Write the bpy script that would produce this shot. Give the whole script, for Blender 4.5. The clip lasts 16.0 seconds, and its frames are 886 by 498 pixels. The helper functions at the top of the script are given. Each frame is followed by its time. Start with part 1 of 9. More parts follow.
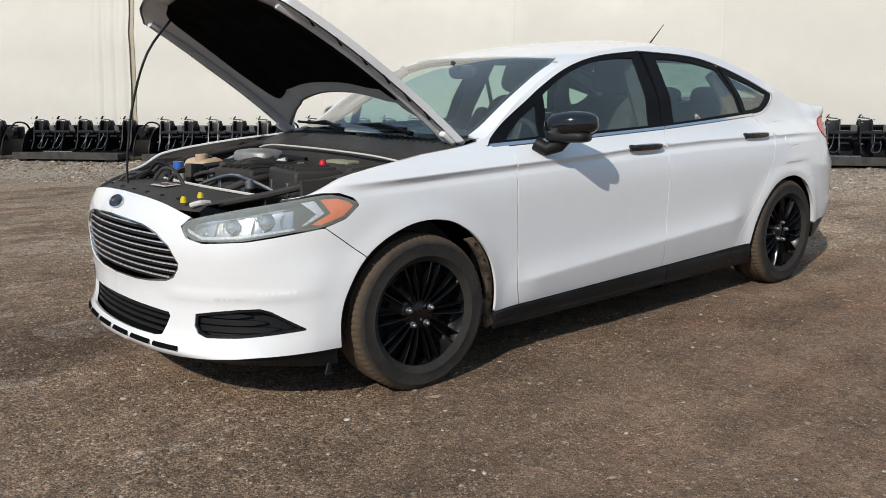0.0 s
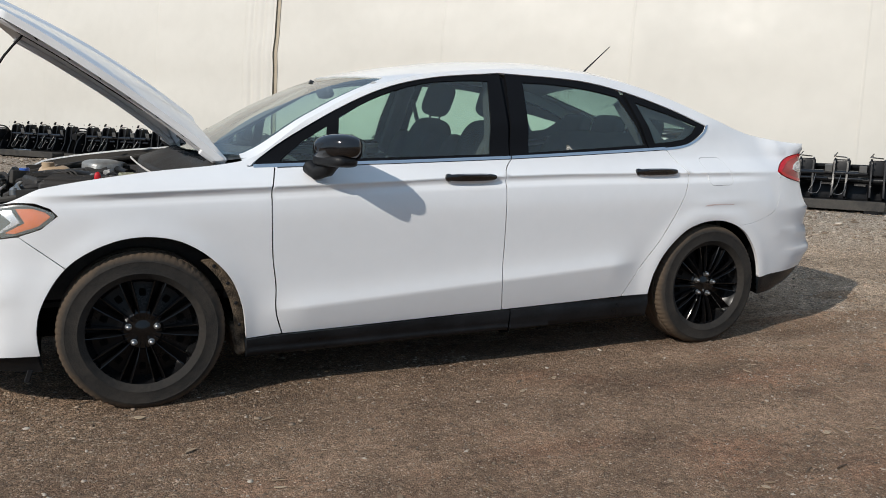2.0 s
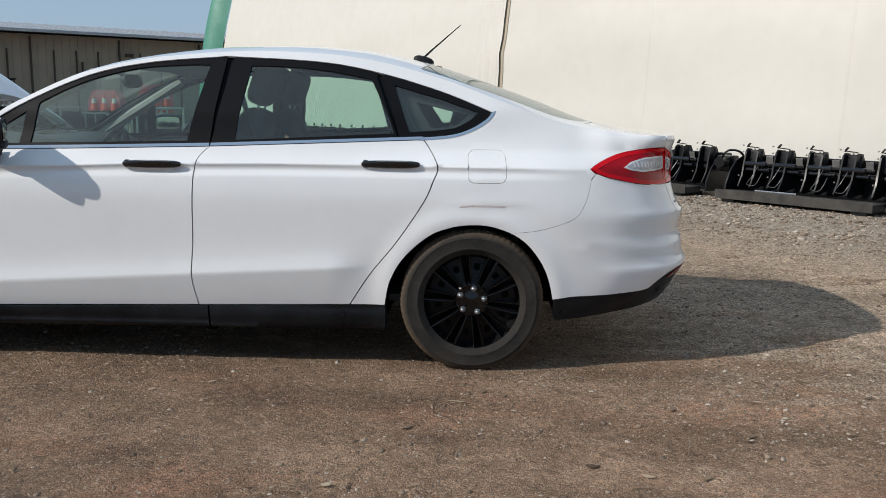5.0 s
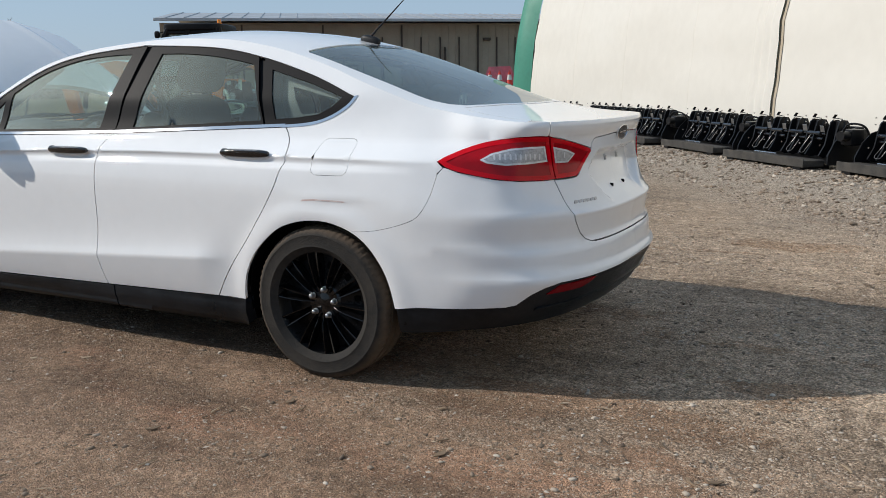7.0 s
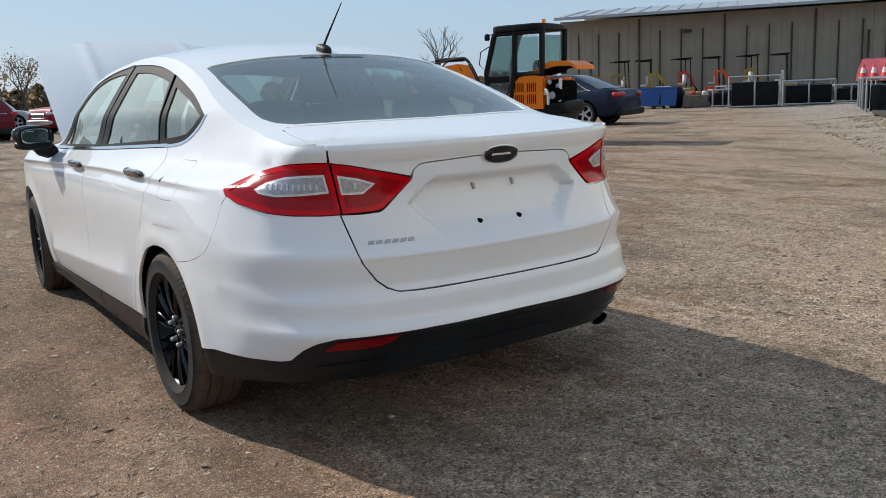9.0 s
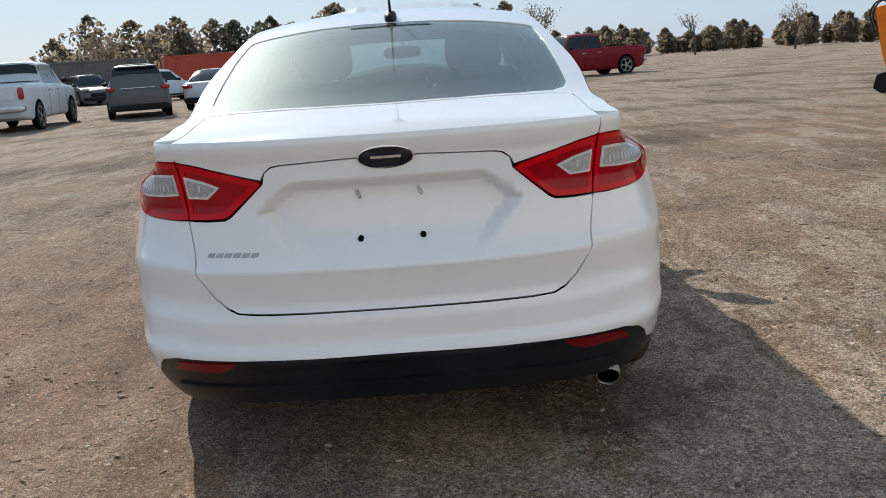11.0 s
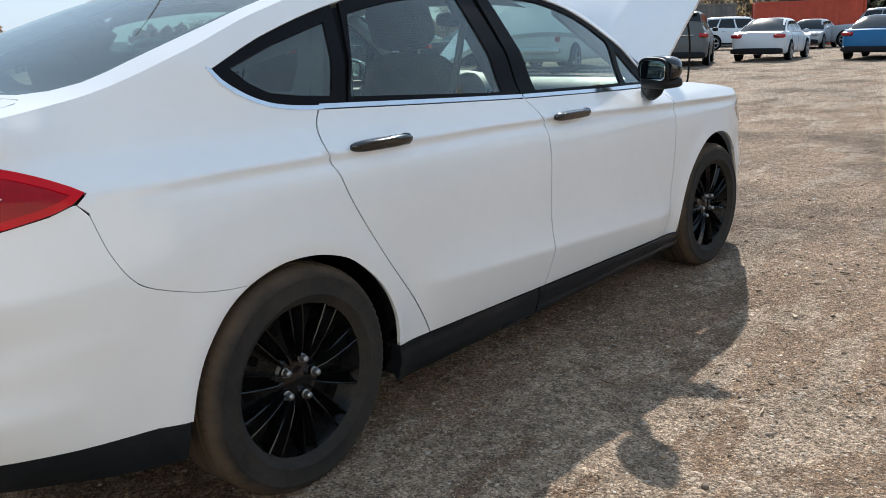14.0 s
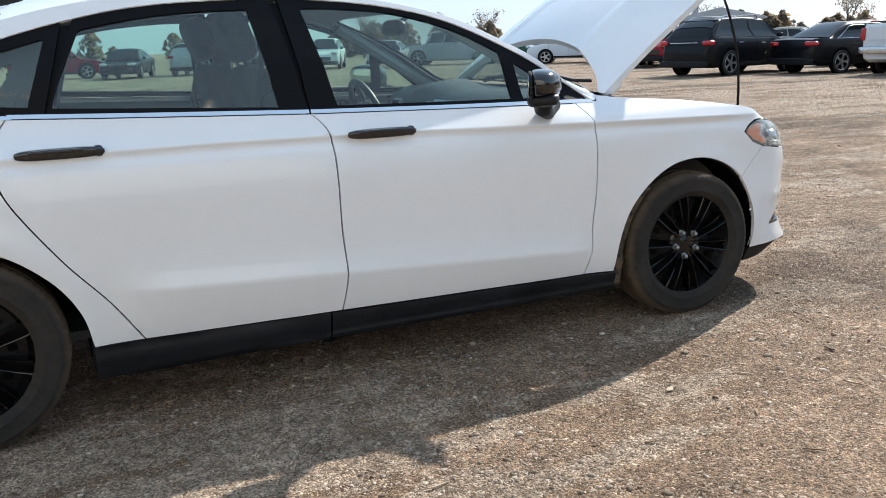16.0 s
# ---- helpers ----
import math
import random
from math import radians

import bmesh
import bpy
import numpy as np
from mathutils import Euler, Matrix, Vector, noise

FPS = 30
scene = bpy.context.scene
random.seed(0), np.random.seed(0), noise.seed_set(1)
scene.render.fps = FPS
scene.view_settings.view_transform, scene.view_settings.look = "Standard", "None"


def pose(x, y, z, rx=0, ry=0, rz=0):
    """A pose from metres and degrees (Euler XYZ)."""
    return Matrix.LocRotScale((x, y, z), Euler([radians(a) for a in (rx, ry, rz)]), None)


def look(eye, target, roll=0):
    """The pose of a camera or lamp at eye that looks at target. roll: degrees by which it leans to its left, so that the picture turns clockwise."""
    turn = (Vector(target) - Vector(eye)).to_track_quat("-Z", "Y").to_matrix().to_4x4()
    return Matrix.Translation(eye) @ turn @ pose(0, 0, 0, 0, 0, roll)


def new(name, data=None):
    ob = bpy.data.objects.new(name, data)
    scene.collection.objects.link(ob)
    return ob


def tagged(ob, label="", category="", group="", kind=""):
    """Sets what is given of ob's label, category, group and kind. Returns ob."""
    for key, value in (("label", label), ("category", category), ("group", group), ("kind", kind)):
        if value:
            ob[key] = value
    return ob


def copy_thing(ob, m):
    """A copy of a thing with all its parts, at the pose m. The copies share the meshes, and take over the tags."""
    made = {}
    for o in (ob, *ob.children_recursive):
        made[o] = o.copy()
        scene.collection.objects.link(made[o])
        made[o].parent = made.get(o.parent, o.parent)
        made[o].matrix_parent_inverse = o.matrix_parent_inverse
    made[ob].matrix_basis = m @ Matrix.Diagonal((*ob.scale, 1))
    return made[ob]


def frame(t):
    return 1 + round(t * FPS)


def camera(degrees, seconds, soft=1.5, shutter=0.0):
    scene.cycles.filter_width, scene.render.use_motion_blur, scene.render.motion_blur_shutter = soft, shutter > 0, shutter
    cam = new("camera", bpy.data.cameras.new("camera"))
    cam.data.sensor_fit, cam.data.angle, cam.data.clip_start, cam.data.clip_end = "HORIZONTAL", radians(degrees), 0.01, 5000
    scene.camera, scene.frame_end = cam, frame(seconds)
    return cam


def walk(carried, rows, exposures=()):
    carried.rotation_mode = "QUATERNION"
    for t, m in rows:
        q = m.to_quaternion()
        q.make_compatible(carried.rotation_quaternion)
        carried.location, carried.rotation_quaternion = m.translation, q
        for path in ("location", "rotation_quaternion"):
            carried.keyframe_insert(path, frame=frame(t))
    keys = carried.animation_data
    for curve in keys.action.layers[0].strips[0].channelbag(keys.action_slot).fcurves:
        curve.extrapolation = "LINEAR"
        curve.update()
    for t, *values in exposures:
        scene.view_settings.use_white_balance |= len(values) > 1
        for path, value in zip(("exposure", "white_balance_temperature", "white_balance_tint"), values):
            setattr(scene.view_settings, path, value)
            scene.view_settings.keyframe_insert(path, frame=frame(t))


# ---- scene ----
cam = camera(54.9, 16.0, soft=0.9)
PATH = [
    (0, (-3.514, -3.496, 1.229), (-2.25, -1.993, 0.849), -0.5),
    (0.5, (-3.086, -3.684, 1.198), (-1.91, -2.11, 0.824), -1.1),
    (1, (-2.665, -3.913, 1.216), (-1.593, -2.263, 0.857), -0.8),
    (1.5, (-2.167, -4.129, 1.23), (-1.223, -2.397, 0.896), 0.1),
    (2, (-1.71, -4.372, 1.226), (-0.894, -2.576, 0.897), 1.2),
    (2.5, (-1.223, -4.542, 1.211), (-0.527, -2.697, 0.876), 1.9),
    (3, (-0.72, -4.676, 1.199), (-0.147, -2.792, 0.847), 2.0),
    (3.5, (-0.211, -4.729, 1.196), (0.218, -2.809, 0.835), 1.7),
    (4, (0.332, -4.744, 1.186), (0.607, -2.794, 0.833), 1.2),
    (4.5, (0.865, -4.718, 1.178), (0.967, -2.75, 0.834), 0.9),
    (5, (1.421, -4.611, 1.177), (1.354, -2.64, 0.847), 0.7),
    (5.2, (1.651, -4.565, 1.162), (1.512, -2.598, 0.83), 0.6),
    (7.3, (3.716, -3.429, 1.204), (2.702, -1.752, 0.802), -1.1),
    (7.5, (3.897, -3.247, 1.205), (2.813, -1.619, 0.786), -1.5),
    (8, (4.262, -2.797, 1.213), (2.989, -1.317, 0.778), -1.7),
    (8.5, (4.497, -2.298, 1.232), (3.039, -0.982, 0.851), -1.7),
    (9, (4.731, -1.827, 1.216), (3.106, -0.721, 0.847), -2.4),
    (9.5, (4.798, -1.335, 1.217), (3.046, -0.453, 0.828), -2.5),
    (9.6, (4.796, -1.231, 1.226), (3.023, -0.393, 0.836), -2.6),
    (9.7, (4.8, -1.128, 1.237), (3.006, -0.336, 0.842), -2.5),
    (11.8, (4.484, 0.848, 1.235), (2.586, 0.401, 0.792), -4.7),
    (12, (4.356, 1.028, 1.234), (2.484, 0.488, 0.784), -4.6),
    (12.5, (4.022, 1.434, 1.203), (2.225, 0.685, 0.744), -4.6),
    (13, (3.672, 1.829, 1.221), (1.95, 0.921, 0.76), -2.7),
    (13.5, (3.27, 2.21, 1.226), (1.629, 1.18, 0.733), -1.8),
    (14, (2.87, 2.561, 1.221), (1.365, 1.338, 0.734), -1.7),
    (14.5, (2.433, 2.867, 1.236), (1.085, 1.466, 0.765), -1.3),
    (15, (1.989, 3.195, 1.227), (0.826, 1.634, 0.769), -1.6),
    (15.5, (1.556, 3.464, 1.21), (0.568, 1.79, 0.742), -1.8),
    (16, (1.117, 3.738, 1.214), (0.292, 1.977, 0.745), -1.9),
]
walk(cam, [(t, look(e, g, r)) for t, e, g, r in PATH], exposures=[(0, -0.4), (5, -0.34), (7.5, -0.2), (8.5, -0.11), (9.5, -0.02), (12, 0.04), (12.5, 0.08), (14, 0.34), (16, 0.54)])


# ---- world and light ----
world = bpy.data.worlds.new("sky")
scene.world = world
world.use_nodes = True
wn = world.node_tree
sky = wn.nodes.new("ShaderNodeTexSky")
sky.sky_type = "NISHITA"
sky.sun_disc = False
sky.sun_elevation = radians(35)
sky.sun_rotation = math.atan2(-1.3, -0.6)
sky.air_density, sky.dust_density, sky.ozone_density = 1.2, 0.6, 1.6
# thin autumn haze over the blue
haze = wn.nodes.new("ShaderNodeMix")
haze.data_type = "RGBA"
haze.inputs[0].default_value = 0.76
haze.inputs[7].default_value = (3.75, 5.3, 7.3, 1)
wn.links.new(sky.outputs[0], haze.inputs[6])
wn.links.new(haze.outputs[2], wn.nodes["Background"].inputs[0])
wn.nodes["Background"].inputs[1].default_value = 0.112
sun = new("sun", bpy.data.lights.new("sun", "SUN"))
sun.data.energy, sun.data.angle, sun.data.color = 5.0, radians(0.6), (1.0, 0.942, 0.862)
sun.matrix_world = look((-1.3 * 20, -0.6 * 20, 20), (0, 0, 0))


# ---- materials ----
def material(name, colour, rough=0.6, metal=0.0, vary=0.0, scale=8.0, bump=0.0, bump_scale=60.0, coat=0.0, colour2=None, per_object=0.0, spec=0.5):
    """A procedural surface: a base colour varied at two scales, with fine relief."""
    m = bpy.data.materials.new(name)
    m.use_nodes = True
    n, l = m.node_tree.nodes, m.node_tree.links
    b = n["Principled BSDF"]
    b.inputs["Roughness"].default_value, b.inputs["Metallic"].default_value = rough, metal
    b.inputs["Coat Weight"].default_value = coat
    b.inputs["Coat Roughness"].default_value = 0.03
    b.inputs["Specular IOR Level"].default_value = spec
    c1 = (*colour, 1)
    b.inputs["Base Color"].default_value = c1
    if vary or colour2:
        tc = n.new("ShaderNodeTexCoord")
        a, f = n.new("ShaderNodeTexNoise"), n.new("ShaderNodeTexNoise")
        a.inputs["Scale"].default_value, f.inputs["Scale"].default_value = scale, scale * 9
        a.inputs["Detail"].default_value = 5
        f.inputs["Detail"].default_value = 3
        for q in (a, f):
            l.new(tc.outputs["Object"], q.inputs["Vector"])
        mx = n.new("ShaderNodeMath")
        mx.operation = "MULTIPLY_ADD"
        l.new(f.outputs["Fac"], mx.inputs[0])
        mx.inputs[1].default_value = 0.5
        l.new(a.outputs["Fac"], mx.inputs[2])
        ramp = n.new("ShaderNodeValToRGB")
        lo = colour2 or tuple(max(0, c * (1 - vary)) for c in colour)
        ramp.color_ramp.elements[0].position, ramp.color_ramp.elements[1].position = 0.55, 0.95
        ramp.color_ramp.elements[0].color, ramp.color_ramp.elements[1].color = (*lo, 1), c1
        l.new(mx.outputs[0], ramp.inputs[0])
        out = ramp.outputs[0]
        if per_object:
            oi, hs, mr = n.new("ShaderNodeObjectInfo"), n.new("ShaderNodeHueSaturation"), n.new("ShaderNodeMapRange")
            l.new(oi.outputs["Random"], mr.inputs[0])
            mr.inputs[3].default_value, mr.inputs[4].default_value = 1 - per_object, 1 + per_object
            l.new(mr.outputs[0], hs.inputs["Value"])
            l.new(out, hs.inputs["Color"])
            out = hs.outputs[0]
        l.new(out, b.inputs["Base Color"])
        rr = n.new("ShaderNodeMapRange")
        l.new(mx.outputs[0], rr.inputs[0])
        rr.inputs[1].default_value, rr.inputs[2].default_value = 0.5, 1.0
        rr.inputs[3].default_value, rr.inputs[4].default_value = min(1, rough * 1.25), rough * 0.85
        l.new(rr.outputs[0], b.inputs["Roughness"])
    if bump:
        tc2, nz, bp = n.new("ShaderNodeTexCoord"), n.new("ShaderNodeTexNoise"), n.new("ShaderNodeBump")
        nz.inputs["Scale"].default_value, nz.inputs["Detail"].default_value = bump_scale, 6
        l.new(tc2.outputs["Object"], nz.inputs["Vector"])
        l.new(nz.outputs["Fac"], bp.inputs["Height"])
        bp.inputs["Strength"].default_value, bp.inputs["Distance"].default_value = bump, 0.02
        l.new(bp.outputs[0], b.inputs["Normal"])
    return m


def glass(name, tint=(0.75, 0.9, 0.86), rough=0.0, see=0.86, dust=0.0, film=0.0, spread=0.6):
    """Thin automotive glass: clear tinted view with a Fresnel reflection."""
    m = bpy.data.materials.new(name)
    m.use_nodes = True
    n, l = m.node_tree.nodes, m.node_tree.links
    n.remove(n["Principled BSDF"])
    tr, gl, mx, lw = n.new("ShaderNodeBsdfTransparent"), n.new("ShaderNodeBsdfGlossy"), n.new("ShaderNodeMixShader"), n.new("ShaderNodeLayerWeight")
    pw, fr = n.new("ShaderNodeMath"), n.new("ShaderNodeMath")
    lw.inputs["Blend"].default_value = 0.5
    pw.operation, fr.operation = "POWER", "MULTIPLY_ADD"
    pw.inputs[1].default_value = 4
    fr.inputs[1].default_value, fr.inputs[2].default_value = 0.91, 0.08
    l.new(lw.outputs["Facing"], pw.inputs[0])
    l.new(pw.outputs[0], fr.inputs[0])
    tr.inputs[0].default_value = (*(c * see for c in tint), 1)
    gl.inputs["Roughness"].default_value = rough
    l.new(fr.outputs[0], mx.inputs[0])
    l.new(tr.outputs[0], mx.inputs[1])
    l.new(gl.outputs[0], mx.inputs[2])
    out = mx.outputs[0]
    if dust:
        df, ds, nz, mr, tc = n.new("ShaderNodeBsdfDiffuse"), n.new("ShaderNodeMixShader"), n.new("ShaderNodeTexNoise"), n.new("ShaderNodeMapRange"), n.new("ShaderNodeTexCoord")
        df.inputs[0].default_value = (0.7, 0.745, 0.69, 1)
        nz.inputs["Scale"].default_value, nz.inputs["Detail"].default_value = 3, 6
        l.new(tc.outputs["Object"], nz.inputs["Vector"])
        l.new(nz.outputs["Fac"], mr.inputs[0])
        mr.inputs[1].default_value, mr.inputs[2].default_value = 0.3, 0.7
        mr.inputs[3].default_value, mr.inputs[4].default_value = dust * 0.6, dust * 1.3
        l.new(mr.outputs[0], ds.inputs[0])
        l.new(out, ds.inputs[1])
        l.new(df.outputs[0], ds.inputs[2])
        out = ds.outputs[0]
    if film:
        # a thin film of dirt that spreads the sun's reflection
        g2, m2 = n.new("ShaderNodeBsdfGlossy"), n.new("ShaderNodeMixShader")
        g2.inputs["Roughness"].default_value = spread
        g2.inputs["Color"].default_value = (0.7, 0.8, 0.74, 1)
        # the film shows most at a flat angle
        p2, f2 = n.new("ShaderNodeMath"), n.new("ShaderNodeMath")
        p2.operation, f2.operation = "POWER", "MULTIPLY_ADD"
        p2.inputs[1].default_value = 1.6
        f2.inputs[1].default_value, f2.inputs[2].default_value = film * 3.0, film * 0.15
        l.new(lw.outputs["Facing"], p2.inputs[0])
        l.new(p2.outputs[0], f2.inputs[0])
        l.new(f2.outputs[0], m2.inputs[0])
        l.new(out, m2.inputs[1])
        l.new(g2.outputs[0], m2.inputs[2])
        out = m2.outputs[0]
    l.new(out, n["Material Output"].inputs[0])
    return m


WHITE = material("white_car_paint", (0.757, 0.763, 0.77), 0.45, 0, 0.04, 1.6, 0, coat=1.0, spec=0.02)
BLACK_PLASTIC = material("black_plastic", (0.011, 0.0115, 0.013), 0.5, 0, 0.35, 7, 0.08, 300, spec=0.24)
SILL_PLASTIC = material("dusty_black_plastic", (0.006, 0.0075, 0.0095), 0.32, 0, 0.4, 5, 0.06, 300, colour2=(0.015, 0.017, 0.02), spec=0.22)
GLOSS_BLACK = material("gloss_black", (0.006, 0.006, 0.007), 0.09, 0, 0.2, 5, coat=0.6)
RUBBER = material("tyre_rubber", (0.019, 0.018, 0.017), 0.85, 0, 0, 6, 0.2, 140, colour2=(0.042, 0.037, 0.032), spec=0.2)
CHROME = material("chrome", (0.75, 0.76, 0.78), 0.12, 1.0, 0.08, 20)
STEEL = material("dull_steel", (0.42, 0.43, 0.44), 0.4, 1.0, 0.25, 20)
DARK = material("dark_void", (0.006, 0.006, 0.006), 0.9, 0, 0.3, 5, spec=0.02)
CLOTH = material("grey_seat_cloth", (0.07, 0.072, 0.075), 0.9, 0, 0.3, 12, 0.3, 400, spec=0.15)
TRIM_GREY = material("grey_cabin_trim", (0.06, 0.062, 0.064), 0.7, 0, 0.2, 8, 0.1, 200, spec=0.25)
HEADLINER = material("headliner", (0.35, 0.35, 0.34), 0.95, 0, 0.1, 12, 0.1, 300)
DASH = material("dash_plastic", (0.035, 0.037, 0.04), 0.5, 0, 0.2, 8, 0.1, 200)
GLASS = glass("car_window_glass", (0.68, 0.87, 0.79), 0.0, 0.94, 0.016, 0.05)
GLASS_SCREEN = glass("windscreen_glass", (0.78, 0.9, 0.86), 0.0, 0.92, 0.04)
GLASS_REAR = glass("dusty_rear_glass", (0.52, 0.69, 0.65), 0.02, 0.86, 0.04, 0.042, 0.55)
LAMP_CLEAR = glass("lamp_lens", (0.95, 0.96, 0.97), 0.02, 0.95, 0.22)
RED_LENS = material("red_lamp_lens", (0.56, 0.001, 0.008), 0.1, 0, 0.2, 14, coat=0.0, spec=0.22)
RED_MID = material("deep_red_lens", (0.33, 0.001, 0.006), 0.1, 0, 0.25, 14, coat=0.0, spec=0.25)
RED_DARK = material("dark_red_lens", (0.2, 0.001, 0.005), 0.1, 0, 0.25, 14, coat=0.0, spec=0.25)
AMBER = material("amber_reflector", (0.85, 0.17, 0.01), 0.2, 0, 0.2, 40, coat=0.6)
LAMP_SILVER = material("lamp_reflector", (0.72, 0.74, 0.77), 0.22, 0.9, 0.2, 30)
LAMP_WHITE = material("clear_lamp_strip", (0.72, 0.72, 0.73), 0.22, 0.2, 0.3, 60, coat=0.6)
LAMP_GREY = material("lamp_inner_grey", (0.44, 0.44, 0.45), 0.2, 0.3, 0.4, 90, 0.2, 200, coat=0.4)
LAMP_STRIPE = material("lamp_led_lens", (0.56, 0.56, 0.57), 0.2, 0.2, 0.2, 60, coat=0.3)
LAMP_BRIGHT = material("lamp_bright", (0.85, 0.86, 0.88), 0.25, 0.6, 0.1, 30)
LAMP_DARK = material("lamp_inner_dark", (0.4, 0.405, 0.415), 0.3, 0.4, 0.4, 60, 0.2, 150, coat=0.3)
LAMP_BLACK = material("lamp_housing", (0.015, 0.015, 0.017), 0.25, 0, 0.2, 20, coat=0.4)
EMBLEM = material("dark_blue_badge", (0.004, 0.006, 0.014), 0.3, 0, 0.2, 40, coat=0.15, spec=0.3)
FELT = material("black_hood_insulation", (0.008, 0.008, 0.008), 0.95, 0, 0.3, 10, 0.4, 90, spec=0.03)
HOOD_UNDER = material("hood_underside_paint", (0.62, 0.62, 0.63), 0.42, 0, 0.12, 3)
TAN_PLASTIC = material("yellowed_plastic", (0.55, 0.40, 0.26), 0.45, 0, 0.2, 10)
ALU = material("cast_aluminium", (0.45, 0.45, 0.44), 0.5, 0.7, 0.3, 20, 0.2, 150)
ENGINE_PLASTIC = material("engine_cover_plastic", (0.03, 0.03, 0.031), 0.55, 0, 0.4, 9, 0.15, 200, colour2=(0.045, 0.04, 0.035), spec=0.25)
DUSTY = material("dusty_black_trim", (0.03, 0.0285, 0.027), 0.7, 0, 0.3, 8, 0.15, 200, colour2=(0.065, 0.059, 0.052), spec=0.25)
PILLAR_BLACK = material("satin_black_frame", (0.006, 0.0065, 0.008), 0.55, 0, 0, 5, spec=0.08)
MUD_PLASTIC = material("mud_caked_plastic", (0.16, 0.12, 0.082), 0.9, 0, 0, 22, 0.6, 120, colour2=(0.035, 0.028, 0.022), spec=0.1)
WHEEL_GLOSS = material("gloss_black_wheel", (0.004, 0.004, 0.0045), 0.1, 0, 0.2, 5, spec=0.45)
WHEEL_DARK = material("wheel_black", (0.007, 0.007, 0.0075), 0.28, 0, 0.3, 9, spec=0.2)
SCRIPT = material("dull_bright_script", (0.4, 0.4, 0.41), 0.4, 0.5, 0.1, 30)
DUN_TOP = material("pale_green_battery_top", (0.3, 0.3, 0.2), 0.5, 0, 0.3, 20)
YELLOW = material("yellow_cap", (0.75, 0.55, 0.02), 0.4, 0, 0.15, 30)
BLUE_CAP = material("blue_cap", (0.03, 0.12, 0.5), 0.4, 0, 0.15, 30)
RED_PLASTIC = material("red_plastic", (0.6, 0.02, 0.03), 0.4, 0, 0.15, 30)
LABEL_WHITE = material("pale_sticker", (0.6, 0.58, 0.55), 0.5, 0, 0.1, 40)
SCRAPE = material("reddish_scrape", (0.5, 0.33, 0.3), 0.6, 0, 0.3, 60, colour2=(0.72, 0.68, 0.67))
# tinted glass, darkened further in colour to stand in for a dim reflection
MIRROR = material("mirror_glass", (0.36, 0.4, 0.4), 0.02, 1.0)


def dust_tread(m):
    """Brown dirt on the tread and shoulder, thin rings of scuffing on the wall."""
    n, l = m.node_tree.nodes, m.node_tree.links
    b = n["Principled BSDF"]
    base = b.inputs["Base Color"].links[0].from_socket
    tc, sp, cx, ln, mr, mx = n.new("ShaderNodeTexCoord"), n.new("ShaderNodeSeparateXYZ"), n.new("ShaderNodeCombineXYZ"), n.new("ShaderNodeVectorMath"), n.new("ShaderNodeMapRange"), n.new("ShaderNodeMix")
    l.new(tc.outputs["Object"], sp.inputs[0])
    l.new(sp.outputs[0], cx.inputs[0])
    l.new(sp.outputs[1], cx.inputs[1])
    ln.operation = "LENGTH"
    l.new(cx.outputs[0], ln.inputs[0])
    nz, add = n.new("ShaderNodeTexNoise"), n.new("ShaderNodeMath")
    nz.inputs["Scale"].default_value, nz.inputs["Detail"].default_value = 14, 5
    l.new(tc.outputs["Object"], nz.inputs["Vector"])
    add.operation = "MULTIPLY_ADD"
    add.inputs[1].default_value = 0.03
    l.new(nz.outputs["Fac"], add.inputs[0])
    l.new(ln.outputs["Value"], add.inputs[2])
    l.new(add.outputs[0], mr.inputs[0])
    mr.inputs[1].default_value, mr.inputs[2].default_value = 0.307, 0.331
    mr.inputs[4].default_value = 0.85
    mx.data_type = "RGBA"
    mx.inputs[7].default_value = (0.105, 0.076, 0.052, 1)
    l.new(mr.outputs[0], mx.inputs[0])
    l.new(base, mx.inputs[6])
    l.new(mx.outputs[2], b.inputs["Base Color"])


dust_tread(RUBBER)


# ---- shape of the sedan's body ----
def pchip(xs, ys):
    """A smooth curve through points, without overshoot."""
    xs, ys = np.array(xs, float), np.array(ys, float)
    h = np.diff(xs)
    s = np.diff(ys) / h
    m = np.zeros(len(xs))
    for i in range(1, len(xs) - 1):
        if s[i - 1] * s[i] > 0:
            a, b = 2 * h[i] + h[i - 1], h[i] + 2 * h[i - 1]
            m[i] = (a + b) / (a / s[i - 1] + b / s[i])
    m[0], m[-1] = s[0], s[-1]

    def f(x):
        x = np.asarray(x, float)
        i = np.clip(np.searchsorted(xs, x) - 1, 0, len(h) - 1)
        t = np.clip((x - xs[i]) / h[i], -0.5, 1.5)
        t2, t3 = t * t, t * t * t
        return (2 * t3 - 3 * t2 + 1) * ys[i] + (t3 - 2 * t2 + t) * h[i] * m[i] + (3 * t2 - 2 * t3) * ys[i + 1] + (t3 - t2) * h[i] * m[i + 1]
    return f


def smooth(a, b, x):
    t = np.clip((np.asarray(x, float) - a) / (b - a), 0, 1)
    return t * t * (3 - 2 * t)


def catmull(pts, step=0.02, closed=False):
    """Points evenly spaced on a smooth curve through pts."""
    p = np.array(pts, float)
    n = len(p)
    out = []
    for i in range(n if closed else n - 1):
        a, b, c, d = (p[(i + k) % n] if closed else p[min(max(i + k, 0), n - 1)] for k in (-1, 0, 1, 2))
        m = max(1, int(np.ceil(np.linalg.norm(c - b) / step)))
        for k in range(m):
            t = k / m
            out.append(0.5 * (2 * b + (c - a) * t + (2 * a - 5 * b + 4 * c - d) * t * t + (3 * b - a - 3 * c + d) * t ** 3))
    if not closed:
        out.append(p[-1])
    return [tuple(q) for q in out]


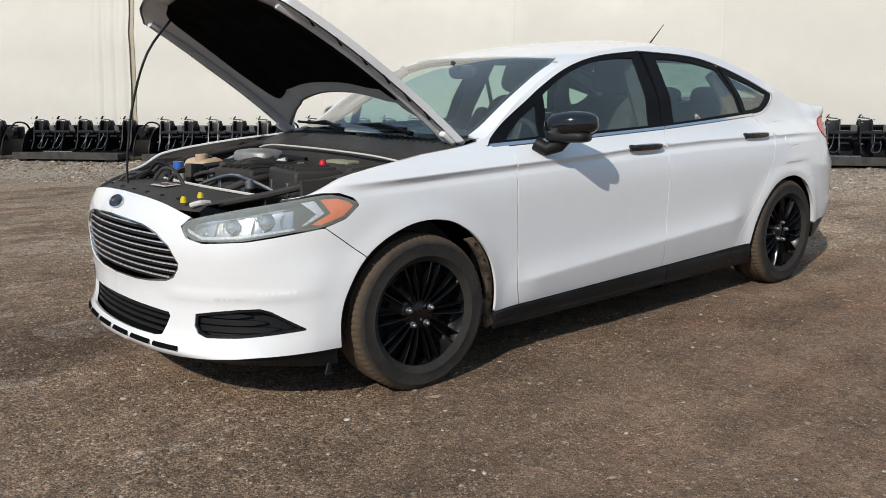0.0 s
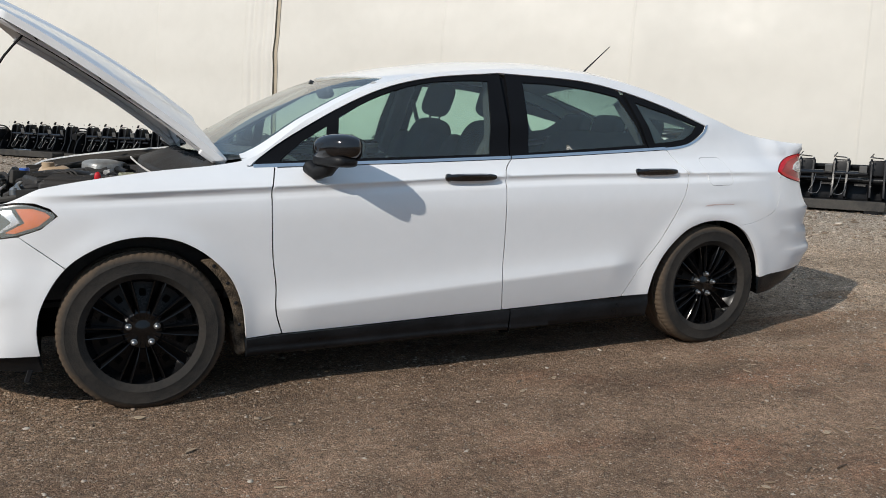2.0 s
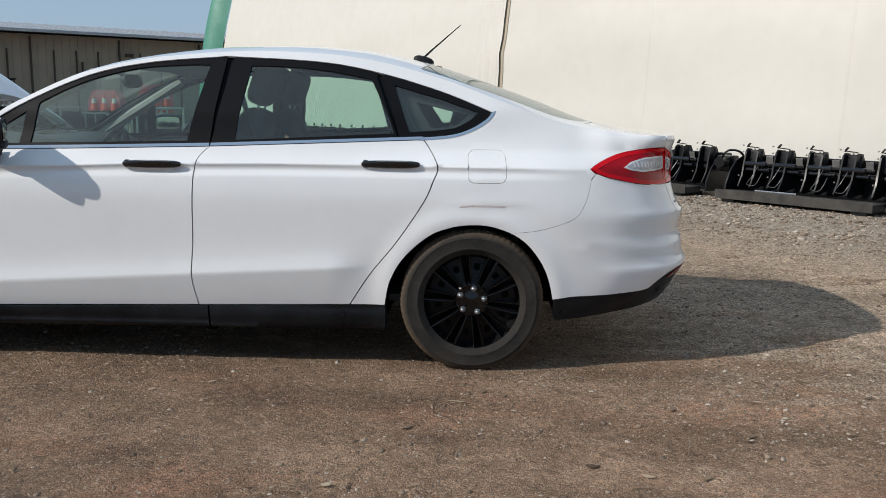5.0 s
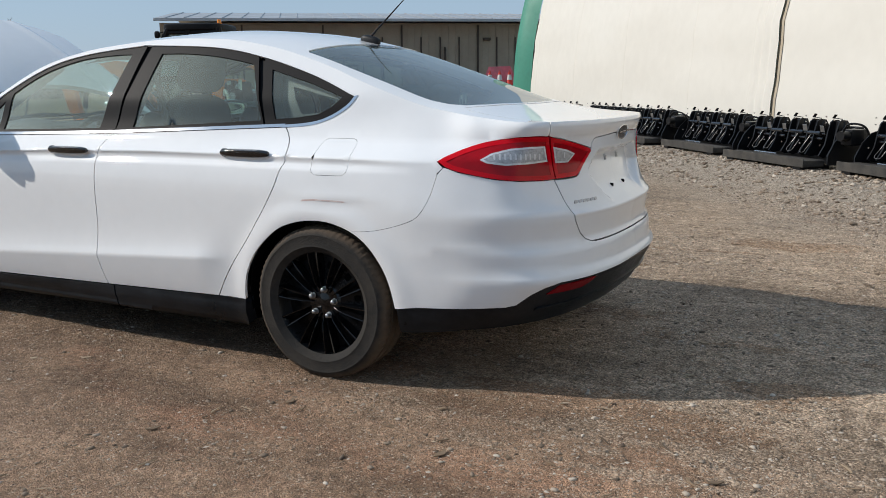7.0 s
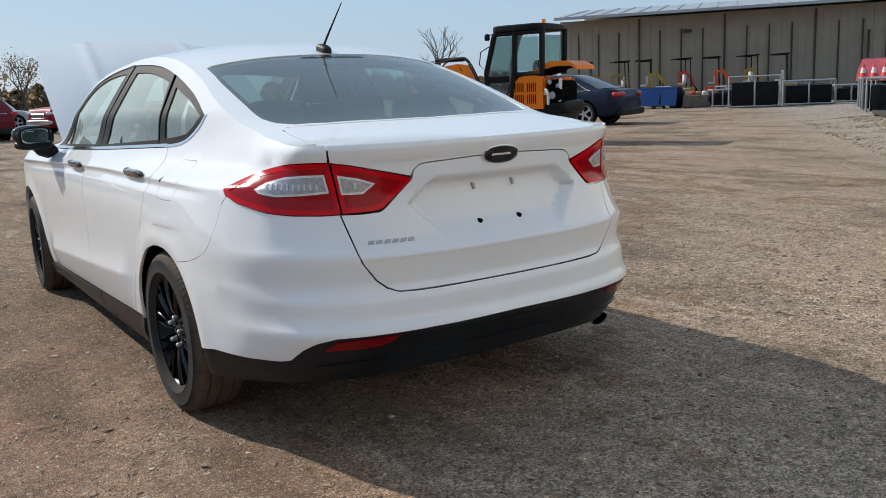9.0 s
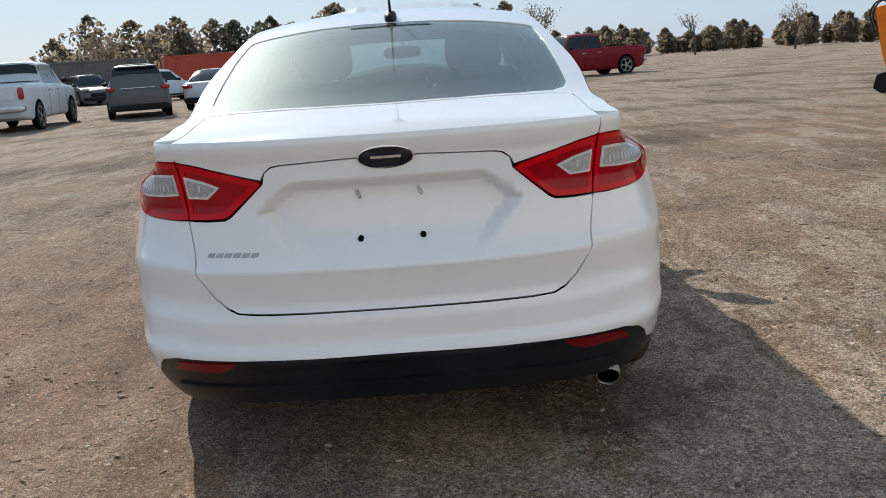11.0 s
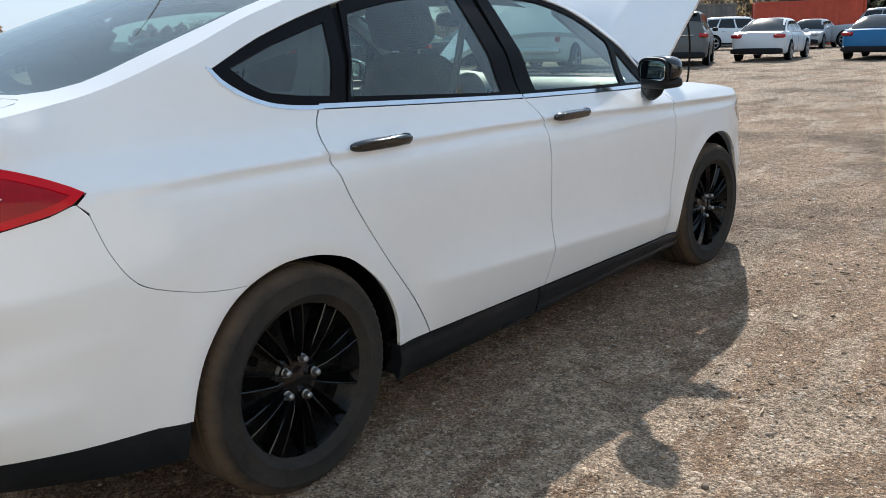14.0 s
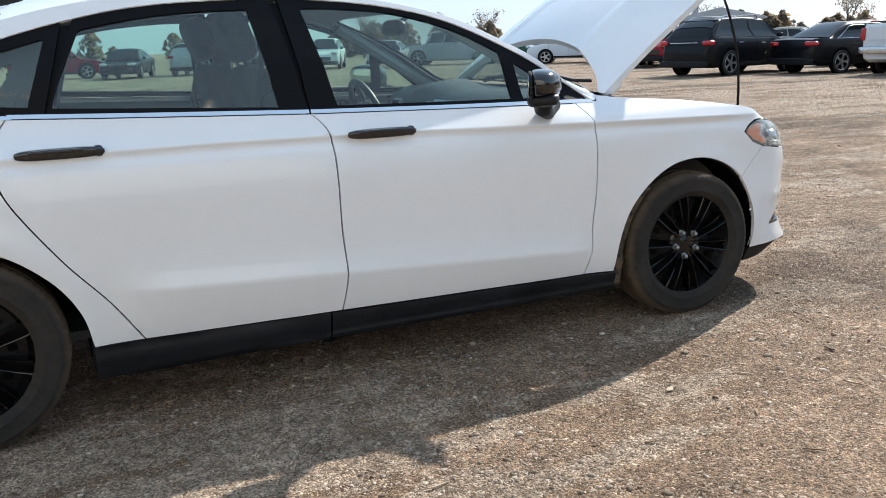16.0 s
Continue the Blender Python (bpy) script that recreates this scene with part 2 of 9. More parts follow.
# half outline of the body seen from above, nose to tail
PLAN = np.array(catmull([(-2.345, 0), (-2.335, 0.2), (-2.295, 0.42), (-2.21, 0.62), (-2.07, 0.77), (-1.86, 0.872), (-1.6, 0.912), (-1.2, 0.924), (-0.6, 0.926),
                         (0, 0.926), (0.6, 0.926), (1.2, 0.922), (1.6, 0.908), (1.9, 0.872), (2.1, 0.81), (2.275, 0.7), (2.39, 0.52), (2.448, 0.28), (2.462, 0)], 0.01))
_len = np.concatenate([[0], np.cumsum(np.hypot(*np.diff(PLAN, axis=0).T))])
_a = np.interp(-1.75, PLAN[:, 0], _len)
_b = np.interp(1.85, PLAN[:, 0], _len)
PLAN_U = np.where(_len < _a, -1.75 - (_a - _len), np.where(_len > _b, 1.85 + _len - _b, PLAN[:, 0]))
U_NOSE, U_TAIL = PLAN_U[0], PLAN_U[-1]
_t = np.gradient(PLAN, axis=0)
for _ in range(6):
    _t[1:-1] = (_t[:-2] + 2 * _t[1:-1] + _t[2:]) / 4
_t[0], _t[-1] = (0, 1), (0, -1)
_t /= np.linalg.norm(_t, axis=1)[:, None]
PLAN_N = np.stack([-_t[:, 1], _t[:, 0]], 1)

SIDE_Z = pchip([0.1, 0.2, 0.3, 0.45, 0.6, 0.75, 0.86, 0.905, 0.94, 0.98, 1.05, 1.15, 1.2, 1.4, 1.5], [-0.1, -0.07, -0.046, -0.03, -0.022, -0.018, -0.03, -0.052, -0.074, -0.097, -0.128, -0.158, -0.187, -0.318, -0.40])
END_Z = pchip([0.1, 0.2, 0.3, 0.45, 0.6, 0.75, 0.86, 0.905, 0.94, 0.98, 1.05, 1.2, 1.4, 1.5], [-0.06, -0.03, -0.008, -0.002, 0, 0, -0.004, -0.01, -0.03, -0.058, -0.098, -0.187, -0.318, -0.40])
NOSE_Z = pchip([0.15, 0.2, 0.24, 0.28, 0.34, 0.45, 0.55, 0.62, 0.7, 0.76, 0.8, 0.83, 0.86], [-0.06, -0.02, 0.03, 0.012, -0.005, -0.012, 0.0, 0.004, -0.008, -0.03, -0.06, -0.1, -0.17])
TAIL_Z = pchip([0.15, 0.2, 0.3, 0.42, 0.452, 0.466, 0.5, 0.56, 0.585, 0.6, 0.684, 0.698, 0.712, 0.76, 0.9, 0.96, 0.99, 1.004, 1.04, 1.052, 1.08, 1.2],
               [-0.2, -0.12, -0.03, 0.036, 0.052, 0.05, 0.033, 0.027, 0.016, 0.010, 0.021, 0.024, 0.012, -0.014, -0.045, -0.045, -0.043, -0.037, -0.026, -0.03, -0.068, -0.19])
RAIL_Z = pchip([-2.2, -1.95, -1.7, -1.4, -1.0, -0.7, -0.34, 0, 0.45, 0.73, 1.0, 1.29, 1.57, 1.85, 2.0, 2.2, 2.4], [0.79, 0.85, 0.905, 0.945, 0.985, 1.165, 1.325, 1.392, 1.42, 1.41, 1.372, 1.295, 1.195, 1.105, 1.08, 1.058, 1.052])
MID_Z = pchip([-2.3, -2.1, -1.7, -1.3, -1.19, -1.0, -0.773, -0.36, -0.066, 0.24, 0.55, 0.87, 1.19, 1.5, 1.75, 1.95, 2.05, 2.2, 2.36, 2.45],
              [0.80, 0.87, 0.955, 0.99, 1.0, 1.09, 1.216, 1.38, 1.432, 1.465, 1.475, 1.455, 1.395, 1.3, 1.212, 1.135, 1.105, 1.075, 1.058, 1.052])


def low_crease(x):
    return 0.36 + 0.057 * (x + 0.93)


HIGH_CREASE = pchip([-2.0, -1.47, -1.09, -0.9, -0.34, -0.13, 0.27, 0.6, 0.93, 1.3, 1.6, 2.0], [0.856, 0.872, 0.882, 0.886, 0.9, 0.907, 0.914, 0.918, 0.918, 0.915, 0.914, 0.909])


def high_crease(x):
    return HIGH_CREASE(np.clip(x, -2.0, 2.0))


def skin(u, z):
    """A point of the body's flank, nose or tail on the +y side: u runs along the outline, z up."""
    u, z = np.broadcast_arrays(np.asarray(u, float), np.asarray(z, float))
    cx, cy = np.interp(u, PLAN_U, PLAN[:, 0]), np.interp(u, PLAN_U, PLAN[:, 1])
    nx, ny = np.interp(u, PLAN_U, PLAN_N[:, 0]), np.interp(u, PLAN_U, PLAN_N[:, 1])
    front, rear = smooth(0.15, 0.8, -nx), smooth(0.15, 0.8, nx)
    # the bumper corners stand a little prouder than the doors
    ends = np.maximum(smooth(1.5, 1.9, u), smooth(-1.7, -1.95, u) * smooth(0.65, 0.5, z))
    d = SIDE_Z(z) * (1 - ends) + END_Z(z) * ends
    cab = smooth(0.9, 1.0, z)
    d = d - 0.05 * cab * smooth(0.6, 1.5, u) - 0.07 * cab * smooth(-0.2, -1.0, u)
    # the shoulder draws in towards the tail lamps
    d = d - 0.036 * smooth(0.68, 0.93, z) * smooth(1.45, 1.95, u)
    w = smooth(-1.0, -0.75, u) * (1 - smooth(0.78, 1.0, u))
    zl = low_crease(u)
    d = d + 0.024 * w * np.where(z > zl, np.exp(-np.abs((z - zl) / 0.065) ** 1.3), np.clip(1 - (zl - z) / 0.17, 0, 1))
    # shoulder crease: a crisp edge with a shallow hollow under it
    zs = high_crease(u)
    below = np.clip(zs - z, 0, 1)
    ridge = np.where(z > zs, 0.015 * np.exp(-np.clip(z - zs, 0, 1) / 0.03), 0.015 * np.exp(-below / 0.012) - 0.007 * np.exp(-((below - 0.026) / 0.016) ** 2))
    d = d + ridge * smooth(-1.9, -1.45, u) * (1 - smooth(1.5, 1.97, u))
    for hub in (-1.425, 1.425):
        r = np.hypot(u - hub, z - 0.32)
        d = d + 0.013 * np.exp(-((r - 0.37) / 0.06) ** 2) * (z < 0.8)
    # crease of the rear bumper's corner
    d = d + 0.005 * np.exp(-np.abs(z - 0.57 - 0.08 * (u - 1.9)) / 0.03) * smooth(1.78, 2.08, u) * (1 - smooth(2.1, 2.35, u))
    # full corner of the bumper below the lamps, tucked in at its lower edge
    round_ = np.exp(-((u - 2.28) / 0.17) ** 2)
    d = d + round_ * (0.027 * smooth(0.42, 0.7, z) * (1 - smooth(1.0, 1.06, z)) + 0.02 * np.exp(-((z - 0.38) / 0.06) ** 2)) - 0.05 * smooth(0.33, 0.2, z) * smooth(1.85, 2.15, u)
    d = d + 0.012 * np.exp(-np.abs(z - 0.47 - 0.03 * (u + 2.2)) / 0.022) * smooth(-2.62, -2.42, u) * (1 - smooth(-2.08, -1.84, u))
    tail = TAIL_Z(z)
    recess = smooth(0.385, 0.34, cy + 1.0 * np.clip(0.85 - z, 0, 1) + 1.2 * np.clip(z - 0.85, 0, 1)) * smooth(0.70, 0.79, z) * smooth(0.938, 0.902, z)
    tail = tail - 0.046 * recess
    nose = NOSE_Z(z)
    nose = nose + 0.012 * np.exp(-np.abs(z - 0.47 - 0.03 * (u + 2.2)) / 0.022) * smooth(-2.62, -2.42, u)
    d = d * (1 - front - rear) + nose * front + tail * rear
    return np.stack([cx + nx * d, cy + ny * d, z], -1)


def _rail():
    u = np.linspace(-2.2, 2.42, 400)
    x = u.copy()
    for _ in range(8):
        q = skin(u, RAIL_Z(x))
        x = q[:, 0]
    return q


RAIL = _rail()


def RAIL_Y(x):
    return np.interp(x, RAIL[:, 0], RAIL[:, 1])


def lid(x, y):
    """A point of the upper skin (screen, roof, rear window, deck)."""
    x, y = np.broadcast_arrays(np.asarray(x, float), np.asarray(y, float))
    yr, zr, zm = RAIL_Y(x), RAIL_Z(x), MID_Z(x)
    v = np.clip(np.abs(y) / yr, 0, 1.15)
    return np.stack([x, y, zr + (zm - zr) * (1 - v ** 2.5)], -1)


# ---- building tools ----
from mathutils.geometry import delaunay_2d_cdt


class Build:
    """Gathers simple solids into one mesh."""

    def __init__(self):
        self.v, self.f = [], []

    def add(self, verts, faces, m=None):
        k = len(self.v)
        self.v += [tuple(m @ Vector(p)) if m else tuple(p) for p in verts]
        self.f += [tuple(i + k for i in face) for face in faces]
        return self

    def bm(self, bm, m=None):
        bm.verts.index_update()
        self.add([v.co[:] for v in bm.verts], [[v.index for v in f.verts] for f in bm.faces], m)
        bm.free()
        return self

    def box(self, sx, sy, sz, m=None, bevel=0.0, seg=1):
        bm = bmesh.new()
        bmesh.ops.create_cube(bm, size=1)
        bmesh.ops.scale(bm, vec=(sx, sy, sz), verts=bm.verts)
        if bevel:
            bmesh.ops.bevel(bm, geom=bm.edges[:], offset=bevel, segments=seg, affect="EDGES", profile=0.6)
        return self.bm(bm, m)

    def cyl(self, r1, r2, h, m=None, n=16):
        vs = [(r * math.cos(2 * math.pi * i / n), r * math.sin(2 * math.pi * i / n), z) for r, z in ((r1, -h / 2), (r2, h / 2)) for i in range(n)]
        fs = [(i, (i + 1) % n, n + (i + 1) % n, n + i) for i in range(n)] + [tuple(range(n))[::-1], tuple(range(n, 2 * n))]
        return self.add(vs, fs, m)

    def lathe(self, profile, m=None, n=32, closed=False):
        k = len(profile)
        vs = [(r * math.cos(2 * math.pi * i / n), r * math.sin(2 * math.pi * i / n), z) for i in range(n) for r, z in profile]
        fs = []
        for i in range(n):
            for j in range(k if closed else k - 1):
                a, b = i * k + j, i * k + (j + 1) % k
                c, d = ((i + 1) % n) * k + (j + 1) % k, ((i + 1) % n) * k + j
                fs.append((a, d, c, b))
        return self.add(vs, fs, m)

    def tube(self, pts, r, n=8):
        pts = [Vector(p) for p in pts]
        vs, fs = [], []
        for i, p in enumerate(pts):
            t = (pts[min(i + 1, len(pts) - 1)] - pts[max(i - 1, 0)]).normalized()
            a = t.cross(Vector((0.31, 0.2, 0.93))).normalized()
            b = t.cross(a)
            ri = r[i] if isinstance(r, (list, tuple)) else r
            vs += [p + ri * (math.cos(2 * math.pi * j / n) * a + math.sin(2 * math.pi * j / n) * b) for j in range(n)]
        for i in range(len(pts) - 1):
            fs += [(i * n + j, i * n + (j + 1) % n, (i + 1) * n + (j + 1) % n, (i + 1) * n + j) for j in range(n)]
        fs += [tuple(range(n))[::-1], tuple(range((len(pts) - 1) * n, len(pts) * n))]
        return self.add(vs, fs)

    def prism(self, poly, h, m=None):
        """A flat outline in x, y made h thick along z."""
        n = len(poly)
        vs = [(x, y, -h / 2) for x, y in poly] + [(x, y, h / 2) for x, y in poly]
        fs = [tuple(range(n))[::-1], tuple(range(n, 2 * n))] + [(i, (i + 1) % n, n + (i + 1) % n, n + i) for i in range(n)]
        return self.add(vs, fs, m)

    def blob(self, sx, sy, sz, e=0.5, m=None, nu=28, nv=16):
        """A rounded solid between a ball (e=1) and a box (e=0.1)."""
        p = lambda c, k: math.copysign(abs(c) ** k, c)
        vs, fs = [], []
        for j in range(nv + 1):
            b = math.pi * (j / nv - 0.5)
            for i in range(nu):
                a = 2 * math.pi * i / nu
                vs.append((sx / 2 * p(math.cos(b), e) * p(math.cos(a), e), sy / 2 * p(math.cos(b), e) * p(math.sin(a), e), sz / 2 * p(math.sin(b), e)))
        for j in range(nv):
            fs += [(j * nu + i, j * nu + (i + 1) % nu, (j + 1) * nu + (i + 1) % nu, (j + 1) * nu + i) for i in range(nu)]
        return self.add(vs, fs, m)

    def data(self, name, material, angle=35):
        me = bpy.data.meshes.new(name)
        me.from_pydata(self.v, [], self.f)
        me.polygons.foreach_set("use_smooth", [True] * len(me.polygons))
        me.set_sharp_from_angle(angle=radians(angle))
        me.materials.append(material)
        return me


def part(name, shape, material, parent=None, label="", angle=35):
    """Links a Build (or ready mesh data) as one mesh object under a thing or part."""
    data = shape.data(name, material, angle) if isinstance(shape, Build) else shape
    ob = new(name, data)
    ob.parent = parent
    if label:
        ob["label"] = label
    return ob


def thing(name, label, category, group="", m=None, kind=""):
    ob = tagged(new(name), label, category, group, kind)
    if m:
        ob.matrix_world = m
    return ob


def thin(poly, step):
    """The closed outline with no stretch longer than step."""
    out = []
    for (a, b), (c, d) in zip(poly, poly[1:] + poly[:1]):
        L = math.hypot(c - a, d - b)
        if L < 1e-5:
            continue
        k = max(1, math.ceil(L / step))
        out += [(a + (c - a) * i / k, b + (d - b) * i / k) for i in range(k)]
    return out


def inside(px, py, poly):
    q = np.array(poly)
    r = np.zeros(px.shape, bool)
    for (x1, y1), (x2, y2) in zip(q, np.roll(q, -1, axis=0)):
        cut = (y1 > py) != (y2 > py)
        if y1 != y2:
            r ^= cut & (px < (x2 - x1) * (py - y1) / (y2 - y1) + x1)
    return r


def off_edge(px, py, poly):
    d = np.full(px.shape, 9.0)
    q = np.array(poly)
    for a, b in zip(q, np.roll(q, -1, axis=0)):
        e = b - a
        t = np.clip(((px - a[0]) * e[0] + (py - a[1]) * e[1]) / max(e @ e, 1e-12), 0, 1)
        d = np.minimum(d, np.hypot(px - a[0] - t * e[0], py - a[1] - t * e[1]))
    return d


CORE = (1.2, 0.0, 0.55)


def shell(fn, offset):
    """Positions and outward normals of the surface fn, pushed out by offset."""
    def g(a, b):
        h = 1.5e-3
        p = fn(a, b)
        n = np.cross(fn(a + h, b) - fn(a - h, b), fn(a, b + h) - fn(a, b - h))
        n /= np.maximum(np.linalg.norm(n, axis=-1), 1e-9)[..., None]
        ref = p - np.stack([np.clip(p[..., 0], -CORE[0], CORE[0]), 0 * p[..., 1], 0 * p[..., 2] + CORE[2]], -1)
        n *= np.where((n * ref).sum(-1) < 0, -1, 1)[..., None]
        return p + n * offset, n
    return g


def sheet(outer, fn, holes=(), step=0.03, depth=0.012, offset=0.0, store=None, lines=()):
    """A curved panel: an outline with holes in the surface's own two coordinates, with its rim turned in by depth."""
    loops = [thin([tuple(p) for p in q], step) for q in (outer, *holes)]
    pts, edges, spans = [], [], []
    for q in loops:
        k = len(pts)
        pts += q
        edges += [(k + i, k + (i + 1) % len(q)) for i in range(len(q))]
        spans.append((k, len(q)))
    o = np.array(loops[0])
    gx, gy = np.meshgrid(np.arange(o[:, 0].min() + step / 2, o[:, 0].max(), step), np.arange(o[:, 1].min() + step / 2, o[:, 1].max(), step))
    gx = gx + (np.arange(gx.shape[0]) % 2)[:, None] * step / 2
    gx, gy = gx.ravel(), gy.ravel()
    keep = inside(gx, gy, loops[0])
    for q in loops[1:]:
        keep &= ~inside(gx, gy, q)
    gx, gy = gx[keep], gy[keep]
    far = np.full(gx.shape, True)
    for q in loops:
        far &= off_edge(gx, gy, q) > step * 0.45
    # creases get their own rows of points
    for line in lines:
        q = np.array(line)
        ok = inside(q[:, 0], q[:, 1], loops[0])
        for h in loops:
            ok &= off_edge(q[:, 0], q[:, 1], h) > 0.006
        near = np.full(gx.shape, True)
        for a, b in zip(q[:-1], q[1:]):
            e = b - a
            t = np.clip(((gx - a[0]) * e[0] + (gy - a[1]) * e[1]) / max(e @ e, 1e-12), 0, 1)
            near &= np.hypot(gx - a[0] - t * e[0], gy - a[1] - t * e[1]) > 0.008
        far &= near
        k = len(pts)
        idx = {}
        for i in np.nonzero(ok)[0]:
            idx[i] = len(pts)
            pts.append(tuple(q[i]))
        edges += [(idx[i], idx[i + 1]) for i in idx if i + 1 in idx]
    pts += list(zip(gx[far].tolist(), gy[far].tolist()))
    vs, _, fs, *_ = delaunay_2d_cdt([Vector(p) for p in pts], edges, [], 0, 1e-5)
    q = np.array([v[:] for v in vs])
    c = np.array([q[list(f)].mean(axis=0) for f in fs])
    keep = inside(c[:, 0], c[:, 1], loops[0])
    for h in loops[1:]:
        keep &= ~inside(c[:, 0], c[:, 1], h)
    g = shell(fn, offset)
    p, n = g(q[:, 0], q[:, 1])
    store = store if store is not None else ([], [], [])
    V, N, F = store
    k = len(V)
    V += p.tolist()
    N += n.tolist()
    for f, ok in zip(fs, keep):
        if ok:
            a, b, d = (p[i] for i in f[:3])
            F.append(tuple(k + i for i in (f if np.cross(b - a, d - a) @ n[f[0]] > 0 else f[::-1])))
    if depth:
        for s, m in spans:
            lp = np.array(pts[s:s + m])
            e, en = g(lp[:, 0], lp[:, 1])
            t = np.roll(e, -1, axis=0) - np.roll(e, 1, axis=0)
            side = np.cross(t, en)
            side /= np.maximum(np.linalg.norm(side, axis=1), 1e-9)[:, None]
            # the rim faces away from the panel's own material
            area = np.sum(lp[:, 0] * np.roll(lp[:, 1], -1) - np.roll(lp[:, 0], -1) * lp[:, 1])
            dd = np.roll(lp, -1, axis=0) - np.roll(lp, 1, axis=0)
            left = np.stack([-dd[:, 1], dd[:, 0]], 1) * (1 if area > 0 else -1)
            left *= 2e-3 / np.maximum(np.linalg.norm(left, axis=1), 1e-9)[:, None]
            into = fn(lp[:, 0] + left[:, 0], lp[:, 1] + left[:, 1]) - fn(lp[:, 0], lp[:, 1])
            away = -into if s == 0 else into
            side *= np.where((side * away).sum(1) < 0, -1, 1)[:, None]
            k = len(V)
            V += e.tolist() + (e - en * depth).tolist()
            N += side.tolist() * 2
            w = np.cross(e[1] - e[0], -en[0]) @ side[0] > 0
            F += [(k + i, k + (i + 1) % m, k + m + (i + 1) % m, k + m + i) if w else (k + m + i, k + m + (i + 1) % m, k + (i + 1) % m, k + i) for i in range(m)]
    return store


def sheet_mesh(name, store, material):
    V, N, F = store
    me = bpy.data.meshes.new(name)
    me.from_pydata(V, [], F)
    me.polygons.foreach_set("use_smooth", [True] * len(me.polygons))
    me.normals_split_custom_set_from_vertices(N)
    me.materials.append(material)
    return me


def panel(name, outer, fn, material, parent, holes=(), step=0.03, depth=0.012, offset=0.0, label="", lines=()):
    return part(name, sheet_mesh(name, sheet(outer, fn, holes, step, depth, offset, None, lines), material), None, parent, label)


def rounded(x0, y0, x1, y1, r, n=5):
    out = []
    for cx, cy, a in ((x1 - r, y1 - r, 0), (x0 + r, y1 - r, 90), (x0 + r, y0 + r, 180), (x1 - r, y0 + r, 270)):
        out += [(cx + r * math.cos(radians(a + 90 * i / n)), cy + r * math.sin(radians(a + 90 * i / n))) for i in range(n + 1)]
    return out


def inset(poly, d):
    """The outline drawn in by d."""
    p = np.array(poly, float)
    area = 0.5 * np.sum(p[:, 0] * np.roll(p[:, 1], -1) - np.roll(p[:, 0], -1) * p[:, 1])
    e = np.roll(p, -1, axis=0) - p
    e /= np.maximum(np.linalg.norm(e, axis=1), 1e-9)[:, None]
    n = np.stack([-e[:, 1], e[:, 0]], 1) * (1 if area > 0 else -1)
    m = n + np.roll(n, 1, axis=0)
    m /= np.maximum(np.linalg.norm(m, axis=1), 0.3)[:, None]
    c = np.clip((m * n).sum(1), 0.5, 1)
    return [tuple(q) for q in p + m * (d / c)[:, None]]


# ---- the sedan ----
def flank(side):
    return lambda u, z: skin(u, z) * np.array([1, side, 1])


def nose(w, z):
    """The front, w running from the right lamp (+) to the left (-) with 0 in the middle."""
    return skin(U_NOSE + np.abs(w), z) * np.stack([np.ones_like(w), np.where(w < 0, -1.0, 1.0), np.ones_like(w)], -1)


def tail(w, z):
    return skin(U_TAIL - np.abs(w), z) * np.stack([np.ones_like(w), np.where(w < 0, -1.0, 1.0), np.ones_like(w)], -1)


def both(half, u0, sign):
    """A closed outline from its half, given along the flank's u from the middle round."""
    a = [(abs(u - u0), z) for u, z in half]
    left = [(-w, z) for w, z in reversed(a) if w > 1e-4]
    return a + left


SEAM_A = catmull([(-0.868, 0.972), (-0.903, 0.891), (-0.909, 0.832), (-0.911, 0.714), (-0.909, 0.593), (-0.897, 0.471), (-0.897, 0.358), (-0.869, 0.259)])
SEAM_B = catmull([(0.246, 0.989), (0.212, 0.955), (0.193, 0.906), (0.185, 0.768), (0.181, 0.589), (0.172, 0.42), (0.19, 0.279)])
SEAM_C = catmull([(1.199, 1.03), (1.232, 0.984), (1.268, 0.913), (1.249, 0.854), (1.208, 0.761), (1.091, 0.586), (0.972, 0.437), (0.878, 0.293)])
ARCH_F = catmull([(-1.02, 0.25), (-1.037, 0.393), (-1.083, 0.515), (-1.169, 0.612), (-1.274, 0.677), (-1.378, 0.701), (-1.48, 0.698), (-1.57, 0.672), (-1.646, 0.633), (-1.7, 0.59),
                  (-1.75, 0.527), (-1.8, 0.43), (-1.817, 0.34), (-1.812, 0.25)])
ARCH_R = catmull([(1.035, 0.295), (1.059, 0.408), (1.123, 0.517), (1.231, 0.613), (1.32, 0.65), (1.4, 0.664), (1.48, 0.663), (1.546, 0.648), (1.61, 0.622), (1.67, 0.578), (1.73, 0.5), (1.765, 0.42), (1.785, 0.335)])
DLO_TOP = catmull([(-0.975, 0.966), (-0.807, 1.078), (-0.578, 1.205), (-0.337, 1.306), (-0.083, 1.362), (0.232, 1.391), (0.312, 1.393), (0.722, 1.372), (1.005, 1.322), (1.287, 1.241), (1.513, 1.154)])
DLO_REAR = catmull([(1.513, 1.154), (1.492, 1.126), (1.44, 1.091), (1.385, 1.066), (1.335, 1.052), (1.27, 1.043), (1.199, 1.038)])


def belt(x):
    return float(np.interp(x, [-0.975, 0.236, 1.199, 1.331], [0.966, 0.999, 1.038, 1.05]))


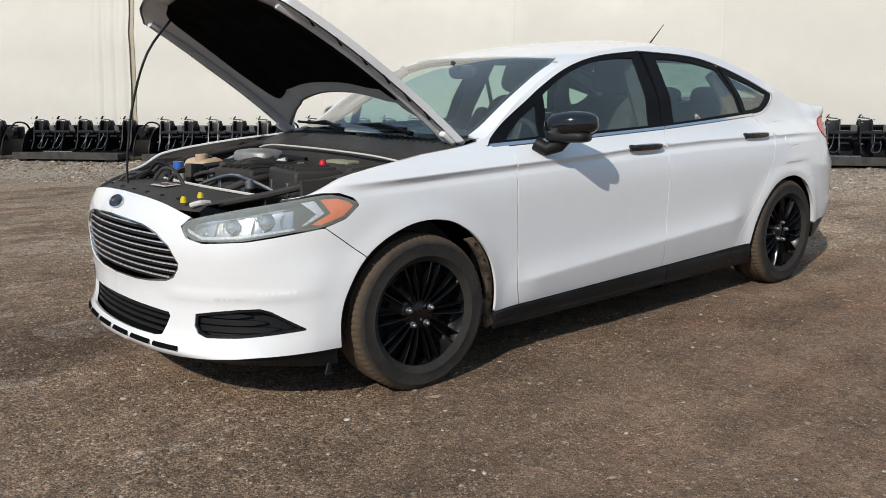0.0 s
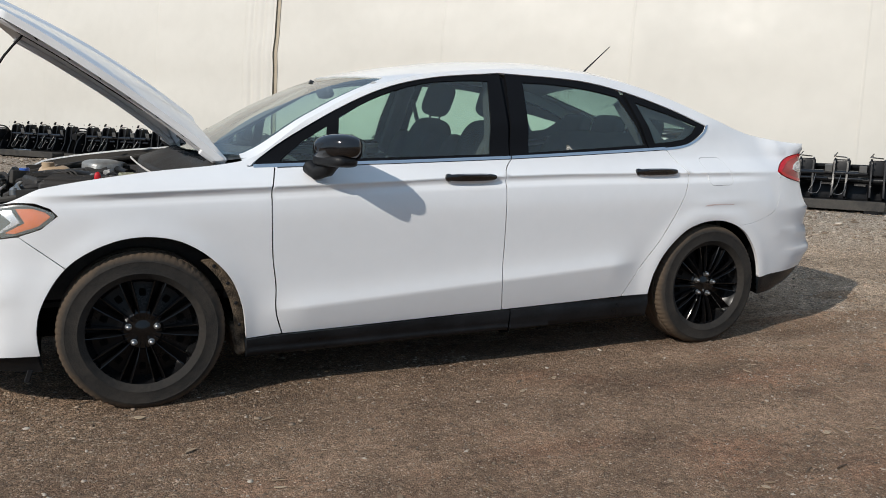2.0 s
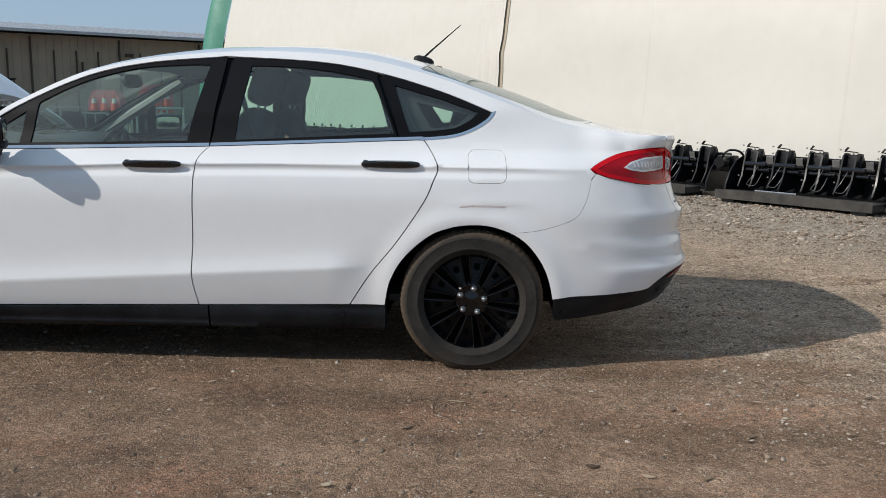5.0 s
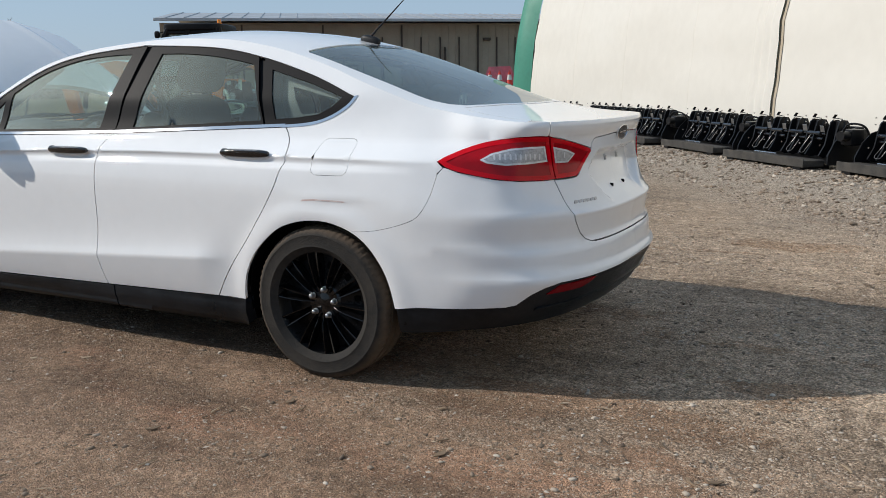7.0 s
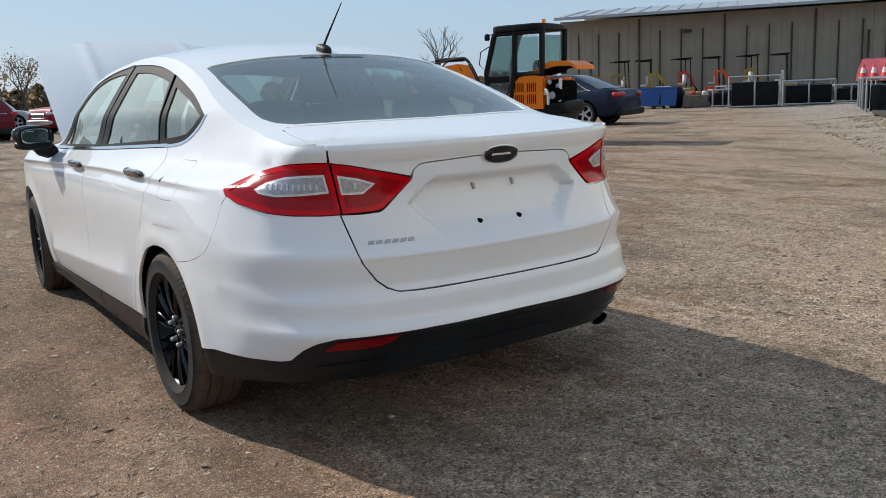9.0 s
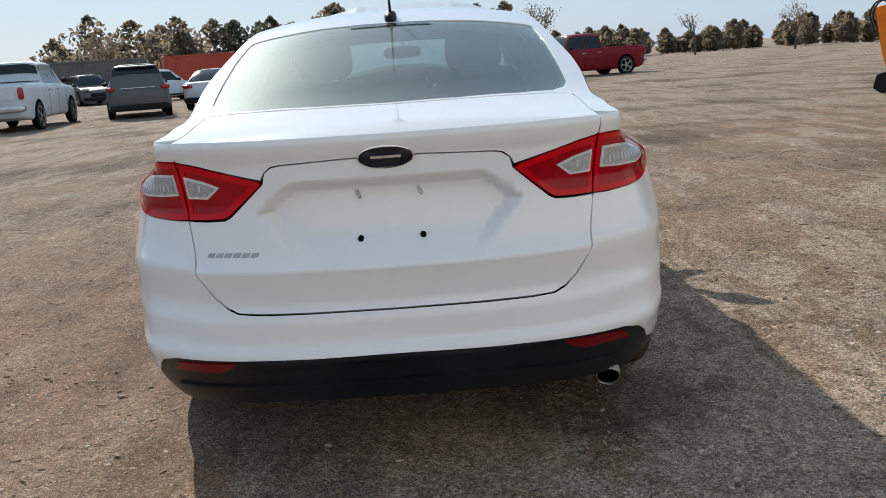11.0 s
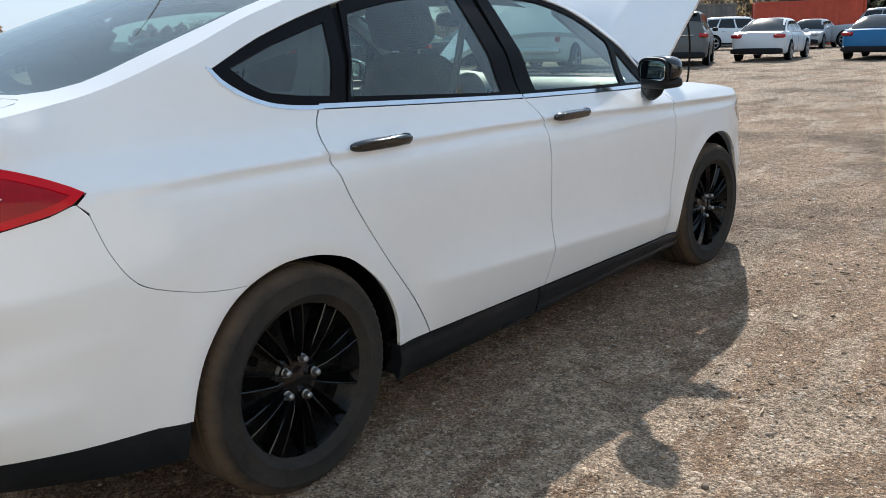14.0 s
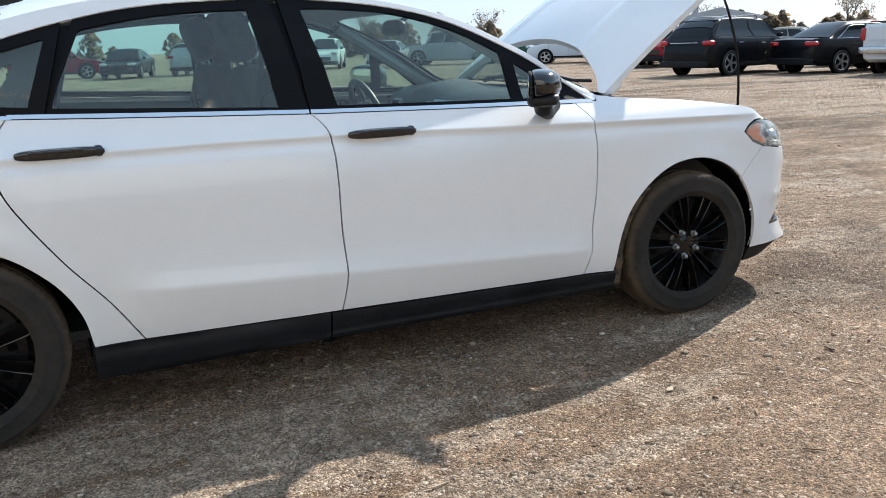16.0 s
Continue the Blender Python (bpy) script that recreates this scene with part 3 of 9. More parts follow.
CREASES = [[(x, low_crease(x) + d) for x in np.arange(-0.99, 1.0, 0.025)] for d in (-0.07, -0.04, -0.01, 0, 0.012, 0.03, 0.055, 0.085)]
CREASES += [[(x, float(high_crease(x)) + d) for x in np.arange(-1.85, 1.96, 0.03)] for d in (-0.058, -0.042, -0.03, -0.02, -0.011, -0.005, 0, 0.006, 0.016, 0.032)]
CREASES += [[(x, 0.57 + 0.08 * (x - 1.9) + d) for x in np.arange(1.7, 2.36, 0.025)] for d in (-0.012, 0, 0.012)]
TAIL_CREASES = [[(w, z) for w in np.arange(-0.66, 0.661, 0.02)] for z in (0.595, 0.61, 0.676, 0.684, 0.691, 0.698, 0.705, 0.712)] + [[(w, z) for w in np.arange(-0.46, 0.465, 0.012)] for z in (0.9, 0.908, 0.916, 0.924, 0.932, 0.94)]


def arch_part(arch, x0, x1):
    return [p for p in arch if x0 <= p[0] <= x1]


def shift(poly, dx):
    return [(x + dx, z) for x, z in poly]


LAMP_F = catmull([(-2.426, 0.722), (-2.385, 0.75), (-2.2, 0.786), (-2.022, 0.811), (-1.87, 0.832), (-1.81, 0.829), (-1.755, 0.811), (-1.728, 0.79), (-1.782, 0.745), (-1.882, 0.715), (-1.986, 0.703), (-2.15, 0.682), (-2.326, 0.673), (-2.395, 0.688)], closed=True)
LAMP_R = [(1.956, 0.911)] + catmull([(1.98, 0.924), (2.045, 0.949), (2.142, 0.977), (2.25, 0.994), (2.35, 1.0), (2.421, 0.998)]) + catmull([(2.452, 0.837), (2.394, 0.835), (2.28, 0.838), (2.182, 0.847), (2.04, 0.874), (1.985, 0.892)])
LAMP_RI = [(2.428, 0.997), (2.5, 0.985), (2.6, 0.963), (2.69, 0.941), (2.702, 0.932), (2.6, 0.85), (2.582, 0.841), (2.52, 0.838), (2.458, 0.837)]


def lip_z(u):
    z = 1.05
    for _ in range(8):
        p = skin(u, z)
        z = float(lid(p[0], p[1])[2])
    return z


def rail_line(u0, u1, n=60, dz=0.0):
    out = []
    for u in np.linspace(u0, u1, n):
        x = u
        for _ in range(6):
            x = float(skin(u, RAIL_Z(x))[0])
        out.append((float(u), float(RAIL_Z(x)) + dz))
    return out


def build_car_body(car):
    for side in (-1, 1):
        f = flank(side)
        g = 0.0028
        # front wing
        arch = arch_part(ARCH_F, -1.695, -0.9) + [(-1.7, 0.5905)]
        seam = shift(SEAM_A, -g)
        lamp_top = [(-2.03, 0.819), (-1.87, 0.84), (-1.8, 0.838), (-1.745, 0.818), (-1.718, 0.79), (-1.779, 0.7405), (-1.8615, 0.7135)]
        crest = lambda u, z: (u, z - max(0.0, z - 0.8215) * float(smooth(-1.78, -2.02, u)) ** 0.8)
        rail = [crest(u, z) for u, z in rail_line(-2.02, -1.0)]
        poly = rail + [(-0.985, 0.962)] + seam + arch + lamp_top[::-1]
        wing = panel("front_fender", poly, f, WHITE, car, lines=CREASES)
        # narrow shoulder that turns in towards the engine bay
        rr = np.array([skin(*crest(u, z)) * np.array([1, side, 1]) for u, z in rail_line(-2.02, -1.0, 40)])
        w = Build()
        tw = np.clip((rr[:, 0] + 2.05) / 0.35, 0.0, 1.0)[:, None]
        inn = rr + np.array([0, -side * 0.014, 0.002]) * tw + np.array([0, -side * 0.008, -0.003])
        k = len(rr)
        strip = lambda *rows: ([tuple(p) for q in rows for p in q], [(i + r * k, i + 1 + r * k, i + 1 + (r + 1) * k, i + (r + 1) * k) for r in range(len(rows) - 1) for i in range(k - 1)])
        w.add(*strip(rr, inn, inn + np.array([0, -side * 0.001, -0.006])))
        part("fender_shoulder", w, WHITE, wing, "white painted bolt-on edge of the wing")
        w = Build()
        gut = inn + np.array([0, -side * 0.001, -0.006])
        w.add(*strip(gut, gut + np.array([0, -side * 0.004, -0.016]), gut + np.array([0, -side * 0.03, -0.02]), gut + np.array([0, -side * 0.045, -0.012]), gut + np.array([0, -side * 0.06, -0.05])))
        part("wing_channel", w, DUSTY, wing, "dusty grey water channel beside the engine bay")
        # edge of the liner behind the wheel, with its rivets
        band = [p for p in ARCH_F if p[0] > -1.16 and p[1] > 0.26]
        lip = panel("liner_edge", band + [(x - 0.045, z - 0.012) for x, z in band[::-1]], f, MUD_PLASTIC, wing, depth=0.02, offset=-0.022, step=0.02, label="mud-caked liner edge behind the front wheel")
        for x, z in band[3::5]:
            q, nn = shell(f, -0.02)(np.array([x - 0.02]), np.array([z - 0.006]))
            rv = Build()
            rv.lathe([(0.0, 0.004), (0.006, 0.003), (0.008, 0.0)], Matrix.Translation(q[0]) @ Vector(nn[0]).to_track_quat("Z", "Y").to_matrix().to_4x4(), 10)
            part("rivet", rv, BLACK_PLASTIC, lip)
        # doors
        bz = 0.012
        top = [(x, belt(x) - bz) for x in np.linspace(-0.862, 0.236, 30)]
        fd = panel("front_door", top + shift(SEAM_B, -g) + shift(SEAM_A, g)[::-1], f, WHITE, car, lines=CREASES)
        top = [(x, belt(x) - bz) for x in np.linspace(0.252, 1.195, 30)]
        rd = panel("rear_door", top + shift(SEAM_C, -g) + shift(SEAM_B, g)[::-1], f, WHITE, car, lines=CREASES)
        # quarter with the roof rail and the pillars
        qa = arch_part(ARCH_R, 1.0, 1.63)
        seam_b = catmull([(1.6, 0.632), (1.72, 0.645), (1.842, 0.682), (1.89, 0.715), (1.928, 0.78), (1.953, 0.862)])
        rl = rail_line(-1.0, 2.416, 150)
        lt = [(u, z + 0.003) for u, z in LAMP_R[1:] if z > 0.915 and u < 2.42]
        poly = rl + [(2.416, 1.0025)] + lt[::-1] + [(1.95, 0.9105), (1.976, 0.8885), (1.9525, 0.868)] + shift(seam_b, 0.0002)[::-1] + qa[::-1] + shift(SEAM_C, g)[::-1] + DLO_REAR[::-1] + DLO_TOP[::-1] + [(-0.99, 0.97)]
        def bruised(u, z):
            """The left quarter is pushed in above the wheel arch."""
            return f(u, z) + np.stack([0 * u, 0.003 * np.exp(-((u - 1.47) / 0.13) ** 2 - ((z - 0.722) / 0.024) ** 2) - 0.002 * np.exp(-((u - 1.5) / 0.16) ** 2 - ((z - 0.765) / 0.016) ** 2), 0 * u], -1)
        qf = bruised if side < 0 else f
        fuel = rounded(1.402, 0.848, 1.57, 0.986, 0.03)
        quarter = panel("quarter_panel", poly, qf, WHITE, car, holes=[inset(fuel, -0.0016)] if side < 0 else [], lines=CREASES + ([[(x, z) for x in np.arange(1.2, 1.75, 0.02)] for z in (0.69, 0.705, 0.72, 0.735, 0.75, 0.765, 0.78)] if side < 0 else []), label="white quarter panel dented above the wheel arch" if side < 0 else "")
        if side < 0:
            sc = [(1.36, 0.741), (1.42, 0.746), (1.5, 0.7455), (1.56, 0.744), (1.575, 0.748), (1.5, 0.7515), (1.42, 0.752), (1.37, 0.748)]
            panel("paint_scrape", sc, qf, SCRAPE, quarter, depth=0, offset=0.0012, step=0.015, label="reddish scrape in the white paint")
            panel("fuel_door", fuel, f, WHITE, quarter, lines=CREASES)
        # window surrounds: one piece per door and one at the quarter
        def cut(x0, x1, upper0, upper1):
            t = [p for p in DLO_TOP if upper0 <= p[0] <= upper1]
            return [(x, belt(x)) for x in np.linspace(x0, x1, 24)] + t[::-1]
        sail = [(-0.845, 0.986), (-0.645, 0.994), (-0.625, 1.135), (-0.74, 1.065)]
        gf = catmull([(-0.592, 0.996), (-0.57, 1.165)], 0.05) + catmull([(-0.566, 1.178), (-0.45, 1.238), (-0.336, 1.284), (-0.2, 1.322), (-0.084, 1.343), (0.1, 1.356), (0.205, 1.356)]) + [(0.139, 1.014)]
        gr = catmull([(0.396, 1.355), (0.55, 1.352), (0.718, 1.338), (0.85, 1.318), (0.95, 1.298)]) + catmull([(0.96, 1.29), (1.03, 1.15), (1.066, 1.056)]) + [(0.35, 1.02)]
        gq = [(1.062, 1.272), (1.275, 1.214), (1.452, 1.155), (1.408, 1.115), (1.345, 1.083), (1.25, 1.07), (1.135, 1.062)]
        port = [(1.165, 1.22), (1.408, 1.165), (1.4, 1.15), (1.36, 1.112), (1.335, 1.1), (1.244, 1.09), (1.23, 1.1)]
        pf = cut(-0.955, 0.240, -0.95, 0.29)
        panel("window_frame", pf, f, PILLAR_BLACK, fd, holes=[sail, gf], offset=-0.006, label="gloss black window surround")
        pr = cut(0.246, 1.085, 0.297, 0.985)
        post = [(0.2, 0.995), (0.33, 1.0), (0.36, 1.385), (0.24, 1.385)]
        panel("pillar_backing", post, f, PILLAR_BLACK, quarter, depth=0.0, offset=-0.02)
        post = [(1.05, 1.04), (1.135, 1.04), (1.09, 1.18), (1.03, 1.31), (0.955, 1.325), (1.01, 1.18)]
        panel("pillar_backing", post, f, PILLAR_BLACK, quarter, depth=0.0, offset=-0.018)
        panel("window_frame", pr, f, PILLAR_BLACK, rd, holes=[gr], offset=-0.006, label="gloss black window surround")
        pq = [(x, belt(x)) for x in np.linspace(1.092, 1.199, 6)] + DLO_REAR[::-1][1:] + [p for p in DLO_TOP if p[0] >= 0.99][::-1]
        panel("quarter_window_frame", pq, f, PILLAR_BLACK, quarter, holes=[gq], offset=-0.006, label="gloss black window surround")
        panel("pillar_trim", pq, f, DASH, quarter, holes=[port], depth=0.004, offset=-0.05, label="dark pillar trim behind the quarter glass")
        panel("window_pane", gf, f, GLASS, fd, depth=0, offset=-0.011).visible_shadow = False
        panel("corner_pane", sail, f, GLASS, fd, depth=0, offset=-0.011).visible_shadow = False
        panel("window_pane", gr, f, GLASS, rd, depth=0, offset=-0.011).visible_shadow = False
        panel("quarter_pane", gq, f, GLASS, quarter, depth=0, offset=-0.011).visible_shadow = False
        # bright strip under the windows, rising round the rear corner
        for nm, a, b, own in (("chrome_strip", -0.962, 0.243, fd), ("chrome_strip", 0.249, 1.196, rd)):
            xs = np.linspace(a, b, 40)
            panel(nm, [(x, belt(x) - 0.009) for x in xs] + [(x, belt(x) + 0.004) for x in xs[::-1]], f, CHROME, own, depth=0.006, offset=0.002, label="bright metal strip along the window sill")
        tipc = DLO_REAR[::-1]
        panel("chrome_corner", tipc + inset(tipc + [(1.3, 1.3)], -0.012)[:len(tipc)][::-1], f, CHROME, quarter, depth=0.004, offset=0.0025, step=0.015, label="bright metal strip round the window corner")
        # sill
        xs = np.linspace(-1.022, 1.037, 60)
        st = lambda x: float(np.interp(x, [-1.022, -0.87, 0.19, 0.878, 1.04], [0.246, 0.254, 0.274, 0.289, 0.293]))
        sb = lambda x: float(np.interp(x, [-1.0, 0.16, 1.05], [0.165, 0.174, 0.178]))
        def rocker(u, z):
            """The sill bulges between its seam and its lower lip."""
            t = np.clip((z - 0.17) / 0.115, 0, 1)
            return f(u, z) + np.stack([0 * u, side * (0.016 * np.sin(np.pi * t) + 0.016 * np.exp(-((z - 0.18) / 0.014) ** 2)), 0 * u], -1)
        cut_x = 0.235
        for a, b in ((-1.022, cut_x - 0.004), (cut_x + 0.004, 1.037)):
            xr = [x for x in xs if a < x < b]
            xr = [a] + xr + [b]
            panel("sill", [(x, st(x)) for x in xr] + [(x, sb(x)) for x in xr[::-1]], rocker, SILL_PLASTIC, car, offset=0.002, depth=0.05, step=0.02, label="scuffed black plastic side sill")
        jk = Build()
        jk.box(0.05, 0.05, 0.05, pose(cut_x, side * (float(skin(cut_x, 0.19)[1]) - 0.035), 0.175), 0.008)
        part("jack_block", jk, DARK, car)
        # door handles
        for x0, x1, own in ((-0.125, 0.137, fd), (0.93, 1.19, rd)):
            h = Build()
            xc, zc = (x0 + x1) / 2, 0.912 + 0.011 * (x0 + 0.1)
            q = skin(xc, zc)
            h.blob(x1 - x0, 0.03, 0.034, 0.6, pose(xc, side * (q[1] + 0.008), zc, -side * 8))
            h.blob((x1 - x0) * 0.62, 0.02, 0.012, 0.6, pose(xc + 0.01, side * (q[1] + 0.019), zc + 0.009, -side * 8))
            h.blob(0.03, 0.03, 0.036, 0.7, pose(x0 + 0.02, side * (q[1] + 0.002), zc))
            part("door_handle", h, GLOSS_BLACK, own, "gloss black handle")
            c = Build()
            c.blob(x1 - x0 - 0.1, 0.012, 0.05, 0.8, pose(xc + 0.01, side * (q[1] - 0.006), zc - 0.026, -side * 12))
            part("handle_cup", c, WHITE, own)

    # black liners behind the wings, seen from the engine bay
    for side in (-1, 1):
        rl = rail_line(-1.98, -1.06, 40, -0.014)
        panel("wing_liner", rl + [(-1.06, 0.72), (-1.98, 0.7)], flank(side), DUSTY, car, depth=0, offset=-0.04, step=0.06, label="dusty black inner wing")
    # bumper skins
    bot = [(U_NOSE, 0.222), (-2.7, 0.224), (-2.45, 0.23), (-2.142, 0.248), (-1.95, 0.25), (-1.815, 0.248)]
    arch = [p for p in ARCH_F if p[0] < -1.70][::-1]
    half = bot + arch + [(-1.7035, 0.5885), (-1.8635, 0.7105)] + [(-1.886, 0.7095), (-1.986, 0.696), (-2.15, 0.675), (-2.33, 0.665), (-2.405, 0.681), (-2.437, 0.722), (-2.395, 0.756)] + catmull([(-2.4, 0.758), (-2.55, 0.79), (-2.73, 0.806), (U_NOSE, 0.812)], 0.05)
    grille = both([(U_NOSE, 0.726), (-2.8, 0.722), (-2.66, 0.712), (-2.57, 0.69), (-2.49, 0.645), (-2.445, 0.585), (-2.45, 0.56), (-2.48, 0.525), (-2.53, 0.505), (-2.65, 0.489), (-2.75, 0.482), (U_NOSE, 0.478)], U_NOSE, 1)
    lower = both([(U_NOSE, 0.392), (-2.7, 0.39), (-2.53, 0.385), (-2.52, 0.37), (-2.56, 0.296), (-2.6, 0.288), (-2.8, 0.284), (U_NOSE, 0.283)], U_NOSE, 1)
    fog = [(-2.386, 0.395), (-2.3, 0.41), (-2.2, 0.422), (-2.12, 0.426), (-2.08, 0.415), (-1.95, 0.342), (-1.955, 0.335), (-2.042, 0.328), (-2.2, 0.315), (-2.335, 0.31), (-2.375, 0.322), (-2.392, 0.35)]
    fogs = [[(s * (u - U_NOSE), z) for u, z in fog] for s in (-1, 1)]
    slots = [rounded(c - 0.072, 0.25, c + 0.072, 0.266, 0.005, 2) for c in (-0.42, -0.255, -0.085, 0.085, 0.255, 0.42)]
    bumper = panel("front_bumper", both(half, U_NOSE, 1), nose, WHITE, car, holes=[grille, lower, *fogs], step=0.025, depth=0.014, lines=[[(q * (w - U_NOSE), 0.47 + 0.03 * (w + 2.2) + dz) for w in np.arange(-2.62, -1.86, 0.02)] for dz in (-0.02, 0, 0.02) for q in (-1, 1)])
    for nm, q, o in (("grille_backing", grille, -0.055), ("lower_grille_backing", lower, -0.05)):
        panel(nm, inset(q, -0.02), nose, DARK, bumper, depth=0, offset=o)
    for q in slots:
        panel("bumper_slot", q, nose, DARK, bumper, depth=0, offset=0.004, step=0.015)
    # grille with its bright bars
    rim = panel("grille_rim", grille, nose, CHROME, bumper, holes=[inset(grille, 0.008)], depth=0.02, offset=-0.003, step=0.02, label="bright rim round the grille")
    gw = pchip([0.47, 0.482, 0.505, 0.53, 0.56, 0.59, 0.645, 0.69, 0.712, 0.73], [0.1, 0.2, 0.41, 0.465, 0.494, 0.498, 0.452, 0.375, 0.285, 0.1])
    for i, z in enumerate(np.linspace(0.512, 0.702, 8)):
        w = float(gw(z)) - 0.008
        panel("grille_bar", [(x, z + 0.008) for x in np.linspace(-w, w, 30)] + [(x, z - 0.008) for x in np.linspace(w, -w, 30)], nose, BLACK_PLASTIC, bumper, depth=0.03, offset=-0.014)
        # lighter than chrome, so the sky's reflection is put into the edge's colour
        panel("bar_edge", [(x, z + 0.009) for x in np.linspace(-w, w, 30)] + [(x, z + 0.004) for x in np.linspace(w, -w, 30)], nose, LAMP_BRIGHT, bumper, depth=0.005, offset=-0.0105, label="thin chrome edge of a grille bar")
    for z in (0.31, 0.332, 0.354, 0.374):
        w = float(np.interp(z, [0.29, 0.385], [0.37, 0.41]))
        panel("lower_bar", [(x, z + 0.006) for x in np.linspace(-w, w, 30)] + [(x, z - 0.006) for x in np.linspace(w, -w, 30)], nose, BLACK_PLASTIC, bumper, depth=0.02, offset=-0.018)
    for s, q in zip((-1, 1), fogs):
        fp = panel("fog_recess", q, nose, BLACK_PLASTIC, bumper, depth=0.0, offset=-0.034, label="black plastic blank in the bumper corner")
        panel("recess_frame", q, nose, SILL_PLASTIC, fp, holes=[inset(q, 0.011)], depth=0.03, offset=-0.005, step=0.02)
        for z0, a, b in ((0.394, 0.52, 0.79), (0.369, 0.52, 0.85), (0.343, 0.52, 0.9)):
            xr = np.linspace(a, b, 14)
            fat = lambda x: 0.0095 * min(1.0, (x - a) / 0.03, (b - x) / 0.06) + 0.0006
            rib = [(s * x, z0 + fat(x)) for x in xr] + [(s * x, z0 - fat(x)) for x in xr[::-1]]
            panel("recess_rib", rib, nose, BLACK_PLASTIC, fp, depth=0.018, offset=-0.018, step=0.02)
    cb = [(U_NOSE, 0.218), (-2.45, 0.226), (-2.142, 0.244), (-1.825, 0.244), (-1.815, 0.17), (-2.1, 0.19), (-2.45, 0.2), (U_NOSE, 0.19)]
    panel("chin_spoiler", both(cb, U_NOSE, 1), nose, BLACK_PLASTIC, car, offset=-0.012, depth=0.03, label="black plastic air dam under the bumper")
    e = Build()
    e.lathe([(0, 0.004), (0.9, 0.004), (0.95, 0.0025), (1.0, 0)], Matrix.Diagonal((0.068, 0.028, 1, 1)), 40)
    eb = part("front_badge", e, EMBLEM, bumper, "dark blue oval badge with a bright rim")
    p, n = shell(nose, 0.0)(np.array([0.0]), np.array([0.772]))
    eb.matrix_world = Matrix.Translation(p[0]) @ Vector(n[0]).to_track_quat("Z", "Y").to_matrix().to_4x4()
    r = Build()
    r.lathe([(1.0, 0.0), (1.0, 0.006), (0.93, 0.0065), (0.9, 0.003)], Matrix.Diagonal((0.069, 0.029, 1, 1)), 40)
    part("badge_rim", r, CHROME, eb)

    # headlamps
    for side in (-1, 1):
        f = flank(side)
        lens = panel("headlamp", LAMP_F, f, LAMP_CLEAR, car, depth=0, offset=0.0, step=0.02, label="clear headlamp with an amber corner reflector")
        lens.visible_shadow = False
        panel("lamp_bezel", LAMP_F, f, LAMP_BLACK, lens, holes=[inset(LAMP_F, 0.006)], depth=0.01, offset=-0.0015, step=0.02)
        panel("lamp_bowl", LAMP_F, f, LAMP_SILVER, lens, depth=0, offset=-0.055, step=0.02)
        amber = [(-1.914, 0.727), (-1.838, 0.765), (-1.875, 0.818), (-1.81, 0.819), (-1.762, 0.803), (-1.745, 0.788), (-1.79, 0.752), (-1.88, 0.724)]
        panel("amber_reflector", amber, f, AMBER, lens, depth=0.01, offset=-0.006, step=0.015, label="amber corner reflector")
        grey = [(-1.935, 0.727), (-1.86, 0.766), (-1.9, 0.818), (-1.95, 0.812), (-1.893, 0.766), (-1.95, 0.725)]
        panel("lamp_fin", grey, f, LAMP_BRIGHT, lens, depth=0.01, offset=-0.016, step=0.015)
        for k, (mt, off, tone) in enumerate(((LAMP_SILVER, -0.05, 0), (LAMP_SILVER, -0.042, 1), (LAMP_DARK, -0.05, 0), (LAMP_SILVER, -0.034, 1), (LAMP_SILVER, -0.046, 0), (LAMP_BRIGHT, -0.03, 1), (LAMP_SILVER, -0.044, 0), (LAMP_BRIGHT, -0.036, 1), (LAMP_SILVER, -0.03, 0), (LAMP_SILVER, -0.042, 1))):
            ua, ub = -2.385 + 0.04 * k, -2.347 + 0.04 * k
            lo_z, hi_z = (lambda u: float(np.interp(u, [-2.4, -2.3, -2.15, -1.95], [0.7, 0.69, 0.697, 0.72]))), (lambda u: float(np.interp(u, [-2.4, -2.3, -2.1, -1.95], [0.722, 0.752, 0.778, 0.796])))
            bend = 0.006 * (1 if tone else -1)
            panel("reflector_facet", [(ua, lo_z(ua)), (ub, lo_z(ub)), (ub + bend, (lo_z(ub) + hi_z(ub)) / 2), (ub + 0.01, hi_z(ub)), (ua + 0.01, hi_z(ua)), (ua + bend, (lo_z(ua) + hi_z(ua)) / 2)], f, mt, lens, depth=0.01, offset=off, step=0.02)
        for u, z, rr in ((-2.1, 0.744, 0.034), (-2.235, 0.728, 0.03)):
            p, n = shell(f, -0.03)(np.array([u]), np.array([z]))
            b = Build()
            mm = Matrix.Translation(p[0]) @ (Vector((-1, side * 0.25, 0))).to_track_quat("Z", "Y").to_matrix().to_4x4()
            b.lathe([(rr, -0.03), (rr, 0.0), (rr * 0.88, 0.006), (rr * 0.8, 0.0), (0.0, 0.012)], mm, 24)
            part("projector", b, LAMP_SILVER, lens, "bright projector ring")
        panel("lamp_strip", [(-2.405, 0.718), (-2.39, 0.71), (-2.335, 0.69), (-2.2, 0.696), (-1.98, 0.719), (-1.98, 0.711), (-2.2, 0.687), (-2.335, 0.68), (-2.398, 0.702)], f, LAMP_BRIGHT, lens, depth=0.008, offset=-0.006, step=0.015)

    # rear bumper and valance
    arch = [p for p in ARCH_R if p[0] > 1.61]
    seam_b = catmull([(1.6, 0.6305), (1.72, 0.6435), (1.842, 0.680), (1.891, 0.713), (1.930, 0.78), (1.955, 0.862)])
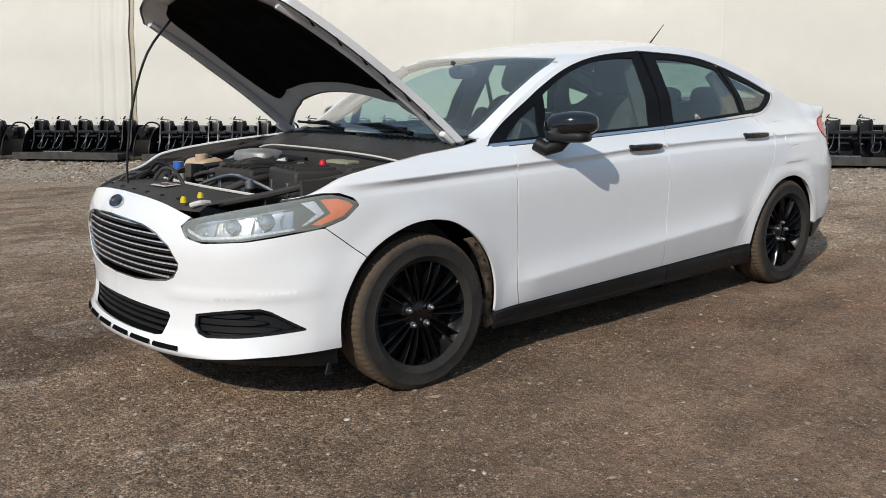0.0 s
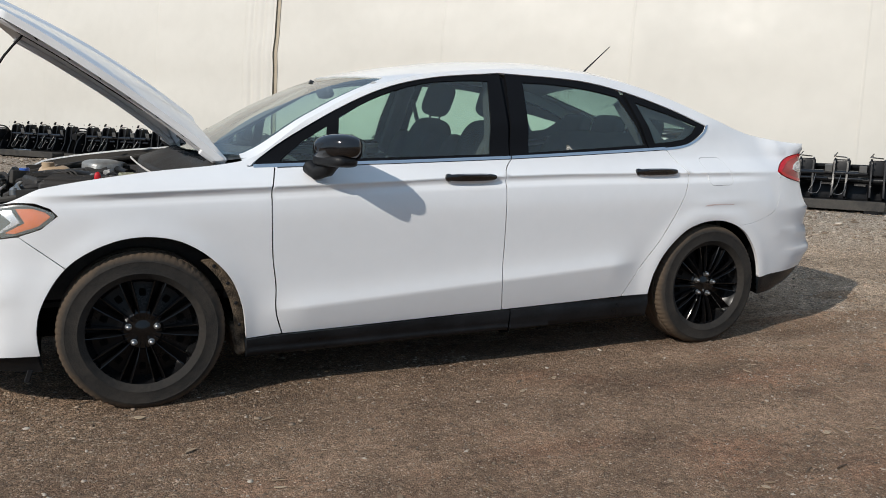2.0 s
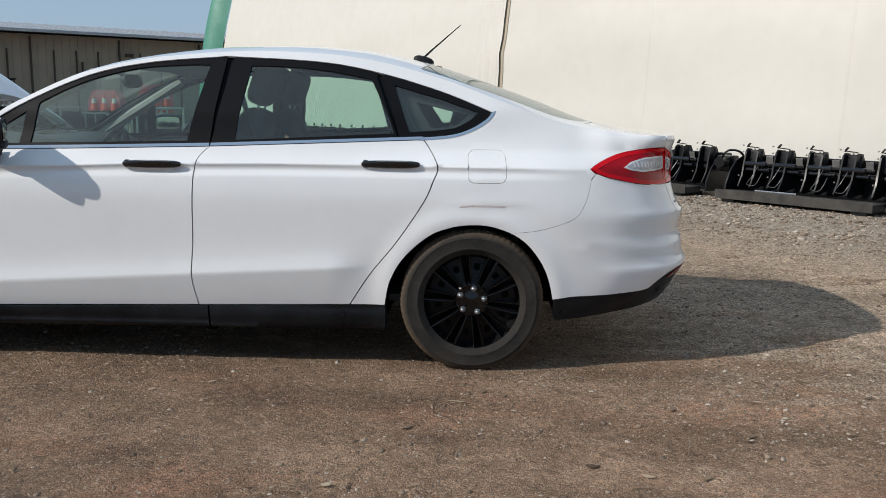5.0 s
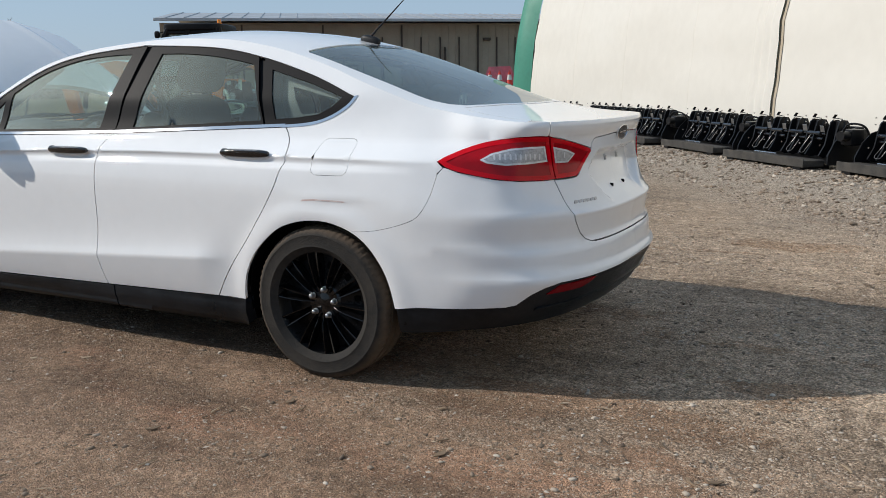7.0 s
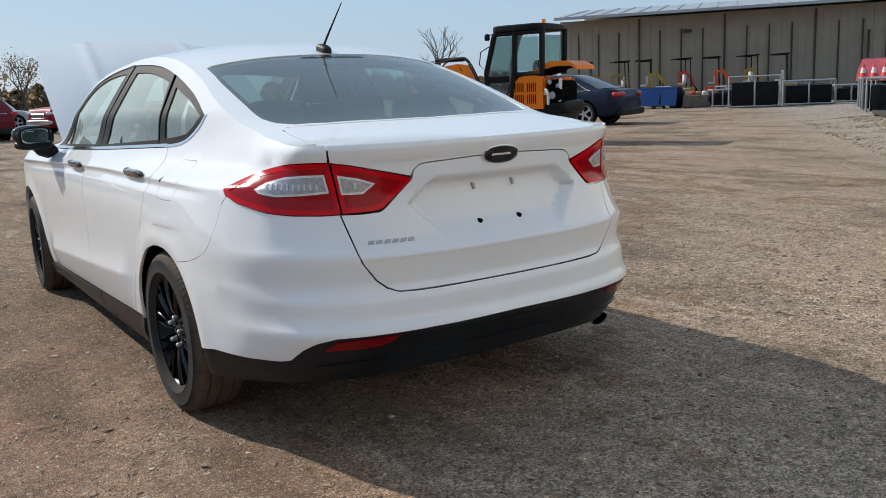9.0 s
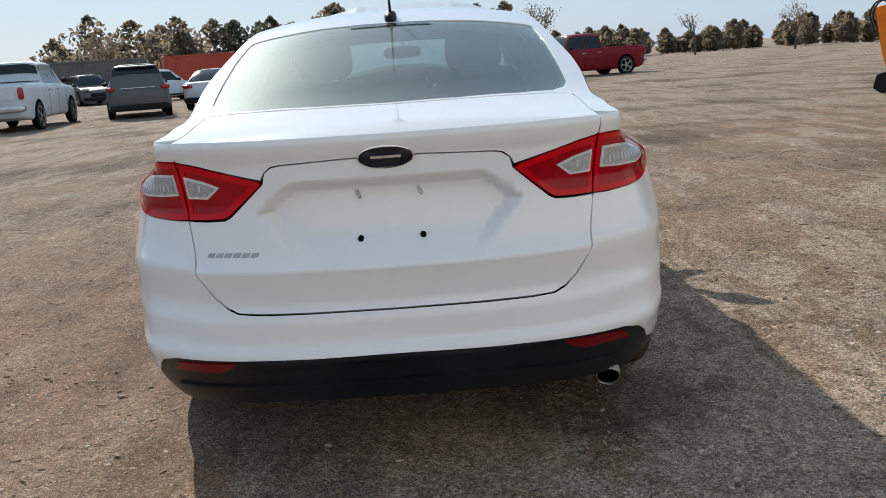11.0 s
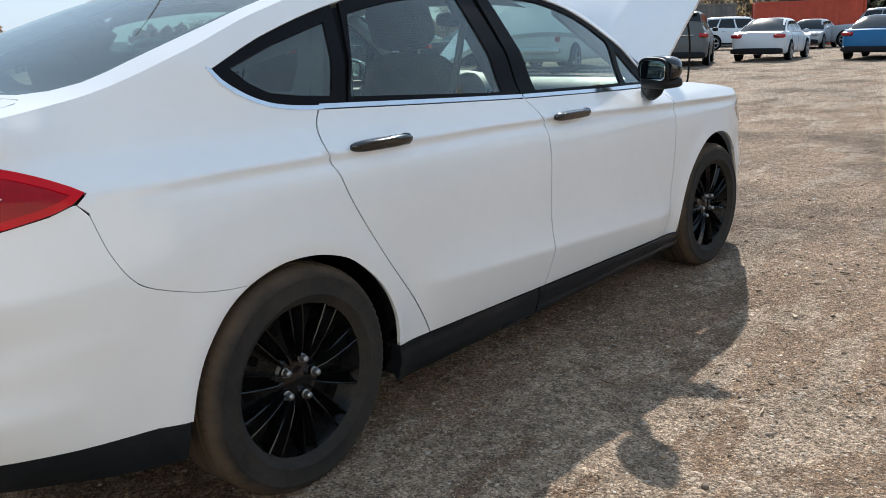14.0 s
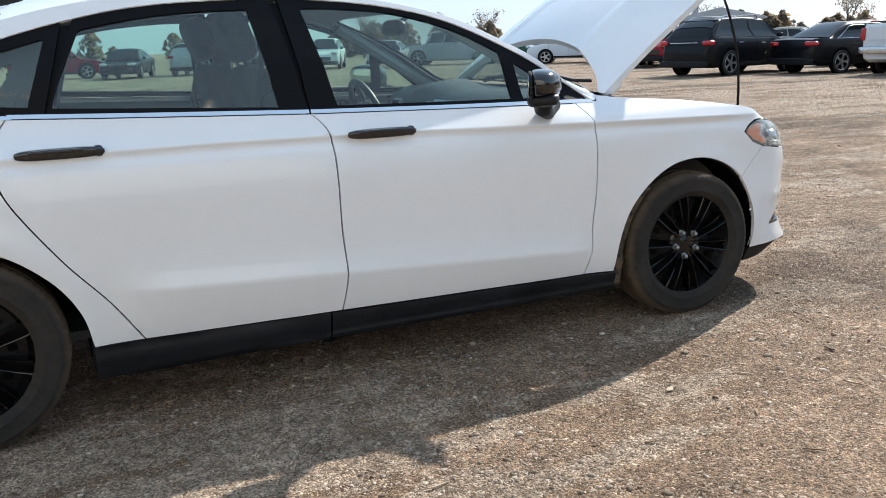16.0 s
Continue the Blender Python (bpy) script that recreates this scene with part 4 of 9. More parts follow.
    half = [(U_TAIL, 0.577), (2.93, 0.577), (2.68, 0.576), (2.62, 0.579), (2.584, 0.592), (2.55, 0.62), (2.51, 0.678), (2.477, 0.76), (2.4475, 0.833)]
    half += [(2.394, 0.8315), (2.28, 0.8345), (2.182, 0.8435), (2.04, 0.8705), (1.985, 0.8885), (1.978, 0.888)] + seam_b[::-1] + arch + [(1.87, 0.346), (2.05, 0.35), (2.22, 0.358), (2.26, 0.366), (2.31, 0.406), (2.36, 0.434), (2.42, 0.45), (2.722, 0.457), (U_TAIL, 0.462)]
    ledge = [[(w, z) for w in np.arange(-0.62, 0.625, 0.02)] for z in (0.466, 0.474, 0.486, 0.5, 0.51)]
    rb = panel("rear_bumper", both(half, U_TAIL, 1), tail, WHITE, car, step=0.025, depth=0.02, lines=ledge)
    half = [(U_TAIL, 0.458), (2.722, 0.453), (2.42, 0.446), (2.36, 0.43), (2.312, 0.402), (2.262, 0.362), (2.22, 0.354), (2.05, 0.346), (1.87, 0.342), (1.789, 0.33), (1.8, 0.236), (2.1, 0.25), (2.298, 0.268), (2.734, 0.3), (U_TAIL, 0.305)]
    val = panel("rear_valance", both(half, U_TAIL, 1), tail, SILL_PLASTIC, rb, offset=-0.004, depth=0.06, label="scuffed black plastic lower bumper")
    half = [(U_TAIL, 0.372), (2.7, 0.368), (2.35, 0.345), (2.34, 0.337), (2.7, 0.36), (U_TAIL, 0.362)]
    panel("valance_ridge", both(half, U_TAIL, 1), tail, SILL_PLASTIC, val, offset=0.004, depth=0.012)
    for s in (-1, 1):
        rf = [(s * (U_TAIL - u), z) for u, z in ((2.375, 0.402), (2.42, 0.434), (2.612, 0.445), (2.59, 0.425), (2.545, 0.408))]
        panel("bumper_reflector", rf, tail, RED_DARK, rb, offset=0.0, depth=0.01, step=0.02, label="dark red bumper reflector")

    # tail lamps
    for side in (-1, 1):
        f = flank(side)
        for nm, q, clear in (("tail_lamp", LAMP_R, [(2.125, 0.916), (2.17, 0.938), (2.25, 0.956), (2.33, 0.963), (2.402, 0.964), (2.416, 0.905), (2.33, 0.899), (2.222, 0.896), (2.15, 0.905)]),
                             ("lid_lamp", LAMP_RI, [(2.446, 0.96), (2.52, 0.946), (2.574, 0.928), (2.53, 0.896), (2.457, 0.897)])):
            lp = panel(nm, q, f, RED_MID, car, step=0.02, depth=0.03, offset=0.003, label="red tail lamp with a clear inner strip")
            panel("lamp_edge", q, f, RED_LENS, lp, holes=[inset(q, 0.017)], step=0.02, depth=0.004, offset=0.0045)
            panel("clear_strip", clear, f, LAMP_WHITE, lp, step=0.015, depth=0.006, offset=0.006, label="clear reversing strip")
            panel("strip_core", inset(clear, 0.007), f, LAMP_GREY, lp, step=0.012, depth=0.0, offset=0.0072)
            cx = np.mean([p[0] for p in clear])
            for k in range(10 if nm == "tail_lamp" else 1):
                u = cx - 0.085 + 0.0215 * k if nm == "tail_lamp" else cx
                panel("lens_rib", rounded(u - 0.004, 0.915, u + 0.004, 0.936, 0.003, 2), f, LAMP_STRIPE, lp, step=0.01, depth=0.002, offset=0.0088)

    # boot lid: rear face in two pieces and the deck
    up = [(U_TAIL, 0.992), (2.96, 0.992), (2.76, 0.984), (2.735, 0.98), (2.712, 0.963), (2.702, 0.944)] + [(2.6, 0.967), (2.5, 0.989), (2.424, 1.001), ] + [(u, lip_z(u)) for u in np.linspace(2.422, U_TAIL, 24)]
    lidp = panel("boot_lid", both(up, U_TAIL, 1), tail, WHITE, car, step=0.02, depth=0.012, lines=[[(w, z) for w in np.arange(-0.5, 0.505, 0.02)] for z in (0.998, 1.004, 1.01)], label="white boot lid without a number plate")
    low = [(U_TAIL, 0.988), (2.96, 0.988), (2.762, 0.98), (2.738, 0.976), (2.716, 0.962), (2.708, 0.932), (2.604, 0.844), (2.584, 0.834), (2.52, 0.831), (2.4535, 0.832), (2.4815, 0.762), (2.5145, 0.68), (2.554, 0.6235), (2.587, 0.597), (2.622, 0.5835), (2.68, 0.5815), (2.93, 0.582), (U_TAIL, 0.582)]
    panel("boot_face", both(low, U_TAIL, 1), tail, WHITE, lidp, step=0.014, depth=0.02, lines=TAIL_CREASES)
    e = Build()
    e.lathe([(0, 0.005), (0.86, 0.005), (0.92, 0.003), (1.0, 0)], Matrix.Diagonal((0.076, 0.031, 1, 1)), 40)
    eb = part("rear_badge", e, EMBLEM, lidp, "dark oval badge with a bright rim")
    p, n = shell(tail, 0.001)(np.array([0.0]), np.array([0.990]))
    eb.matrix_world = Matrix.Translation(p[0]) @ Vector(n[0]).to_track_quat("Z", "Y").to_matrix().to_4x4()
    r = Build()
    r.lathe([(1.0, 0.0), (1.0, 0.006), (0.955, 0.0065), (0.94, 0.004)], Matrix.Diagonal((0.077, 0.032, 1, 1)), 40)
    part("badge_rim", r, CHROME, eb)
    s = Build()
    s.box(0.082, 0.007, 0.0016, pose(0, 0, 0.006), 0.0005)
    part("badge_mark", s, CHROME, eb)
    # model script as plain bright bars
    for k in range(6):
        w0 = -(0.53 - 0.027 * k)
        panel("script_bar", [(w0, 0.737), (w0 + 0.02, 0.738), (w0 + 0.024, 0.749), (w0 + 0.004, 0.748)], tail, SCRIPT, lidp, step=0.01, depth=0.003, offset=0.003)
    for y, z in ((-0.088, 0.765), (0.088, 0.765)):
        b = Build()
        p, n = shell(tail, 0.001)(np.array([y]), np.array([z]))
        b.cyl(0.009, 0.008, 0.012, Matrix.Translation(p[0]) @ pose(0, 0, 0, 0, 90, 0), 12)
        part("plate_bolt", b, DARK, lidp)
    for y, z in ((-0.088, 0.885), (0.088, 0.885)):
        b = Build()
        p, n = shell(tail, 0.002)(np.array([y]), np.array([z]))
        b.box(0.012, 0.01, 0.026, Matrix.Translation(p[0]) @ pose(0, 0, 0, 20, -15, 0), 0.002)
        b.cyl(0.004, 0.004, 0.016, Matrix.Translation(p[0]) @ pose(0, 0, 0.004, 0, 90, 0), 8)
        part("plate_clip", b, STEEL, lidp)

    # upper skin
    edge_pts = [tuple(float(c) for c in skin(u, lip_z(u))[:2]) for u in np.linspace(2.424, U_TAIL, 40)]
    rear = [(x, -y) for x, y in edge_pts] + [p for p in edge_pts[::-1] if p[1] > 0.004]
    front = catmull([(edge_pts[0][0] - 0.03, 0.6), (2.06, 0.598), (1.965, 0.588), (1.945, 0.565), (1.985, 0.45), (2.02, 0.25), (2.035, 0), (2.02, -0.25), (1.985, -0.45), (1.945, -0.565), (1.965, -0.588), (2.06, -0.598), (edge_pts[0][0] - 0.03, -0.6)])
    panel("deck", rear + front, lid, WHITE, lidp, step=0.03, depth=0.015)
    screen = catmull([(-0.415, 0), (-0.39, 0.3), (-0.3, 0.555), (-0.62, 0.625), (-0.99, 0.715)], 0.04)
    screen = [(-0.415, 0), (-0.405, 0.15), (-0.385, 0.3), (-0.345, 0.45), (-0.3, 0.55), (-0.32, 0.572)] + [(float(x), float(RAIL_Y(x)) - 0.055 - 0.02 * smooth(-0.7, -1.0, x)) for x in np.linspace(-0.4, -1.0, 14)] + [(-1.06, 0.62), (-1.12, 0.4), (-1.15, 0.2), (-1.155, 0)]
    screen = screen + [(x, -y) for x, y in screen[::-1] if y > 0]
    back = [(1.21, 0), (1.205, 0.2), (1.19, 0.4), (1.17, 0.54), (1.185, 0.565), (1.4, 0.588), (1.6, 0.597), (1.74, 0.6), (1.8, 0.597), (1.87, 0.575), (1.925, 0.53), (1.97, 0.42), (2.005, 0.22), (2.018, 0)]
    back = back + [(x, -y) for x, y in back[::-1] if y > 0]
    edge = [(float(x), float(RAIL_Y(x))) for x in np.linspace(-1.0, 2.24, 110)]
    rear_in = [(2.235, 0.606), (2.06, 0.604), (1.962, 0.594), (1.938, 0.566), (1.978, 0.45), (2.013, 0.25), (2.029, 0)]
    outline = edge + rear_in + [(x, -y) for x, y in rear_in[::-1] if y > 0] + [(x, -y) for x, y in edge[::-1]]
    # the skin is left open at the cowl: outline follows the screen's edge there
    scr_half = [p for p in screen if p[1] >= 0 and p[0] > -1.001]
    outline = edge + rear_in + [(x, -y) for x, y in rear_in[::-1] if y > 0] + [(x, -y) for x, y in edge[::-1]] + [(x, -y) for x, y in scr_half[::-1] if y > 0] + scr_half
    roof = panel("roof", outline, lid, WHITE, car, holes=[back], step=0.035, depth=0.015)
    panel("windscreen", screen, lid, GLASS_SCREEN, car, depth=0, offset=-0.004, step=0.05, label="clear windscreen with a dark border").visible_shadow = False
    panel("screen_border", screen, lid, GLOSS_BLACK, car, holes=[inset(screen, 0.028)], depth=0, offset=-0.006, step=0.04, label="black border of the windscreen")
    bl = panel("rear_window", back, lid, GLASS_REAR, car, depth=0, offset=-0.004, step=0.05, label="tinted rear window")
    bl.visible_shadow = False
    panel("window_border", back, lid, GLOSS_BLACK, bl, holes=[inset(back, 0.022)], depth=0, offset=-0.006, step=0.04)
    panel("brake_light", [(1.222, y) for y in np.linspace(-0.16, 0.16, 10)] + [(1.25, y) for y in np.linspace(0.16, -0.16, 10)], lid, LAMP_BLACK, bl, depth=0, offset=0.001, label="dark high-level brake light strip")
    # aerial
    a = Build()
    a.blob(0.11, 0.05, 0.05, 0.8, pose(1.15, 0, float(MID_Z(1.15)) + 0.008, 0, 14))
    aer = part("aerial", a, BLACK_PLASTIC, roof, "black whip aerial")
    a = Build()
    a.tube([(1.145, 0, 1.425), (1.2, 0, 1.475), (1.345, 0, 1.6)], [0.006, 0.005, 0.0022], 8)
    part("whip", a, BLACK_PLASTIC, aer)
    # lining
    inner = [(-0.3, y) for y in np.linspace(-0.5, 0.5, 9)] + [(1.2, y) for y in np.linspace(0.52, -0.52, 9)]
    panel("headliner", inner, lid, HEADLINER, car, depth=0, offset=-0.045, step=0.08, label="pale grey headliner")


def hood_top(s, y):
    """The closed hood: s from the hinge (0) to its front edge (1)."""
    x = -1.06 - 1.04 * s - 0.055 * (1 - (y / 0.72) ** 2) * (0.4 + 1.4 * s)
    z = 0.985 + (0.08 + 0.11 * s * (1 - s) - 0.05 * s) * (1 - np.abs(y / 0.73) ** 2.6) - 0.055 * s - 0.112 * s * s
    z = z + 0.012 * np.exp(-((np.abs(y) - 0.43 + 0.08 * s) / 0.04) ** 2)
    return np.stack([x, y, z], -1)


HINGE = Vector((-1.06, 0, 0.985))


def build_hood(car):
    open_hood = Matrix.Translation(HINGE) @ Matrix.Rotation(radians(43.3), 4, "Y") @ Matrix.Translation(-HINGE)

    def f(s, y):
        return hood_top(s, y)
    half = lambda s: 0.735 - 0.02 * s - 0.13 * max(0.0, s - 0.55) ** 1.3
    outl = [(s, half(s)) for s in np.linspace(0.0, 0.93, 24)] + [(0.965, 0.60), (0.985, 0.54), (1.0, 0.42), (1.0, 0.2), (1.0, 0)]
    outl = outl + [(s, -y) for s, y in outl[::-1] if y > 0]
    # the rear edge curves round the windscreen
    rear = [(0.0, 0.70), (0.035, 0.665), (0.075, 0.61), (0.13, 0.5), (0.175, 0.38), (0.2, 0.25), (0.216, 0.1)]
    outl = outl + catmull([(s, -y) for s, y in rear] + rear[::-1], 0.05)
    hood = panel("hood", outl, f, WHITE, car, step=0.03, depth=0.03, label="raised white hood with black felt underneath")
    hood.matrix_world = open_hood
    # inner frame: the underside with the felt let into it
    felt = [(0.25, 0.53), (0.5, 0.56), (0.8, 0.5), (0.9, 0.42), (0.93, 0.25), (0.94, 0), (0.93, -0.25), (0.9, -0.42), (0.8, -0.5), (0.5, -0.56), (0.25, -0.53), (0.27, -0.4), (0.295, -0.2), (0.3, 0), (0.295, 0.2), (0.27, 0.4)]
    felt = catmull(felt, 0.04, closed=True)
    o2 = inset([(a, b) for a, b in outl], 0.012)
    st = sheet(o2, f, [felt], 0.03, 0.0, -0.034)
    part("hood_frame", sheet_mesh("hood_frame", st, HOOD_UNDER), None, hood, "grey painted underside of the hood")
    panel("hood_felt", felt, f, FELT, hood, depth=0, offset=-0.04, step=0.05, label="black insulating felt")
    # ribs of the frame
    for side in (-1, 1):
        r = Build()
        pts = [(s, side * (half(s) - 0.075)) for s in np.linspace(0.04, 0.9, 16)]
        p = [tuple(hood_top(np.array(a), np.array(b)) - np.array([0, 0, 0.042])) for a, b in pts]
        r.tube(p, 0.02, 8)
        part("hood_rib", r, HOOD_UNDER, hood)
        h = Build()
        h.box(0.17, 0.035, 0.03, pose(-1.08, side * 0.7, 0.955, 0, -8), 0.006)
        h.box(0.05, 0.03, 0.07, pose(-1.02, side * 0.7, 0.93, 0, 30), 0.006)
        part("hood_hinge", h, WHITE, hood)
        s = Build()
        for k, x in enumerate(np.linspace(0.2, 0.8, 6)):
            q = hood_top(np.array(x), np.array(side * (half(x) - 0.035))) - np.array([0, 0, 0.0355])
            s.box(0.05, 0.012, 0.004, Matrix.Translation(q) @ pose(0, 0, 0, 0, 6, 0), 0.0015)
        part("hood_slot", s, DARK, hood)
    l = Build()
    l.box(0.05, 0.07, 0.05, pose(-2.17, 0, 0.80), 0.008)
    part("hood_latch", l, BLACK_PLASTIC, hood)
    # prop rod on the right-hand side
    top = open_hood @ Vector((-2.0, 0.46, 0.87))
    rod = Build()
    rod.tube(catmull([(-2.11, 0.42, 0.79), (-2.085, 0.455, 0.93), (-2.035, 0.478, 1.15), (-1.955, 0.465, 1.38), tuple(top)], 0.06), 0.006, 8)
    part("prop_rod", rod, BLACK_PLASTIC, car, "thin black rod that props the hood")


def build_engine_bay(car):
    def put(name, b, mat, label="", parent=None, angle=35):
        return part(name, b, mat, parent or car, label, angle)
    # tub: floor, inner wings, bulkhead
    b = Build()
    b.box(1.0, 1.3, 0.02, pose(-1.56, 0, 0.4))
    b.box(0.02, 1.5, 0.5, pose(-1.08, 0, 0.65))
    for s in (-1, 1):
        b.box(0.8, 0.02, 0.44, pose(-1.46, s * 0.70, 0.655))
    b.box(0.02, 0.9, 0.3, pose(-2.12, 0, 0.56))
    put("engine_bay", b, DUSTY, "dusty black walls of the engine bay")
    for s in (-1, 1):
        b = Build()
        b.tube([(-1.1, s * 0.685, 0.935), (-1.4, s * 0.69, 0.905), (-1.7, s * 0.67, 0.865), (-1.95, s * 0.6, 0.82), (-2.1, s * 0.5, 0.79)], 0.014, 8)
        put("wing_seal", b, DUSTY)
        b = Build()
        b.lathe([(0.0, 0.075), (0.06, 0.075), (0.085, 0.06), (0.11, 0.0), (0.12, -0.1)], pose(-1.3, s * 0.56, 0.8), 24)
        put("strut_tower", b, DUSTY)
    # cowl with its grille, and wipers
    b = Build()
    n = 14
    ys = np.linspace(-0.74, 0.74, 2 * n)
    vs, fs = [], []
    prof = [(-0.99, 0.03), (-1.05, 0.012), (-1.10, 0.02), (-1.15, 0.004), (-1.2, -0.01), (-1.26, -0.03), (-1.275, -0.06), (-1.28, -0.14)]
    for y in ys:
        c = 1 - (y / 0.74) ** 2
        vs += [(x - 0.07 * c, y, 0.955 + z + 0.015 * c) for x, z in prof]
    k = len(prof)
    fs = [(i * k + j, i * k + j + 1, (i + 1) * k + j + 1, (i + 1) * k + j) for i in range(len(ys) - 1) for j in range(k - 1)]
    b.add(vs, fs)
    cowl = put("cowl", b, ENGINE_PLASTIC, "dusty black cowl panel under the windscreen")
    for i, y in enumerate(np.linspace(-0.6, 0.62, 34)):
        if -0.1 < y < 0.02:
            continue
        c = 1 - (y / 0.74) ** 2
        g = Build()
        g.box(0.075, 0.012, 0.014, pose(-1.075 - 0.07 * c, y, 0.974 + 0.015 * c, 0, -6), 0.003)
        put("cowl_slat", g, BLACK_PLASTIC, parent=cowl)
    for y0, y1, dx in ((-0.45, 0.12, 0.0), (0.1, 0.5, 0.02)):
        w = Build()
        q0, q1 = (-1.13, y0, 1.01), (-1.07 - dx, y1, 1.03)
        w.tube([q0, ((q0[0] + q1[0]) / 2, (y0 + y1) / 2, 1.045), q1], [0.012, 0.008, 0.006], 8)
        w.tube([(-1.115, y0 + 0.06, 1.03), (-1.07 - dx, y1 + 0.1, 1.035)], 0.007, 6)
        put("wiper", w, BLACK_PLASTIC, "black wiper arm and blade at rest")
    b = Build()
    b.tube(catmull([(-1.31, -0.6, 0.905), (-1.35, -0.45, 0.925), (-1.365, -0.1, 0.935), (-1.36, 0.25, 0.935), (-1.35, 0.45, 0.93), (-1.33, 0.6, 0.91)], 0.06), 0.0045, 8)
    put("bay_seal", b, LABEL_WHITE, "pale edge of the bulkhead seal")
    # radiator cover
    b = Build()
    ys = np.linspace(-0.52, 0.52, 18)
    vs = []
    for y in ys:
        c = 1 - (y / 0.6) ** 2
        vs += [(-2.215 - 0.05 * c + 0.05 * (1 - c), y, 0.77), (-2.15 - 0.03 * c, y, 0.79 + 0.008 * c), (-2.0 - 0.02 * c, y, 0.797 + 0.01 * c), (-1.9 - 0.06 * c, y, 0.793 + 0.008 * c), (-1.89 - 0.06 * c, y, 0.72)]
    b.add(vs, [(i * 5 + j, i * 5 + j + 1, (i + 1) * 5 + j + 1, (i + 1) * 5 + j) for i in range(len(ys) - 1) for j in range(4)])
    rad = put("radiator_cover", b, DUSTY, "dusty black cover over the radiator")
    e = Build()
    e.tube([(-1.895 - 0.06 * (1 - (y / 0.6) ** 2), y, 0.8 + 0.008 * (1 - (y / 0.6) ** 2)) for y in ys], 0.006, 6)
    put("cover_seal", e, LABEL_WHITE, parent=rad)
    s = Build()
    s.box(0.075, 0.13, 0.002, pose(-2.06, 0.1, 0.8115, 0, -2, 4), 0.0005)
    put("sticker", s, LABEL_WHITE, "pale warning sticker", rad)
    for k in range(4):
        t = Build()
        t.box(0.008, 0.1, 0.001, pose(-2.03 - 0.016 * k, 0.1, 0.8135, 0, -2, 4))
        put("sticker_bar", t, RED_PLASTIC if k == 0 else DUSTY, parent=rad)
    for x, y in ((-2.2, -0.41), (-2.1, -0.34)):
        c = Build()
        c.cyl(0.013, 0.012, 0.016, pose(x, y, 0.805), 14)
        c.box(0.009, 0.025, 0.009, pose(x, y, 0.815), 0.002)
        put("yellow_cap", c, YELLOW, "yellow twist cap", rad)
    for y in np.linspace(-0.45, 0.45, 7):
        c = Build()
        c.cyl(0.009, 0.008, 0.006, pose(-2.16 - 0.02 * (1 - (y / 0.6) ** 2), y, 0.8), 10)
        put("clip", c, BLACK_PLASTIC, parent=rad)
    b = Build()
    b.tube(catmull([(-2.2, -0.47, 0.79), (-2.17, -0.49, 0.8), (-2.13, -0.48, 0.795)], 0.03), 0.011, 8)
    put("washer_neck", b, LABEL_WHITE, "pale plastic filler neck")
    # engine and what surrounds it
    b = Build()
    b.box(0.42, 0.5, 0.22, pose(-1.6, 0.08, 0.68, 0, 0, 4), 0.03, 2)
    b.box(0.3, 0.36, 0.05, pose(-1.57, 0.06, 0.81, 0, 3, 4), 0.02, 2)
    eng = put("engine", b, ALU, "grimy aluminium engine block")
    b = Build()
    b.blob(0.17, 0.24, 0.08, 0.5, pose(-1.5, 0.3, 0.885, 0, 0, 12))
    put("throttle_body", b, ALU, "dull cast aluminium casting", eng)
    for x, y, z, sx, sy, sz, rz in ((-1.74, -0.06, 0.815, 0.2, 0.25, 0.12, 14), (-1.66, -0.4, 0.825, 0.22, 0.3, 0.13, -8)):
        b = Build()
        b.box(sx, sy, sz, pose(x, y, z, 0, 2, rz), 0.028, 3)
        b.box(sx * 1.04, sy * 1.04, 0.018, pose(x, y, z - sz * 0.2, 0, 2, rz), 0.006, 2)
        box = put("air_box", b, ENGINE_PLASTIC, "matt black plastic air filter box")
        for k in range(5):
            r = Build()
            r.box(sx * 0.82, 0.008, 0.012, pose(x, y, z, 0, 2, rz) @ pose(0, sy * (-0.36 + 0.18 * k), sz / 2 + 0.003), 0.003)
            put("rib", r, ENGINE_PLASTIC, parent=box)
        for qx, qy in ((-1, -1), (-1, 1), (1, -1), (1, 1)):
            r = Build()
            r.box(0.014, 0.022, 0.05, pose(x, y, z, 0, 2, rz) @ pose(qx * sx * 0.52, qy * sy * 0.3, -sz * 0.1), 0.003)
            put("spring_clip", r, STEEL, parent=box)
    b = Build()
    b.tube(catmull([(-1.75, 0.0, 0.82), (-1.7, 0.12, 0.845), (-1.6, 0.2, 0.85), (-1.48, 0.2, 0.86)], 0.02), 0.042, 14)
    put("intake_hose", b, ENGINE_PLASTIC, "ribbed black intake hose")
    for k in range(9):
        t = k / 8
        r = Build()
        r.lathe([(0.042, -0.006), (0.047, 0), (0.042, 0.006)], Matrix.Translation((-1.72 + 0.15 * t, 0.06 + 0.14 * t, 0.835 + 0.015 * t)) @ Vector((0.75, 0.65, 0.08)).to_track_quat("Z", "Y").to_matrix().to_4x4(), 16)
        put("hose_rib", r, ENGINE_PLASTIC)
    b = Build()
    b.blob(0.15, 0.2, 0.14, 0.55, pose(-1.72, 0.44, 0.82, 0, 0, 10))
    b.cyl(0.03, 0.03, 0.035, pose(-1.75, 0.4, 0.89), 16)
    put("coolant_tank", b, TAN_PLASTIC, "yellowed translucent coolant tank")
    b = Build()
    b.cyl(0.026, 0.024, 0.035, pose(-1.86, 0.42, 0.86), 16)
    cap = put("washer_cap", b, BLUE_CAP, "blue screen wash cap")
    b = Build()
